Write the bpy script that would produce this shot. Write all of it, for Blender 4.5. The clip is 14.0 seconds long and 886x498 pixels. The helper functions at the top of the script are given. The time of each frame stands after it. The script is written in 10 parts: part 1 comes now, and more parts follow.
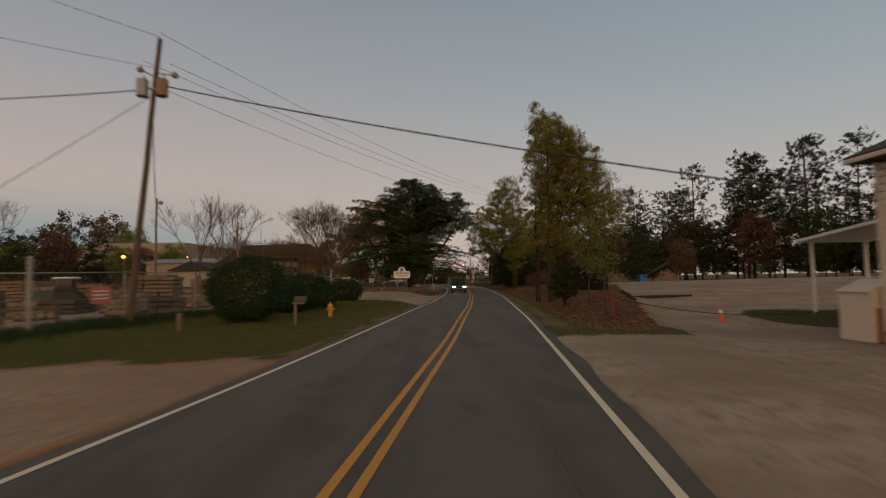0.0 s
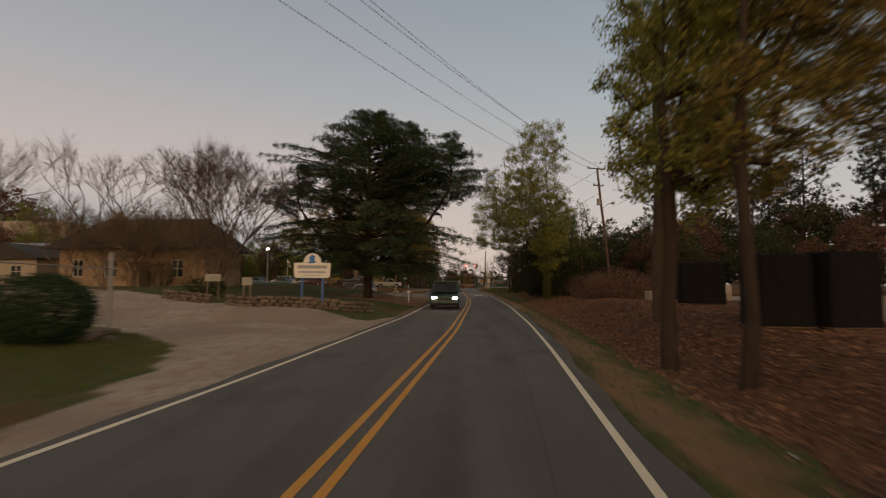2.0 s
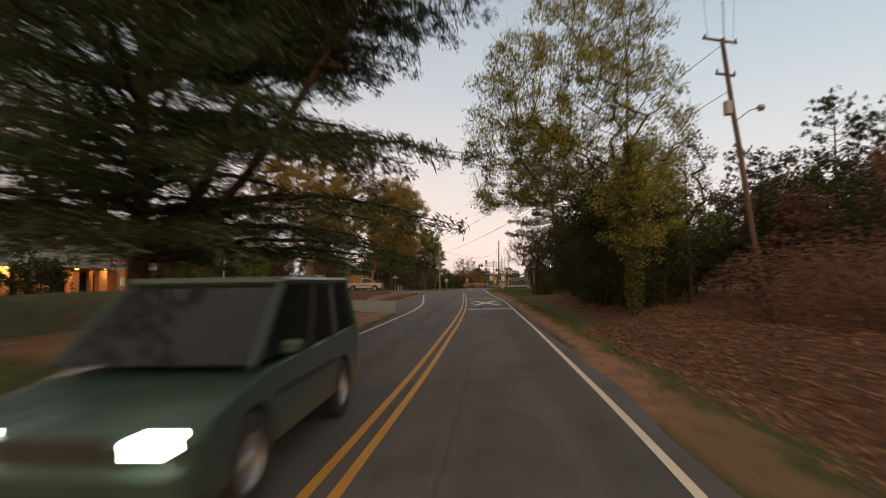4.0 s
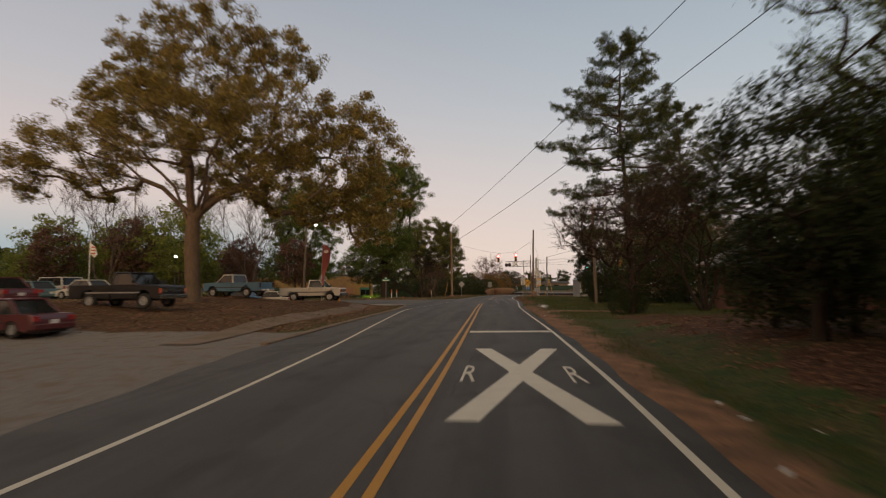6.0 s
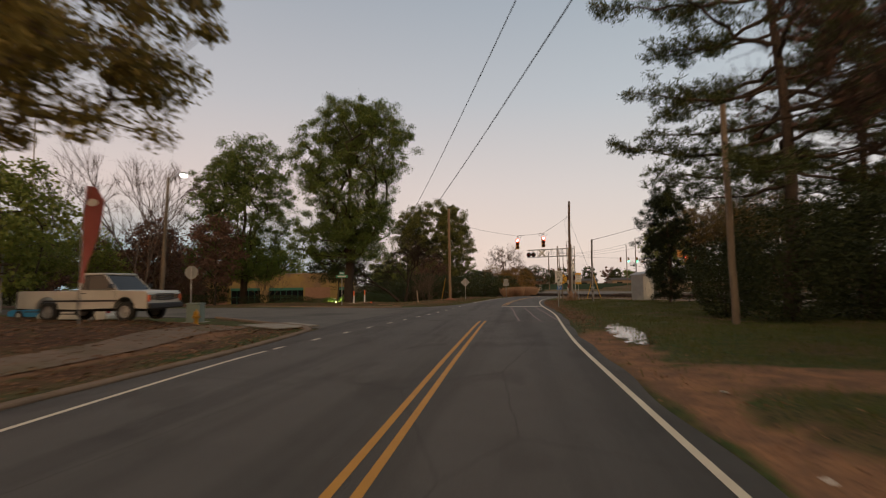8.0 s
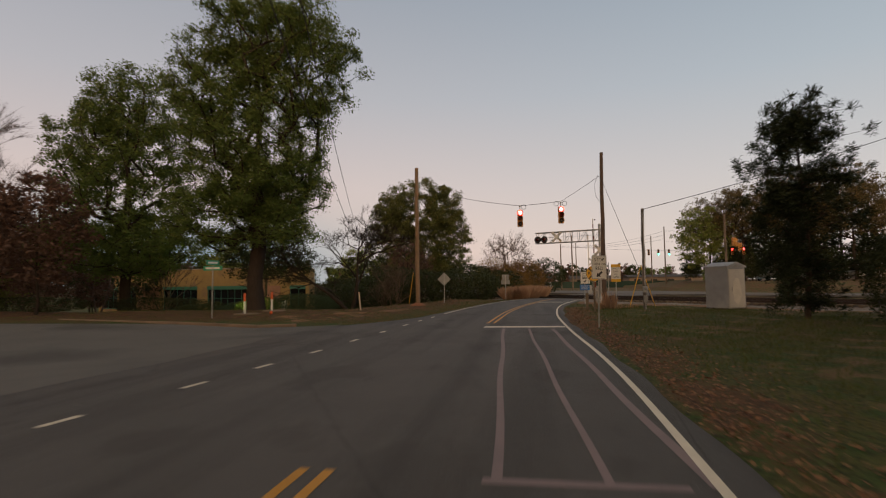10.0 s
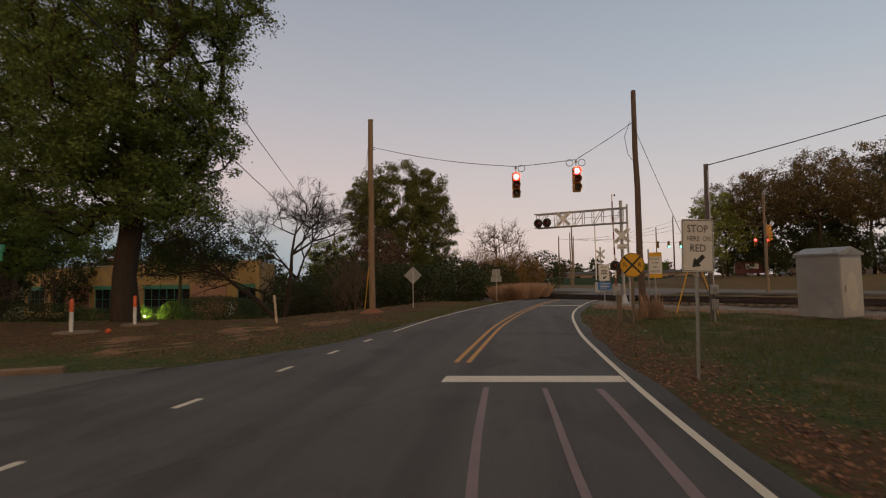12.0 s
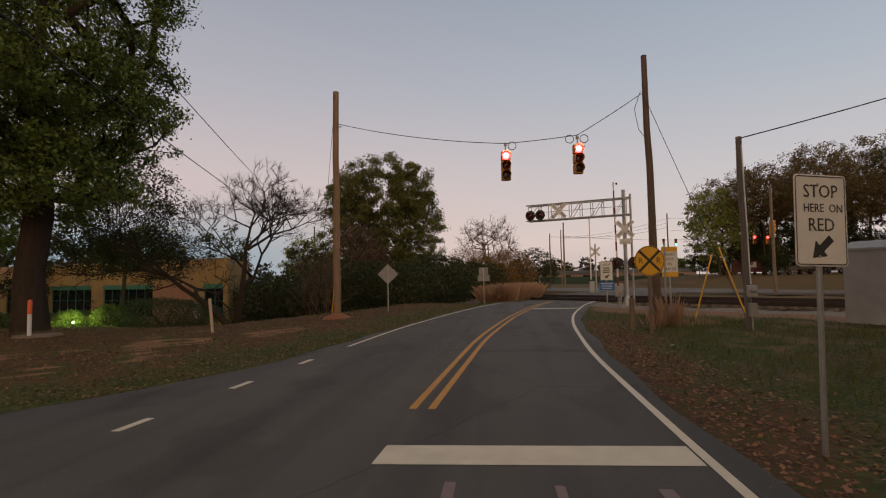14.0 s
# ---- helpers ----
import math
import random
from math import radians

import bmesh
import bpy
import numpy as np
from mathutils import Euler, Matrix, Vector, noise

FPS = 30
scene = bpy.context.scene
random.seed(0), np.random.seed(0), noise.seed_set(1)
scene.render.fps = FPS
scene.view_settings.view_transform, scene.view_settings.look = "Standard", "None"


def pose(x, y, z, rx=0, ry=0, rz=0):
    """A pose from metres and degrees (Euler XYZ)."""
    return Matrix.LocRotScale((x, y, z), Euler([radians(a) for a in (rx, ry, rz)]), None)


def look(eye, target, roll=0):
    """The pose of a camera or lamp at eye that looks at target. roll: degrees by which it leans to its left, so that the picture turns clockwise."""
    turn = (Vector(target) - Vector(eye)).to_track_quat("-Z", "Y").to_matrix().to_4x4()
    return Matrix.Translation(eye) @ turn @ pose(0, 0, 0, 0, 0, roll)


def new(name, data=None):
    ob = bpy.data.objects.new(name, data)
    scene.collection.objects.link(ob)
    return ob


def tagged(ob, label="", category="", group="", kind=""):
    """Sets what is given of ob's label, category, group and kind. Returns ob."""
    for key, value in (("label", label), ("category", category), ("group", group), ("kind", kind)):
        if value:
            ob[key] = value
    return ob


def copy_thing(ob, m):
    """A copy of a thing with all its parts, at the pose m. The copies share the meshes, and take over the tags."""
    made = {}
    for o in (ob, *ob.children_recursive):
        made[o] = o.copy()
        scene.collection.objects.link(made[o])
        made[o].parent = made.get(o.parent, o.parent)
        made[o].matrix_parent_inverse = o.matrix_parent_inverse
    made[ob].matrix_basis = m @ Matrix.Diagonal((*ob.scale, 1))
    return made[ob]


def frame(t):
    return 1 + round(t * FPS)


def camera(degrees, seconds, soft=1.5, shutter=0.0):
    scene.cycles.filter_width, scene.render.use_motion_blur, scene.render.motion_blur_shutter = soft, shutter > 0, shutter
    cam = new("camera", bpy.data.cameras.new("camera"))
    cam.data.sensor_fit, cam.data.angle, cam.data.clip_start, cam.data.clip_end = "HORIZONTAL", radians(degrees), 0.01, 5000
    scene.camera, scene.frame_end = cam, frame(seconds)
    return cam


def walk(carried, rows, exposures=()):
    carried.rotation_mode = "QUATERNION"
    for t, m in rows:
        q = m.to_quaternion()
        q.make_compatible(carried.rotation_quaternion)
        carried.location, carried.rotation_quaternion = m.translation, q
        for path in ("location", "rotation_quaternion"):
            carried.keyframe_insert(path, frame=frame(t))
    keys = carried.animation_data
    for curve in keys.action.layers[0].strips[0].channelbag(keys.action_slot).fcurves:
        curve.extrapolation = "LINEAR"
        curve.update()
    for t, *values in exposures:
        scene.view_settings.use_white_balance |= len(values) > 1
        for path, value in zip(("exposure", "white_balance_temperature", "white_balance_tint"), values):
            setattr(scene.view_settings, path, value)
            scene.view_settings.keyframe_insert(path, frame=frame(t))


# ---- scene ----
cam = camera(81.79, 14.0, soft=1.15, shutter=0.5)
PATH = [
    (0.0, pose(0.000, 0.000, 1.782, 93.328, 0.967, -0.375)),
    (0.5, pose(0.957, 8.305, 1.772, 93.521, 0.819, 0.353)),
    (1.0, pose(1.789, 16.222, 1.729, 93.704, 0.318, 0.900)),
    (1.5, pose(2.571, 23.792, 1.725, 93.721, 0.144, 1.384)),
    (2.0, pose(3.287, 31.133, 1.735, 93.731, -0.353, 1.760)),
    (2.5, pose(3.895, 38.382, 1.750, 93.699, -0.027, 2.107)),
    (3.0, pose(4.387, 45.644, 1.750, 93.653, 0.415, 2.471)),
    (3.5, pose(4.773, 52.989, 1.750, 93.622, 0.730, 2.898)),
    (4.0, pose(5.070, 60.454, 1.750, 93.633, 0.889, 3.431)),
    (4.5, pose(5.300, 68.035, 1.748, 93.716, 0.907, 4.117)),
    (5.0, pose(5.476, 75.678, 1.747, 93.899, 0.745, 5.000)),
    (5.5, pose(5.601, 83.269, 1.745, 93.998, 0.743, 5.837)),
    (6.0, pose(5.649, 90.656, 1.755, 94.133, 0.526, 6.565)),
    (6.5, pose(5.596, 97.684, 1.764, 94.062, 0.376, 7.179)),
    (7.0, pose(5.516, 104.289, 1.769, 94.045, 0.366, 7.702)),
    (7.5, pose(5.473, 110.552, 1.751, 94.008, 0.550, 8.167)),
    (8.0, pose(5.481, 116.501, 1.752, 93.996, 0.788, 8.703)),
    (8.5, pose(5.532, 122.122, 1.750, 93.955, 0.859, 9.089)),
    (9.0, pose(5.598, 127.354, 1.750, 93.891, 0.844, 9.341)),
    (9.5, pose(5.647, 132.109, 1.750, 93.811, 0.793, 9.477)),
    (10.0, pose(5.649, 136.304, 1.750, 93.720, 0.731, 9.515)),
    (10.5, pose(5.585, 139.884, 1.742, 93.624, 0.686, 9.471)),
    (11.0, pose(5.468, 142.848, 1.760, 93.530, 0.726, 9.363)),
    (11.5, pose(5.363, 145.283, 1.742, 93.449, 0.810, 9.077)),
    (12.0, pose(5.296, 147.276, 1.746, 93.365, 0.968, 8.702)),
    (12.5, pose(5.248, 148.846, 1.756, 93.294, 1.070, 8.231)),
    (13.0, pose(5.232, 149.933, 1.738, 93.323, 1.036, 7.908)),
    (13.5, pose(5.231, 150.689, 1.752, 93.297, 1.010, 7.662)),
    (14.0, pose(5.250, 151.154, 1.745, 93.252, 1.030, 7.539)),
]
EXPOSURES = [(0.0, -0.21, 6500, 10), (0.6, -0.25, 6510, 10), (1.5, -0.16, 6520, 10), (2.2, 0.16, 6520, 10), (4.3, 0.74, 6500, 12), (5.2, 0.58, 6480, 12), (6.0, 0.38, 6480, 12), (7.0, 0.32, 6480, 12),
             (8.0, 0.4, 6520, 12), (10.4, 0.24, 6420, 13), (14.0, 0.2, 6300, 16)]
walk(cam, PATH, EXPOSURES)

# ---- world: clear sky just after sunset, glow behind the road's far end ----
def build_world():
    w = bpy.data.worlds.new("dusk_sky")
    w.use_nodes = True
    nt = w.node_tree
    nt.nodes.clear()
    out = nt.nodes.new("ShaderNodeOutputWorld")
    bg = nt.nodes.new("ShaderNodeBackground")
    sky = nt.nodes.new("ShaderNodeTexSky")
    sky.sky_type = 'NISHITA'
    sky.sun_disc = False
    sky.sun_elevation = radians(1.0)
    sky.sun_rotation = radians(170)
    tc = nt.nodes.new("ShaderNodeTexCoord")
    sep = nt.nodes.new("ShaderNodeSeparateXYZ")
    nt.links.new(tc.outputs["Generated"], sep.inputs[0])
    ramp = nt.nodes.new("ShaderNodeValToRGB")
    els = ramp.color_ramp.elements
    stops = [(0.0, (0.53, 0.435, 0.380)), (0.06, (0.615, 0.510, 0.445)), (0.18, (0.525, 0.475, 0.450)),
             (0.34, (0.38, 0.40, 0.42)), (0.55, (0.25, 0.295, 0.34)), (0.75, (0.23, 0.225, 0.205)), (1.0, (0.235, 0.215, 0.18))]
    els[0].position, els[0].color = stops[0][0], (*stops[0][1], 1)
    els[1].position, els[1].color = stops[-1][0], (*stops[-1][1], 1)
    for p, c in stops[1:-1]:
        e = els.new(p)
        e.color = (*c, 1)
    nt.links.new(sep.outputs["Z"], ramp.inputs["Fac"])
    # cooler to the right, and much brighter behind, where the sun has just set
    def span(sock, a, b, lo, hi):
        n = nt.nodes.new("ShaderNodeMapRange")
        n.interpolation_type = 'SMOOTHSTEP'
        for k, v in (("From Min", a), ("From Max", b), ("To Min", lo), ("To Max", hi)):
            n.inputs[k].default_value = v
        nt.links.new(sock, n.inputs["Value"])
        return n.outputs["Result"]

    def mixed(kind, fac, a, b):
        n = nt.nodes.new("ShaderNodeMix")
        n.data_type, n.blend_type = 'RGBA', kind
        for k, v in (("Factor", fac), ("A", a), ("B", b)):
            if isinstance(v, tuple):
                n.inputs[k].default_value = (*v, 1)
            elif isinstance(v, float):
                n.inputs[k].default_value = v
            else:
                nt.links.new(v, n.inputs[k])
        return n.outputs["Result"]
    tint = mixed('MIX', span(sep.outputs["X"], -0.7, 0.8, 0, 1), (1.03, 0.96, 0.94), (0.93, 1.01, 1.03))
    col = mixed('MULTIPLY', 1.0, ramp.outputs["Color"], tint)
    low_left = nt.nodes.new("ShaderNodeMath")
    low_left.operation = 'MULTIPLY'
    nt.links.new(span(sep.outputs["X"], -0.10, -0.55, 0, 1), low_left.inputs[0])
    nt.links.new(span(sep.outputs["Z"], 0.19, 0.04, 0, 1), low_left.inputs[1])
    col = mixed('MIX', low_left.outputs[0], col, (0.27, 0.345, 0.365))
    glow = mixed('MIX', span(sep.outputs["Z"], 0.0, 0.8, 1, 0), (1.4, 1.2, 0.95), (3.6, 2.1, 1.05))
    back = mixed('MIX', span(sep.outputs["Y"], 0.15, -0.8, 0, 1), (1.0, 1.0, 1.0), glow)
    col = mixed('MULTIPLY', 1.0, col, back)
    add = nt.nodes.new("ShaderNodeMix")
    add.data_type = 'RGBA'
    add.blend_type = 'ADD'
    add.inputs["Factor"].default_value = 0.006
    nt.links.new(col, add.inputs["A"])
    nt.links.new(sky.outputs["Color"], add.inputs["B"])
    nt.links.new(add.outputs["Result"], bg.inputs["Color"])
    bg.inputs["Strength"].default_value = 1.0
    nt.links.new(bg.outputs[0], out.inputs[0])
    scene.world = w


build_world()
sun = new("sun", bpy.data.lights.new("sun", 'SUN'))
sun.data.energy, sun.data.angle, sun.data.color = 0.5, radians(60), (1.0, 0.79, 0.52)
sun.matrix_world = look((0, 0, 0), (-0.15, 0.8, -0.42))


# ---- materials ----
def mat(name, c1, c2=None, scale=4.0, rough=0.7, metal=0.0, bump=0.0, bscale=30.0, island=0.0, objrand=0.0,
        fine=0.35, stain=None, emit=None, power=0.0, trans=0.0, coat=0.0, stretch=None, spec=0.5):
    """Two-scale noise colour with optional grain relief, per-piece variation, stains and glow."""
    m = bpy.data.materials.new(name)
    m.use_nodes = True
    nt = m.node_tree
    N, L = nt.nodes, nt.links
    b = N["Principled BSDF"]
    b.inputs["Roughness"].default_value = rough
    b.inputs["Metallic"].default_value = metal
    b.inputs["Specular IOR Level"].default_value = spec
    if coat:
        b.inputs["Coat Weight"].default_value = coat
        b.inputs["Coat Roughness"].default_value = 0.08
    c2 = c2 or tuple(v * 0.75 for v in c1)
    tc = N.new("ShaderNodeTexCoord")
    vec = tc.outputs["Object"]
    if stretch:
        mp = N.new("ShaderNodeMapping")
        mp.inputs["Scale"].default_value = stretch
        L.new(vec, mp.inputs["Vector"])
        vec = mp.outputs["Vector"]
    n1 = N.new("ShaderNodeTexNoise")
    n1.inputs["Scale"].default_value = scale
    n1.inputs["Detail"].default_value = 6
    n1.inputs["Roughness"].default_value = 0.6
    L.new(vec, n1.inputs["Vector"])
    n2 = N.new("ShaderNodeTexNoise")
    n2.inputs["Scale"].default_value = bscale
    n2.inputs["Detail"].default_value = 3
    L.new(vec, n2.inputs["Vector"])
    mr = N.new("ShaderNodeMapRange")
    mr.inputs["From Min"].default_value, mr.inputs["From Max"].default_value = 0.3, 0.7
    L.new(n1.outputs["Fac"], mr.inputs["Value"])
    f = mr.outputs["Result"]
    fm = N.new("ShaderNodeMix")
    fm.inputs["Factor"].default_value = fine
    L.new(f, fm.inputs["A"])
    L.new(n2.outputs["Fac"], fm.inputs["B"])
    f = fm.outputs["Result"]
    if island or objrand:
        if island:
            g = N.new("ShaderNodeNewGeometry")
            rnd = g.outputs["Random Per Island"]
        else:
            g = N.new("ShaderNodeObjectInfo")
            rnd = g.outputs["Random"]
        im = N.new("ShaderNodeMix")
        im.inputs["Factor"].default_value = island or objrand
        L.new(f, im.inputs["A"])
        L.new(rnd, im.inputs["B"])
        f = im.outputs["Result"]
    cm = N.new("ShaderNodeMix")
    cm.data_type = 'RGBA'
    cm.inputs["A"].default_value = (*c1, 1)
    cm.inputs["B"].default_value = (*c2, 1)
    L.new(f, cm.inputs["Factor"])
    col = cm.outputs["Result"]
    if stain:
        n3 = N.new("ShaderNodeTexNoise")
        n3.inputs["Scale"].default_value = scale * 0.37
        n3.inputs["Detail"].default_value = 8
        L.new(vec, n3.inputs["Vector"])
        r3 = N.new("ShaderNodeMapRange")
        r3.inputs["From Min"].default_value, r3.inputs["From Max"].default_value = 0.52, 0.68
        L.new(n3.outputs["Fac"], r3.inputs["Value"])
        sm = N.new("ShaderNodeMix")
        sm.data_type = 'RGBA'
        L.new(r3.outputs["Result"], sm.inputs["Factor"])
        L.new(col, sm.inputs["A"])
        sm.inputs["B"].default_value = (*stain, 1)
        col = sm.outputs["Result"]
    L.new(col, b.inputs["Base Color"])
    if bump:
        bp = N.new("ShaderNodeBump")
        bp.inputs["Strength"].default_value = bump
        bp.inputs["Distance"].default_value = 0.02
        L.new(n2.outputs["Fac"], bp.inputs["Height"])
        L.new(bp.outputs["Normal"], b.inputs["Normal"])
    if emit:
        b.inputs["Emission Color"].default_value = (*emit, 1)
        b.inputs["Emission Strength"].default_value = power
    if trans:
        tr = N.new("ShaderNodeBsdfTranslucent")
        L.new(col, tr.inputs["Color"])
        ms = N.new("ShaderNodeMixShader")
        ms.inputs[0].default_value = trans
        L.new(b.outputs[0], ms.inputs[1])
        L.new(tr.outputs[0], ms.inputs[2])
        L.new(ms.outputs[0], N["Material Output"].inputs[0])
    return m


def leaf(name, c1, c2, trans=0.25, rough=0.55):
    return mat(name, c1, c2, scale=0.35, rough=rough, island=0.6, trans=trans, fine=0.2, bscale=3, spec=0.12)


M = {}


def asphalt(name, dark, pale):
    """Worn asphalt: streaks along the lanes, blotches, aggregate grain and hairline cracks."""
    m = mat(name, pale, dark, 0.5, 0.85, bump=0.9, bscale=110, fine=0.7)
    nt = m.node_tree
    N, L = nt.nodes, nt.links
    b = N["Principled BSDF"]
    col = b.inputs["Base Color"].links[0].from_socket
    tc = N.new("ShaderNodeTexCoord")

    def layer(col, kind, stretch, scale, a, c, shade, voronoi=False):
        mp = N.new("ShaderNodeMapping")
        mp.inputs["Scale"].default_value = stretch
        L.new(tc.outputs["Object"], mp.inputs["Vector"])
        if voronoi:
            n = N.new("ShaderNodeTexVoronoi")
            n.feature = 'DISTANCE_TO_EDGE'
            wv = N.new("ShaderNodeTexNoise")
            wv.inputs["Scale"].default_value = 2.0
            L.new(mp.outputs["Vector"], wv.inputs["Vector"])
            ad = N.new("ShaderNodeMix")
            ad.data_type = 'RGBA'
            ad.inputs["Factor"].default_value = 0.12
            L.new(mp.outputs["Vector"], ad.inputs["A"])
            L.new(wv.outputs["Color"], ad.inputs["B"])
            L.new(ad.outputs["Result"], n.inputs["Vector"])
            f = n.outputs["Distance"]
        else:
            n = N.new("ShaderNodeTexNoise")
            n.inputs["Detail"].default_value = 5
            L.new(mp.outputs["Vector"], n.inputs["Vector"])
            f = n.outputs["Fac"]
        n.inputs["Scale"].default_value = scale
        mr = N.new("ShaderNodeMapRange")
        mr.inputs["From Min"].default_value, mr.inputs["From Max"].default_value = a, c
        L.new(f, mr.inputs["Value"])
        mx = N.new("ShaderNodeMix")
        mx.data_type, mx.blend_type = 'RGBA', kind
        L.new(mr.outputs["Result"], mx.inputs["Factor"])
        L.new(col, mx.inputs["A"])
        mx.inputs["B"].default_value = (*shade, 1)
        return mx.outputs["Result"]
    col = layer(col, 'MULTIPLY', (1.0, 0.035, 1.0), 1.3, 0.46, 0.64, (0.74, 0.74, 0.75))
    col = layer(col, 'MULTIPLY', (1.0, 0.5, 1.0), 0.8, 0.55, 0.62, (0.80, 0.79, 0.79))
    col = layer(col, 'MIX', (1.0, 1.0, 1.0), 45.0, 0.62, 0.75, tuple(v * 1.9 for v in pale))
    col = layer(col, 'MULTIPLY', (1.0, 0.55, 1.0), 0.22, 0.0045, 0.0, (0.72, 0.72, 0.72), True)
    L.new(col, b.inputs["Base Color"])
    return m


M["asphalt"] = asphalt("asphalt", (0.080, 0.075, 0.074), (0.150, 0.140, 0.135))
M["asphalt_old"] = mat("asphalt_old", (0.16, 0.15, 0.14), (0.10, 0.095, 0.09), 0.5, 0.9, bump=0.5, bscale=90, fine=0.4, stain=(0.075, 0.07, 0.068))
M["paint_white"] = mat("paint_white", (0.80, 0.72, 0.58), (0.58, 0.52, 0.42), 3, 0.6, bump=0.3, bscale=120, fine=0.5)
M["paint_yellow"] = mat("paint_yellow", (0.62, 0.30, 0.03), (0.45, 0.20, 0.02), 3, 0.6, bump=0.3, bscale=120, fine=0.5)
M["paint_pink"] = mat("paint_pink", (0.27, 0.19, 0.19), (0.15, 0.115, 0.115), 2, 0.7, bscale=60, fine=0.6)
M["sandy_kerb"] = mat("sandy_kerb", (0.25, 0.175, 0.125), (0.15, 0.105, 0.075), 1.4, 0.95, bump=0.5, bscale=30, stain=(0.13, 0.10, 0.05))
M["concrete"] = mat("concrete", (0.36, 0.33, 0.29), (0.25, 0.23, 0.20), 2, 0.9, bump=0.4, bscale=40, stain=(0.22, 0.14, 0.09))
M["pole_wood"] = mat("pole_wood", (0.13, 0.085, 0.06), (0.07, 0.048, 0.038), 2.0, 0.9, bump=0.6, bscale=18, stretch=(6, 6, 0.5))
M["pole_wood_pale"] = mat("pole_wood_pale", (0.30, 0.20, 0.12), (0.17, 0.11, 0.07), 2.0, 0.9, bump=0.6, bscale=18, stretch=(6, 6, 0.5))
M["pole_grey"] = mat("grey_weathered_pole", (0.15, 0.135, 0.12), (0.085, 0.078, 0.07), 2.0, 0.9, bump=0.6, bscale=18, stretch=(6, 6, 0.5))
M["post_wood"] = mat("post_wood", (0.22, 0.17, 0.12), (0.12, 0.09, 0.065), 3.0, 0.9, bump=0.6, bscale=25, stretch=(4, 4, 0.6))
M["galv"] = mat("galvanised_steel", (0.45, 0.46, 0.46), (0.30, 0.31, 0.32), 6, 0.45, metal=0.7, bscale=40)
M["galv_dull"] = mat("dull_steel", (0.32, 0.32, 0.32), (0.22, 0.22, 0.22), 6, 0.6, metal=0.4, bscale=40)
M["alu_grey"] = mat("grey_cabinet", (0.33, 0.345, 0.36), (0.24, 0.25, 0.265), 1.6, 0.55, metal=0.25, bscale=14, stain=(0.40, 0.41, 0.41))
M["cable"] = mat("black_cable", (0.025, 0.025, 0.027), (0.018, 0.018, 0.018), 9, 0.6)
M["black"] = mat("black_plastic", (0.018, 0.018, 0.02), (0.03, 0.03, 0.03), 5, 0.5)
M["rubber"] = mat("tyre_rubber", (0.02, 0.02, 0.02), (0.035, 0.033, 0.03), 8, 0.85)
M["glass_dark"] = mat("dark_window_glass", (0.010, 0.012, 0.014), (0.016, 0.018, 0.020), 2, 0.06, spec=0.35)
M["chrome"] = mat("chrome", (0.6, 0.6, 0.6), (0.5, 0.5, 0.5), 4, 0.18, metal=1.0)
M["sign_white"] = mat("sign_white", (0.72, 0.71, 0.68), (0.60, 0.59, 0.56), 3, 0.45, bscale=20)
M["sign_black"] = mat("sign_black", (0.02, 0.02, 0.02), (0.03, 0.03, 0.03), 6, 0.5)
M["sign_yellow"] = mat("sign_yellow", (0.75, 0.42, 0.03), (0.62, 0.33, 0.02), 3, 0.45, bscale=20)
M["sign_green"] = mat("sign_green", (0.04, 0.30, 0.16), (0.03, 0.22, 0.12), 3, 0.45)
M["sign_blue"] = mat("sign_blue", (0.03, 0.16, 0.45), (0.02, 0.12, 0.36), 3, 0.45)
M["faded_print"] = mat("faded_print", (0.33, 0.34, 0.36), (0.26, 0.27, 0.30), 5, 0.6)
M["sign_back"] = mat("sign_back", (0.30, 0.31, 0.31), (0.22, 0.23, 0.23), 4, 0.5, metal=0.5)
M["signal_yellow"] = mat("signal_yellow", (0.48, 0.22, 0.02), (0.36, 0.15, 0.015), 4, 0.5)
M["lens_red_on"] = mat("red_lens_lit", (0.6, 0.02, 0.01), emit=(1.0, 0.016, 0.014), power=34.0)
# glow of the disc that draws the overexposed lens centre
M["lens_core"] = mat("blown_out_core", (0.9, 0.5, 0.3), emit=(1.0, 0.30, 0.18), power=34.0)
M["lens_green_on"] = mat("green_lens_lit", (0.05, 0.6, 0.3), emit=(0.1, 1.0, 0.55), power=6.0)
M["lens_dark"] = mat("dark_red_lens", (0.10, 0.012, 0.012), (0.06, 0.01, 0.01), 5, 0.25)
M["lens_off"] = mat("unlit_lens", (0.06, 0.05, 0.045), (0.04, 0.035, 0.03), 5, 0.25)
M["orange"] = mat("orange_plastic", (0.75, 0.13, 0.03), (0.6, 0.10, 0.02), 4, 0.5)
M["hydrant"] = mat("hydrant_yellow", (0.68, 0.33, 0.02), (0.50, 0.22, 0.015), 5, 0.5, stain=(0.35, 0.16, 0.03))
M["red_paint"] = mat("red_brown_paint", (0.22, 0.045, 0.03), (0.14, 0.03, 0.02), 5, 0.7)
M["headlamp"] = mat("headlamp_lit", (0.9, 0.9, 0.8), emit=(0.93, 1.0, 0.72), power=26.0)
M["warm_lamp"] = mat("warm_lamp_lit", (0.9, 0.6, 0.3), emit=(1.0, 0.52, 0.12), power=22.0)
M["white_lamp"] = mat("white_lamp_lit", (0.9, 0.9, 0.8), emit=(1.0, 0.93, 0.75), power=18.0)
M["bark"] = mat("bark", (0.11, 0.082, 0.062), (0.05, 0.04, 0.032), 3, 0.95, spec=0.1, bump=0.8, bscale=14, stretch=(3, 3, 0.7))
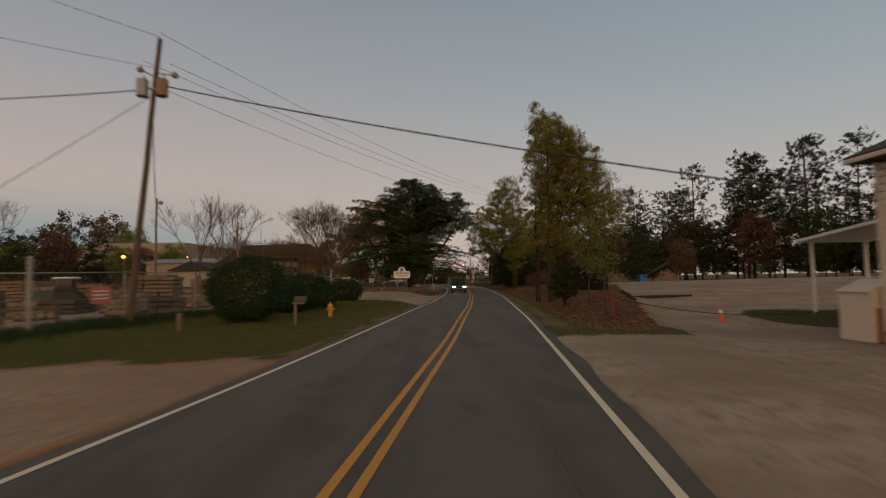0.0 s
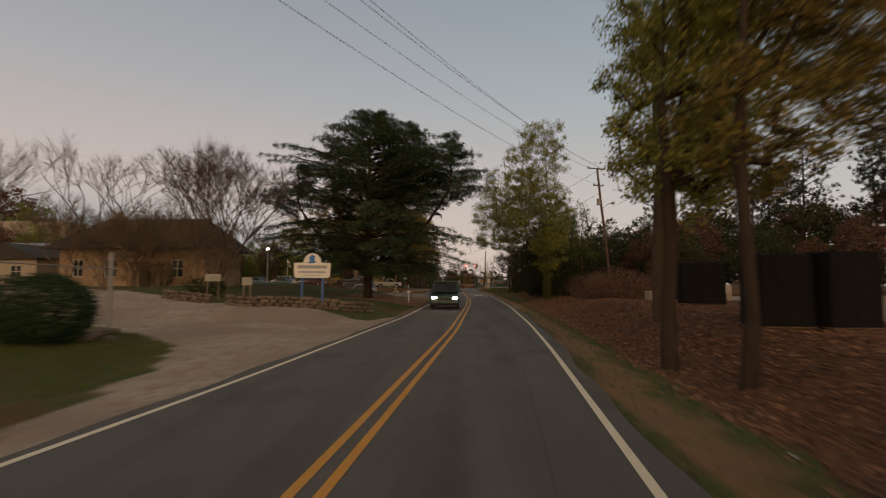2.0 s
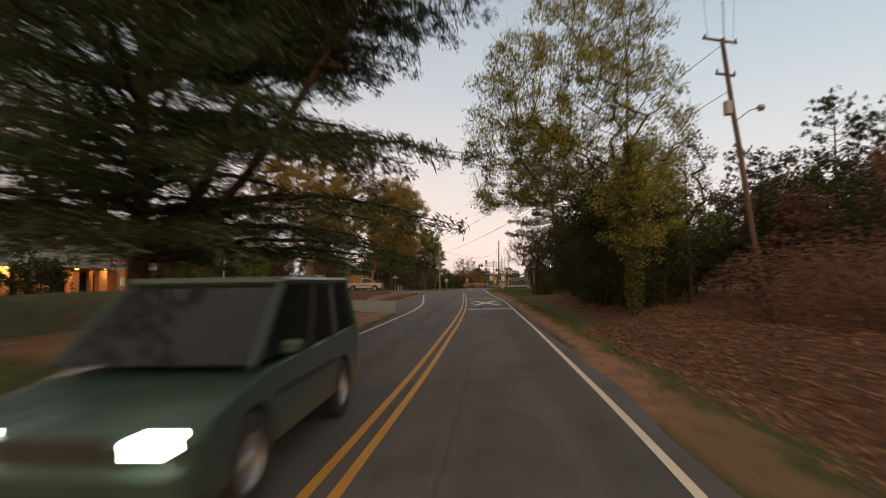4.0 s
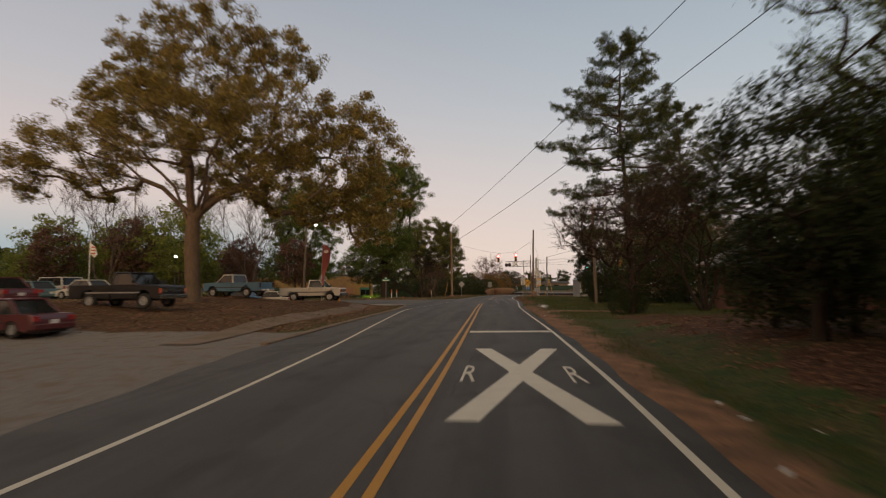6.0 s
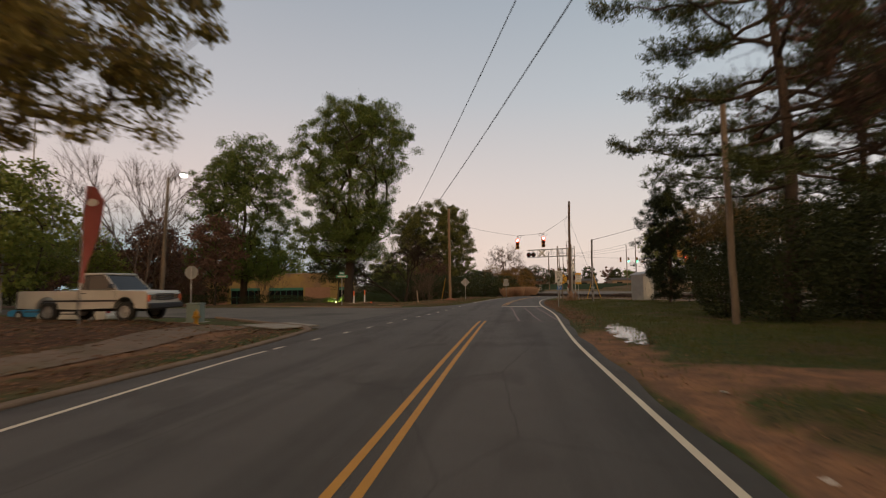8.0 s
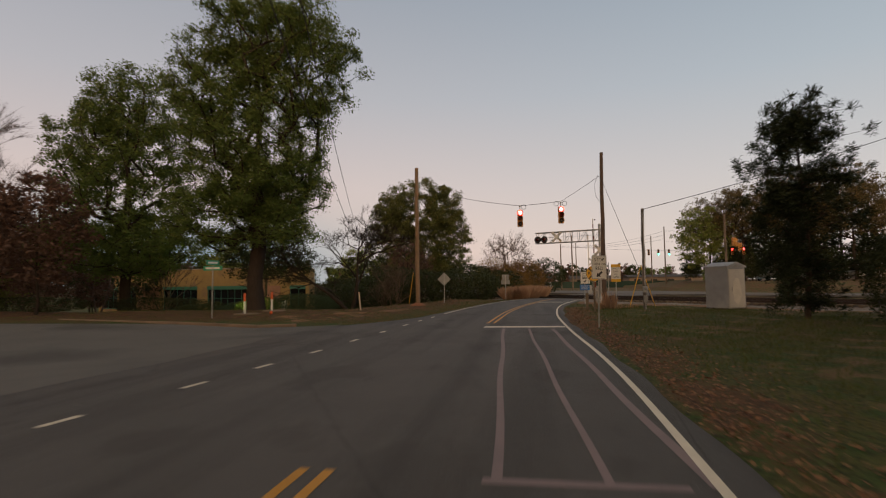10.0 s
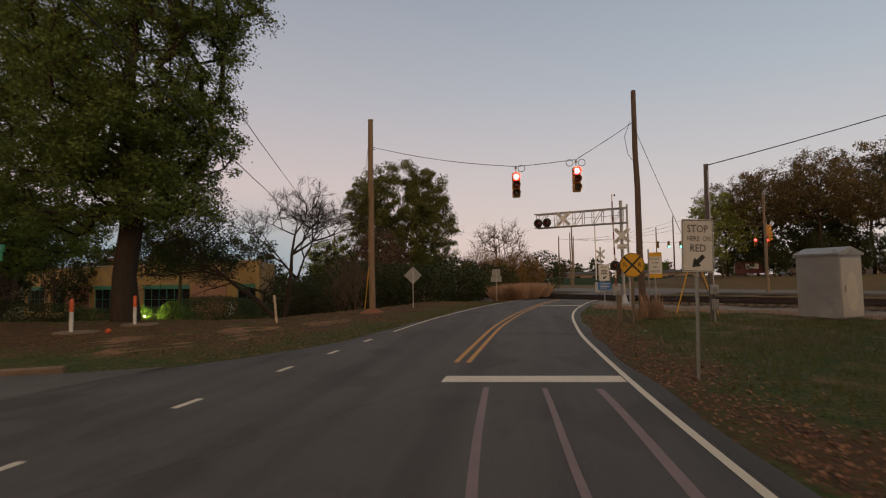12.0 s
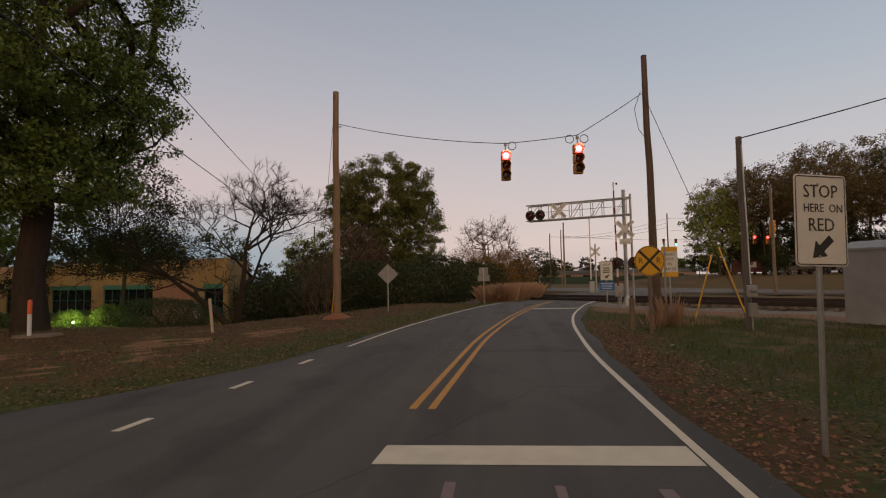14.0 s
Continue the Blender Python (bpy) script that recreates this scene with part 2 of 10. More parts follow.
M["bark_pale"] = mat("bark_pale", (0.21, 0.155, 0.11), (0.10, 0.075, 0.055), 3, 0.95, spec=0.1, bump=0.8, bscale=14, stretch=(3, 3, 0.7))
M["bark_dark"] = mat("bark_dark", (0.062, 0.046, 0.036), (0.032, 0.025, 0.02), 3, 0.95, spec=0.1, bump=0.8, bscale=14, stretch=(3, 3, 0.7))
M["twig"] = mat("twig_grey_brown", (0.14, 0.105, 0.088), (0.08, 0.06, 0.052), 2, 0.95, spec=0.1)
M["leaf_tulip"] = leaf("leaf_tulip", (0.16, 0.20, 0.042), (0.31, 0.275, 0.065), 0.35)
M["leaf_tulip_rust"] = leaf("leaf_tulip_rust", (0.12, 0.135, 0.035), (0.26, 0.175, 0.05), 0.3)
M["leaf_oak"] = leaf("leaf_oak", (0.18, 0.155, 0.042), (0.31, 0.225, 0.07), 0.33)
M["leaf_thicket"] = leaf("leaf_thicket", (0.024, 0.036, 0.012), (0.055, 0.062, 0.02))
M["leaf_green"] = leaf("leaf_green", (0.074, 0.122, 0.029), (0.15, 0.182, 0.045), 0.3)
M["leaf_far_oak"] = leaf("leaf_far_oak", (0.085, 0.075, 0.028), (0.15, 0.105, 0.042), 0.25)
M["leaf_round"] = leaf("leaf_round", (0.085, 0.105, 0.032), (0.145, 0.145, 0.044), 0.28)
M["leaf_green_yellow"] = leaf("leaf_green_yellow", (0.125, 0.175, 0.04), (0.23, 0.235, 0.055), 0.35)
M["leaf_dark"] = leaf("leaf_dark", (0.028, 0.042, 0.017), (0.062, 0.068, 0.027))
M["leaf_cedar"] = leaf("leaf_cedar", (0.040, 0.072, 0.038), (0.085, 0.115, 0.055), 0.15)
M["leaf_pine"] = leaf("leaf_pine", (0.06, 0.085, 0.03), (0.11, 0.12, 0.042), 0.1)
M["leaf_pine_far"] = leaf("leaf_pine_far", (0.028, 0.040, 0.019), (0.048, 0.060, 0.027), 0.1)
M["leaf_maroon"] = leaf("leaf_maroon", (0.105, 0.062, 0.050), (0.17, 0.098, 0.066))
M["leaf_rust"] = leaf("leaf_rust", (0.13, 0.075, 0.022), (0.22, 0.13, 0.03))
M["leaf_bush"] = leaf("leaf_bush", (0.016, 0.036, 0.014), (0.034, 0.058, 0.022), 0.1)
M["grass_blade"] = leaf("grass_blade", (0.050, 0.098, 0.020), (0.150, 0.130, 0.046), 0.2)
M["grass_straw"] = leaf("grass_straw", (0.44, 0.29, 0.19), (0.32, 0.20, 0.13), 0.2)
M["leaf_fallen"] = leaf("leaf_fallen", (0.15, 0.068, 0.038), (0.36, 0.21, 0.125), 0.1, 0.8)


# ---- mesh building ----
class Geo:
    """Collects simple solids into one mesh."""

    def __init__(self):
        self.v, self.f = [], []

    def add(self, verts, faces, m=None):
        o = len(self.v)
        for p in verts:
            p = Vector(p)
            self.v.append(tuple(m @ p) if m is not None else tuple(p))
        self.f += [tuple(i + o for i in q) for q in faces]
        return self

    def box(self, c, s, m=None, ch=0.0):
        x, y, z = (k / 2 for k in s)
        ch = min(ch, x * 0.9, y * 0.9, z * 0.9)
        T = Matrix.Translation(c) if m is None else m @ Matrix.Translation(c)
        if ch <= 0:
            vs = [(sx * x, sy * y, sz * z) for sz in (-1, 1) for sy in (-1, 1) for sx in (-1, 1)]
            return self.add(vs, [(0, 2, 3, 1), (4, 5, 7, 6), (0, 1, 5, 4), (2, 6, 7, 3), (0, 4, 6, 2), (1, 3, 7, 5)], T)
        pts = []
        for sx in (-1, 1):
            for sy in (-1, 1):
                for sz in (-1, 1):
                    pts += [(sx * x, sy * (y - ch), sz * (z - ch)), (sx * (x - ch), sy * y, sz * (z - ch)), (sx * (x - ch), sy * (y - ch), sz * z)]
        bm = bmesh.new()
        for p in pts:
            bm.verts.new(p)
        bmesh.ops.convex_hull(bm, input=bm.verts)
        bmesh.ops.dissolve_limit(bm, angle_limit=0.02, verts=bm.verts, edges=bm.edges)
        bm.verts.index_update()
        vs = [tuple(v.co) for v in bm.verts]
        fs = [tuple(v.index for v in q.verts) for q in bm.faces]
        bm.free()
        return self.add(vs, fs, T)

    def tube(self, pts, radii, n=8, cap=True):
        pts = [Vector(p) for p in pts]
        if not hasattr(radii, "__len__"):
            radii = [radii] * len(pts)
        o = len(self.v)
        up = Vector((0.13, 0.31, 0.94))
        for i, p in enumerate(pts):
            d = (pts[min(i + 1, len(pts) - 1)] - pts[max(i - 1, 0)]).normalized()
            a = d.cross(up if abs(d.dot(up)) < 0.95 else Vector((1, 0, 0))).normalized()
            b = d.cross(a)
            for k in range(n):
                w = 2 * math.pi * k / n
                self.v.append(tuple(p + (a * math.cos(w) + b * math.sin(w)) * radii[i]))
        for i in range(len(pts) - 1):
            for k in range(n):
                k2 = (k + 1) % n
                self.f.append((o + i * n + k, o + i * n + k2, o + (i + 1) * n + k2, o + (i + 1) * n + k))
        if cap:
            self.f.append(tuple(o + k for k in range(n))[::-1])
            self.f.append(tuple(o + (len(pts) - 1) * n + k for k in range(n)))
        return self

    def lathe(self, prof, n=16, m=None, cap=True):
        """prof: (radius, height) pairs round the local z axis."""
        vs, fs = [], []
        for r, z in prof:
            for k in range(n):
                w = 2 * math.pi * k / n
                vs.append((r * math.cos(w), r * math.sin(w), z))
        for i in range(len(prof) - 1):
            for k in range(n):
                k2 = (k + 1) % n
                fs.append((i * n + k, i * n + k2, (i + 1) * n + k2, (i + 1) * n + k))
        if cap:
            fs.append(tuple(range(n))[::-1])
            fs.append(tuple((len(prof) - 1) * n + k for k in range(n)))
        return self.add(vs, fs, m)

    def prism(self, outline, a, b, m=None, axis='y', inset=0.0):
        """A flat outline pushed from a to b along an axis; inset shrinks both ends a little."""
        n = len(outline)
        cx = sum(p[0] for p in outline) / n
        cz = sum(p[1] for p in outline) / n

        def at(p, w):
            return (p[0], w, p[1]) if axis == 'y' else ((w, p[0], p[1]) if axis == 'x' else (p[0], p[1], w))
        rings = [(a, 0.0), (b, 0.0)] if inset <= 0 else [(a, inset), (a + inset if b > a else a - inset, 0.0), (b - inset if b > a else b + inset, 0.0), (b, inset)]
        vs, fs = [], []
        for w, k in rings:
            for p in outline:
                d = math.hypot(p[0] - cx, p[1] - cz) or 1
                q = (p[0] - (p[0] - cx) / d * k, p[1] - (p[1] - cz) / d * k)
                vs.append(at(q, w))
        for r in range(len(rings) - 1):
            for i in range(n):
                j = (i + 1) % n
                fs.append((r * n + i, r * n + j, (r + 1) * n + j, (r + 1) * n + i))
        fs.append(tuple(range(n))[::-1])
        fs.append(tuple((len(rings) - 1) * n + i for i in range(n)))
        return self.add(vs, fs, m)

    def mesh(self, name, material, smooth=False):
        me = bpy.data.meshes.new(name)
        me.from_pydata(self.v, [], self.f)
        bm = bmesh.new()
        bm.from_mesh(me)
        bmesh.ops.recalc_face_normals(bm, faces=bm.faces)
        bm.to_mesh(me)
        bm.free()
        me.materials.append(material)
        if smooth:
            me.polygons.foreach_set("use_smooth", [True] * len(me.polygons))
            if smooth is not True:
                me.set_sharp_from_angle(angle=radians(smooth))
        return me


def part(name, geo, material, parent=None, label="", smooth=35):
    """One mesh object, under a thing or a part."""
    ob = new(name, geo.mesh(name, material, smooth) if isinstance(geo, Geo) else geo)
    if parent is not None:
        ob.parent = parent
    if label:
        tagged(ob, label)
    return ob


def thing(name, label, category, m=None, group="", kind=""):
    """The Empty at the base of a thing."""
    ob = new(name)
    ob.empty_display_size = 0.2
    if m is not None:
        ob.matrix_world = m
    return tagged(ob, label, category, group, kind)


def solid(name, geo, material, label, category, kind="", group="", smooth=35):
    return tagged(part(name, geo, material, None, "", smooth), label, category, group, kind)


def fast_mesh(name, verts, faces, material, smooth=False):
    """A mesh from arrays: verts (n, 3), faces (m, k) with one k."""
    verts, faces = np.asarray(verts, float), np.asarray(faces, int)
    me = bpy.data.meshes.new(name)
    me.vertices.add(len(verts))
    me.vertices.foreach_set("co", verts.ravel())
    k = faces.shape[1]
    me.loops.add(faces.size)
    me.loops.foreach_set("vertex_index", faces.ravel())
    me.polygons.add(len(faces))
    me.polygons.foreach_set("loop_start", np.arange(len(faces)) * k)
    me.polygons.foreach_set("loop_total", np.full(len(faces), k))
    if smooth:
        me.polygons.foreach_set("use_smooth", np.ones(len(faces), bool))
    me.update(calc_edges=True)
    me.materials.append(material)
    return me


def text_mesh(body, size, material, depth=0.004, align='CENTER', shear=(1.0, 1.0)):
    cu = bpy.data.curves.new("lettering", 'FONT')
    cu.body, cu.size, cu.extrude, cu.align_x, cu.align_y = body, size, depth, align, 'CENTER'
    cu.resolution_u = 2
    ob = bpy.data.objects.new("lettering", cu)
    me = bpy.data.meshes.new_from_object(ob)
    bpy.data.objects.remove(ob)
    me.transform(Matrix.Diagonal((shear[0], shear[1], 1, 1)))
    me.materials.clear()
    me.materials.append(material)
    return me


def sub(name, me, parent, m, label=""):
    ob = new(name, me)
    ob.parent = parent
    ob.matrix_local = m
    if label:
        tagged(ob, label)
    return ob


# ---- the plan: edges of the road, and the lie of the land ----
def curve(table):
    ys = np.array([p[0] for p in table], float)
    xs = np.array([p[1] for p in table], float)
    fy = np.arange(-150, 420, 0.5)
    fx = np.interp(fy, ys, xs)
    fx[fy < ys[0]] = xs[0] + (fy[fy < ys[0]] - ys[0]) * (xs[1] - xs[0]) / (ys[1] - ys[0])
    ker = np.hanning(17)
    ker /= ker.sum()
    sm = np.convolve(np.pad(fx, 8, mode="edge"), ker, mode="valid")
    return lambda y: np.interp(y, fy, sm)


XR = curve([(5, 2.0), (11.5, 2.7), (22, 3.8), (28, 4.3), (35, 4.9), (45, 5.75), (53, 6.3), (67, 6.95), (79, 7.25), (89, 7.4), (100, 7.6),
            (111, 7.5), (122, 7.2), (132, 7.0), (139, 7.14), (145, 7.32), (149.5, 7.28), (153, 7.11), (156.5, 7.03), (163, 7.0), (170, 7.4), (175, 8.0), (182.5, 9.5), (190, 11.8), (198, 15.0), (206, 19.5), (216, 27.0)])
XC = curve([(4.3, -0.87), (8, -0.48), (15, 0.28), (24, 1.05), (32, 1.8), (50, 3.1), (70, 4.0), (82, 4.3), (92, 4.4), (101, 4.33), (112, 4.12), (121, 3.95), (128, 3.78), (140, 3.6),
            (157, 3.98), (166, 4.38), (173.5, 5.2), (182, 6.6), (192, 9.4), (200, 12.6), (216, 22.0)])
XL = curve([(5, -4.0), (8.5, -3.55), (15, -2.9), (24, -2.1), (31, -1.5), (40, -0.55), (49, 0.05), (57, 0.6), (71, 0.98), (81, 1.22), (90, 1.38), (97, 1.26), (102, 0.92), (106.3, 0.58), (110, 0.2),
            (114, -0.22), (123, -1.1), (129, -1.6), (133, -1.3), (139, -0.75), (144, -0.25), (148.8, 0.2), (154, 0.44), (159, 0.66), (164, 0.98), (169, 1.3), (176, 2.3), (182.5, 3.5), (191, 6.2), (200, 9.6), (216, 17.5)])
# left edge of the asphalt: shoulder, parking entrance, mouth of the side road
XA = curve([(-100, -16.6), (5, -4.3), (8.5, -3.85), (15, -3.2), (24, -2.4), (31, -1.8), (40, -0.85), (49, -0.25), (57, 0.3), (71, 0.66), (81, 0.92), (87, 1.0), (93, 0.2), (98, -0.7), (104, -1.5), (112, -1.8),
            (120, -2.05), (130, -2.2), (136, -2.8), (141, -3.2), (146, -2.6), (155, -2.9), (157.5, -1.8), (160, -0.1), (165, 0.65), (174.5, 1.8), (182.5, 3.2), (191, 5.9), (200, 9.3), (216, 17.2)])


def sstep(a, b, x):
    t = np.clip((np.asarray(x, float) - a) / (b - a), 0, 1)
    return t * t * (3 - 2 * t)


def band(y, a, b, soft=2.0):
    return sstep(a - soft, a + soft, y) * (1 - sstep(b - soft, b + soft, y))


def wob(x, y, s=0.15, seed=0.0):
    return (np.sin(x * s * 3.1 + seed) * np.cos(y * s * 2.3 + 1.7 * seed) + 0.6 * np.sin(x * s * 7.3 + y * s * 5.1 + seed) + 0.4 * np.cos(x * s * 13.7 - y * s * 11.3)) / 2


TRK0, TRKD = np.array([15.0, 183.2]), np.array([0.755, -0.656])  # near rail and the way the line runs


def track_d(x, y):
    """Distance beyond the near rail, square to the line."""
    return (x - TRK0[0]) * 0.656 + (y - TRK0[1]) * 0.755


def ground_z(x, y):
    x, y = np.asarray(x, float), np.asarray(y, float)
    u, v = x - XR(y), XA(y) + 0.3 - x
    z = np.zeros(np.broadcast(x, y).shape)
    rough = 0.05 * wob(x, y, 0.5) + 0.12 * wob(x, y, 0.08, 2.0)
    side = np.maximum(u, v)
    rough = rough * (1 - band(y, 138, 161, 1.5) * (v > 0)) * (1 - band(y, 92, 112, 3) * (v > 0))
    z = z + rough * sstep(1.0, 6.0, side) - 0.05 * sstep(0.2, 0.9, side)
    # left: planted bed, berm, bank under the parked trucks, fall towards the offices
    z = z + 0.5 * sstep(1.0, 4.5, v) * band(y, 54, 80, 1.5) + 0.8 * sstep(9, 17, v) * band(y, 60, 96, 5)
    z = z + 0.95 * sstep(3.5, 8.5, v) * (1 - 0.75 * sstep(13, 24, v)) * band(y, 80, 92, 4)
    z = z - 0.03 * sstep(2, 9, v) * band(y, 92, 111, 5)
    z = z + (0.62 * sstep(1.2, 7.0, v) + 0.45 * sstep(8, 17, v)) * band(y, 111, 136, 4)
    z = z + 0.12 * sstep(1.0, 3.0, v) * band(y, 158, 185, 2)
    z = z - 2.4 * sstep(165, 194, y) * sstep(5.0, 14.0, v)
    # right: ditch, mulched bank, lot
    z = z - 0.30 * np.exp(-((u - 2.6) / 1.0) ** 2) * band(y, 20, 108, 4)
    z = z + 0.36 * sstep(3.2, 6.0, u) * band(y, 24, 70, 5) + 0.39 * sstep(3.2, 6.0, u) * band(y, 46, 70, 8) + 0.35 * sstep(3.5, 7.0, u) * band(y, 72, 116, 4)
    z = z + 0.5 * sstep(20, 60, x) * band(y, -60, 120, 10)
    lotm = sstep(7.6, 10.0, x + 0.25 * np.maximum(18 - y, 0) - 0.31 * np.clip(y - 20, 0, 40)) * (1 - sstep(64, 76, y)) * sstep(-30, 4, y)
    z = z * (1 - lotm) + lotm * (-0.38 + 1.55 * sstep(18, 85, np.hypot(x, y)) + 0.05 * wob(x, y, 0.4))
    # railway bed and what lies beyond it
    d = track_d(x, y)
    onroad = 1 - sstep(0.5, 3.0, np.maximum(u, v))
    z = z - 0.12 * sstep(-9, -3, d) * (1 - onroad) * sstep(150, 165, y)
    z = z + 1.5 * sstep(22.0, 42.0, d) * sstep(20, 40, x) * sstep(150, 170, y)
    # keep the sheet under the carriageway
    under = (u < 0.45) & (v < 0.45)
    return np.where(under, np.minimum(z, -0.06), z)


def gz(x, y):
    return float(ground_z(np.array([x]), np.array([y]))[0])


def axis_steps(lo, hi, fine_lo, fine_hi, step, grow=1.22):
    mid = list(np.arange(fine_lo, fine_hi + step / 2, step))
    a, s = fine_lo, step
    left = []
    while a > lo:
        s = min(s * grow, 120)
        a -= s
        left.append(a)
    b, s = fine_hi, step
    right = []
    while b < hi:
        s = min(s * grow, 120)
        b += s
        right.append(b)
    return np.array(left[::-1] + mid + right)


def drive2(x, y):
    near = np.interp(x, [-40, -20, -12, -8, -4.5, -3, -1.8], [62, 56, 51.5, 48.5, 45, 41.5, 36])
    far = np.interp(x, [-40, -11, -3, -1, 1], [72, 59.5, 55.5, 54.5, 60])
    return sstep(-0.5, 0.7, y - near) * sstep(-0.5, 0.7, far - y) * (x < 2) * (1 - sstep(26, 34, -x))


def zones(x, y):
    """Shares of gravel, leaf litter and bare clay."""
    u, v = x - XR(y), XA(y) + 0.3 - x
    w = wob(x, y, 0.6, 1.0)
    grav = sstep(0.0, 0.6, v) * (1 - sstep(11.6, 13.2, y + 0.8 * w + 0.10 * np.clip(-x - 4, 0, 6))) * (y > -60) * (1 - sstep(40, 50, -x))
    mouth = grav * 0.9
    grav = grav * 0.56
    grav = np.maximum(grav, drive2(x, y))
    grav = np.maximum(grav, 0.8 * sstep(14, 16, -x + w) * band(y, 14, 46, 3) * (1 - sstep(60, 75, -x)))
    lot = np.maximum(sstep(0.0, 0.6, u) * (1 - sstep(15.2, 17.0, y + 0.5 * w)), sstep(7.9, 8.9, x + 0.25 * np.maximum(18 - y, 0) - 0.31 * np.clip(y - 20, 0, 40) + 0.3 * w) * (y < 70))
    lot = lot * (1 - sstep(64, 72, x)) * (1 - sstep(70, 78, y)) * (1 - sstep(0.35, 0.6, np.exp(-(((x - 17.6) / 3.6) ** 2 + ((y - 22.5) / 6.0) ** 2))))
    grav = np.maximum(grav, lot)
    near = np.interp(-x, [-1.5, 0, 3.5, 7, 14, 30, 44], [89, 90.5, 93.5, 96.5, 99, 102, 105])
    far = np.interp(-x, [-1.5, 0.4, 3, 9, 16, 24, 44], [113.5, 113, 110.5, 109.3, 110.5, 114, 120])
    park = sstep(-0.5, 0.6, y - near + 0.4 * w) * sstep(-0.5, 0.6, far - y + 0.3 * w) * (v > 0.1) * (1 - sstep(42, 48, -x))
    d = track_d(x, y)
    ballast = sstep(-5.0, -3.6, d + 0.4 * w) * (1 - sstep(7.5, 9.0, d)) * (y > 150)
    grav = np.maximum(grav, ballast)
    lit = sstep(1.5, 2.6, u + 0.5 * w) * (band(y, 17, 84, 2) + band(y, 84, 104, 2) * sstep(3.0, 4.5, u + w)) * (1 - lot) * (1 - sstep(12.4, 13.4, x) * (y < 34))
    lit = np.maximum(lit, 0.58 * sstep(0.1, 0.4, u) * (1 - sstep(1.0, 3.0, u + 0.9 * w)) * band(y, 140, 172, 3))
    lit = np.maximum(lit, 0.72 * sstep(0.9, 2.0, v + 0.5 * w) * (1 - sstep(16, 22, v)) * band(y, 108, 138, 3))
    # extra dark litter by the thicket, its tone standing in for undergrowth shade
    lit = np.maximum(lit, 0.7 * sstep(3.0, 5.5, u + 1.2 * w) * (1 - sstep(14, 20, u)) * band(y, 104, 124, 3))
    lit = np.maximum(lit, 0.62 * sstep(0.9, 3, v + w) * band(y, 158, 200, 2))
    clay = 0.66 * sstep(0.3, 0.9, v + 0.4 * w) * (1 - sstep(0.0, 2.5, v - np.interp(y, [69, 80, 86, 92], [7.0, 7.0, 4.0, 2.4]) + 0.8 * w)) * band(y, 69, 92, 2)
    clay = np.maximum(clay, 1.0 * np.exp(-((v - 3.3 + 0.2 * w) / 0.8) ** 4) * band(y, 112, 136, 2))
    clay = np.maximum(clay, 0.9 * sstep(0.45, 0.75, 0.5 + 0.7 * wob(x, y, 0.45, 5.0)) * sstep(2, 4, v) * (1 - sstep(7, 9, v)) * band(y, 158, 170, 2))
    clay = np.maximum(clay, 0.6 * sstep(0.2, 0.4, v) * (1 - sstep(0.7, 1.3, v + 0.4 * w)) * band(y, 8, 75, 3))
    clay = np.maximum(clay, 0.55 * sstep(0.2, 0.4, u) * (1 - sstep(1.2, 2.4, u + 0.5 * w)) * band(y, 17, 108, 3))
    lit = np.maximum(lit, 0.5 * sstep(0.5, 1.2, v + 0.4 * w) * (1 - sstep(1.5, 5.0, v + 1.2 * w)) * band(y, 16, 44, 3))
    clay = np.maximum(clay, mouth)
    clay = np.maximum(clay, 0.62 * sstep(-9.6, -7.6, d + 0.9 * w) * (u > 0.5) * (y > 160) * (d < 9))
    clay = np.maximum(clay, 0.48 * sstep(9.0, 12.0, d) * (y > 150))
    lit = np.maximum(lit, 0.45 * sstep(14.0, 22.0, d + w) * (y > 150))
    clay = np.maximum(clay, 0.5 * sstep(0.4, 0.75, 0.5 + 0.7 * wob(x, y, 0.3, 3.0)) * sstep(1.5, 3, u) * band(y, 138, 180, 3))
    clay = np.maximum(clay, 0.75 * np.exp(-((x - 11.4) / 3.6) ** 4 - ((y - 127.0 + 0.15 * (x - 11)) / 1.7) ** 4))
    clay = np.maximum(clay, 0.7 * sstep(0.2, 0.4, u) * (1 - sstep(1.2, 2.8, u + 0.8 * w)) * band(y, 106, 138, 4))
    clay = np.maximum(clay, 0.34 * sstep(0.8, 2.0, v + 0.6 * w) * (1 - sstep(13, 18, v)) * band(y, 109, 136, 3))
    clay = np.maximum(clay, 0.85 * sstep(0.2, 0.4, u) * (1 - sstep(0.7, 1.7, u + 0.6 * w)) * band(y, 66, 130, 4))
    lit = lit * (1 - 0.9 * np.clip(clay * 1.4 - 0.3, 0, 1) * (v > 0))
    return np.clip(np.stack([grav, lit, clay, np.clip(park + ballast, 0, 1)], -1), 0, 1)


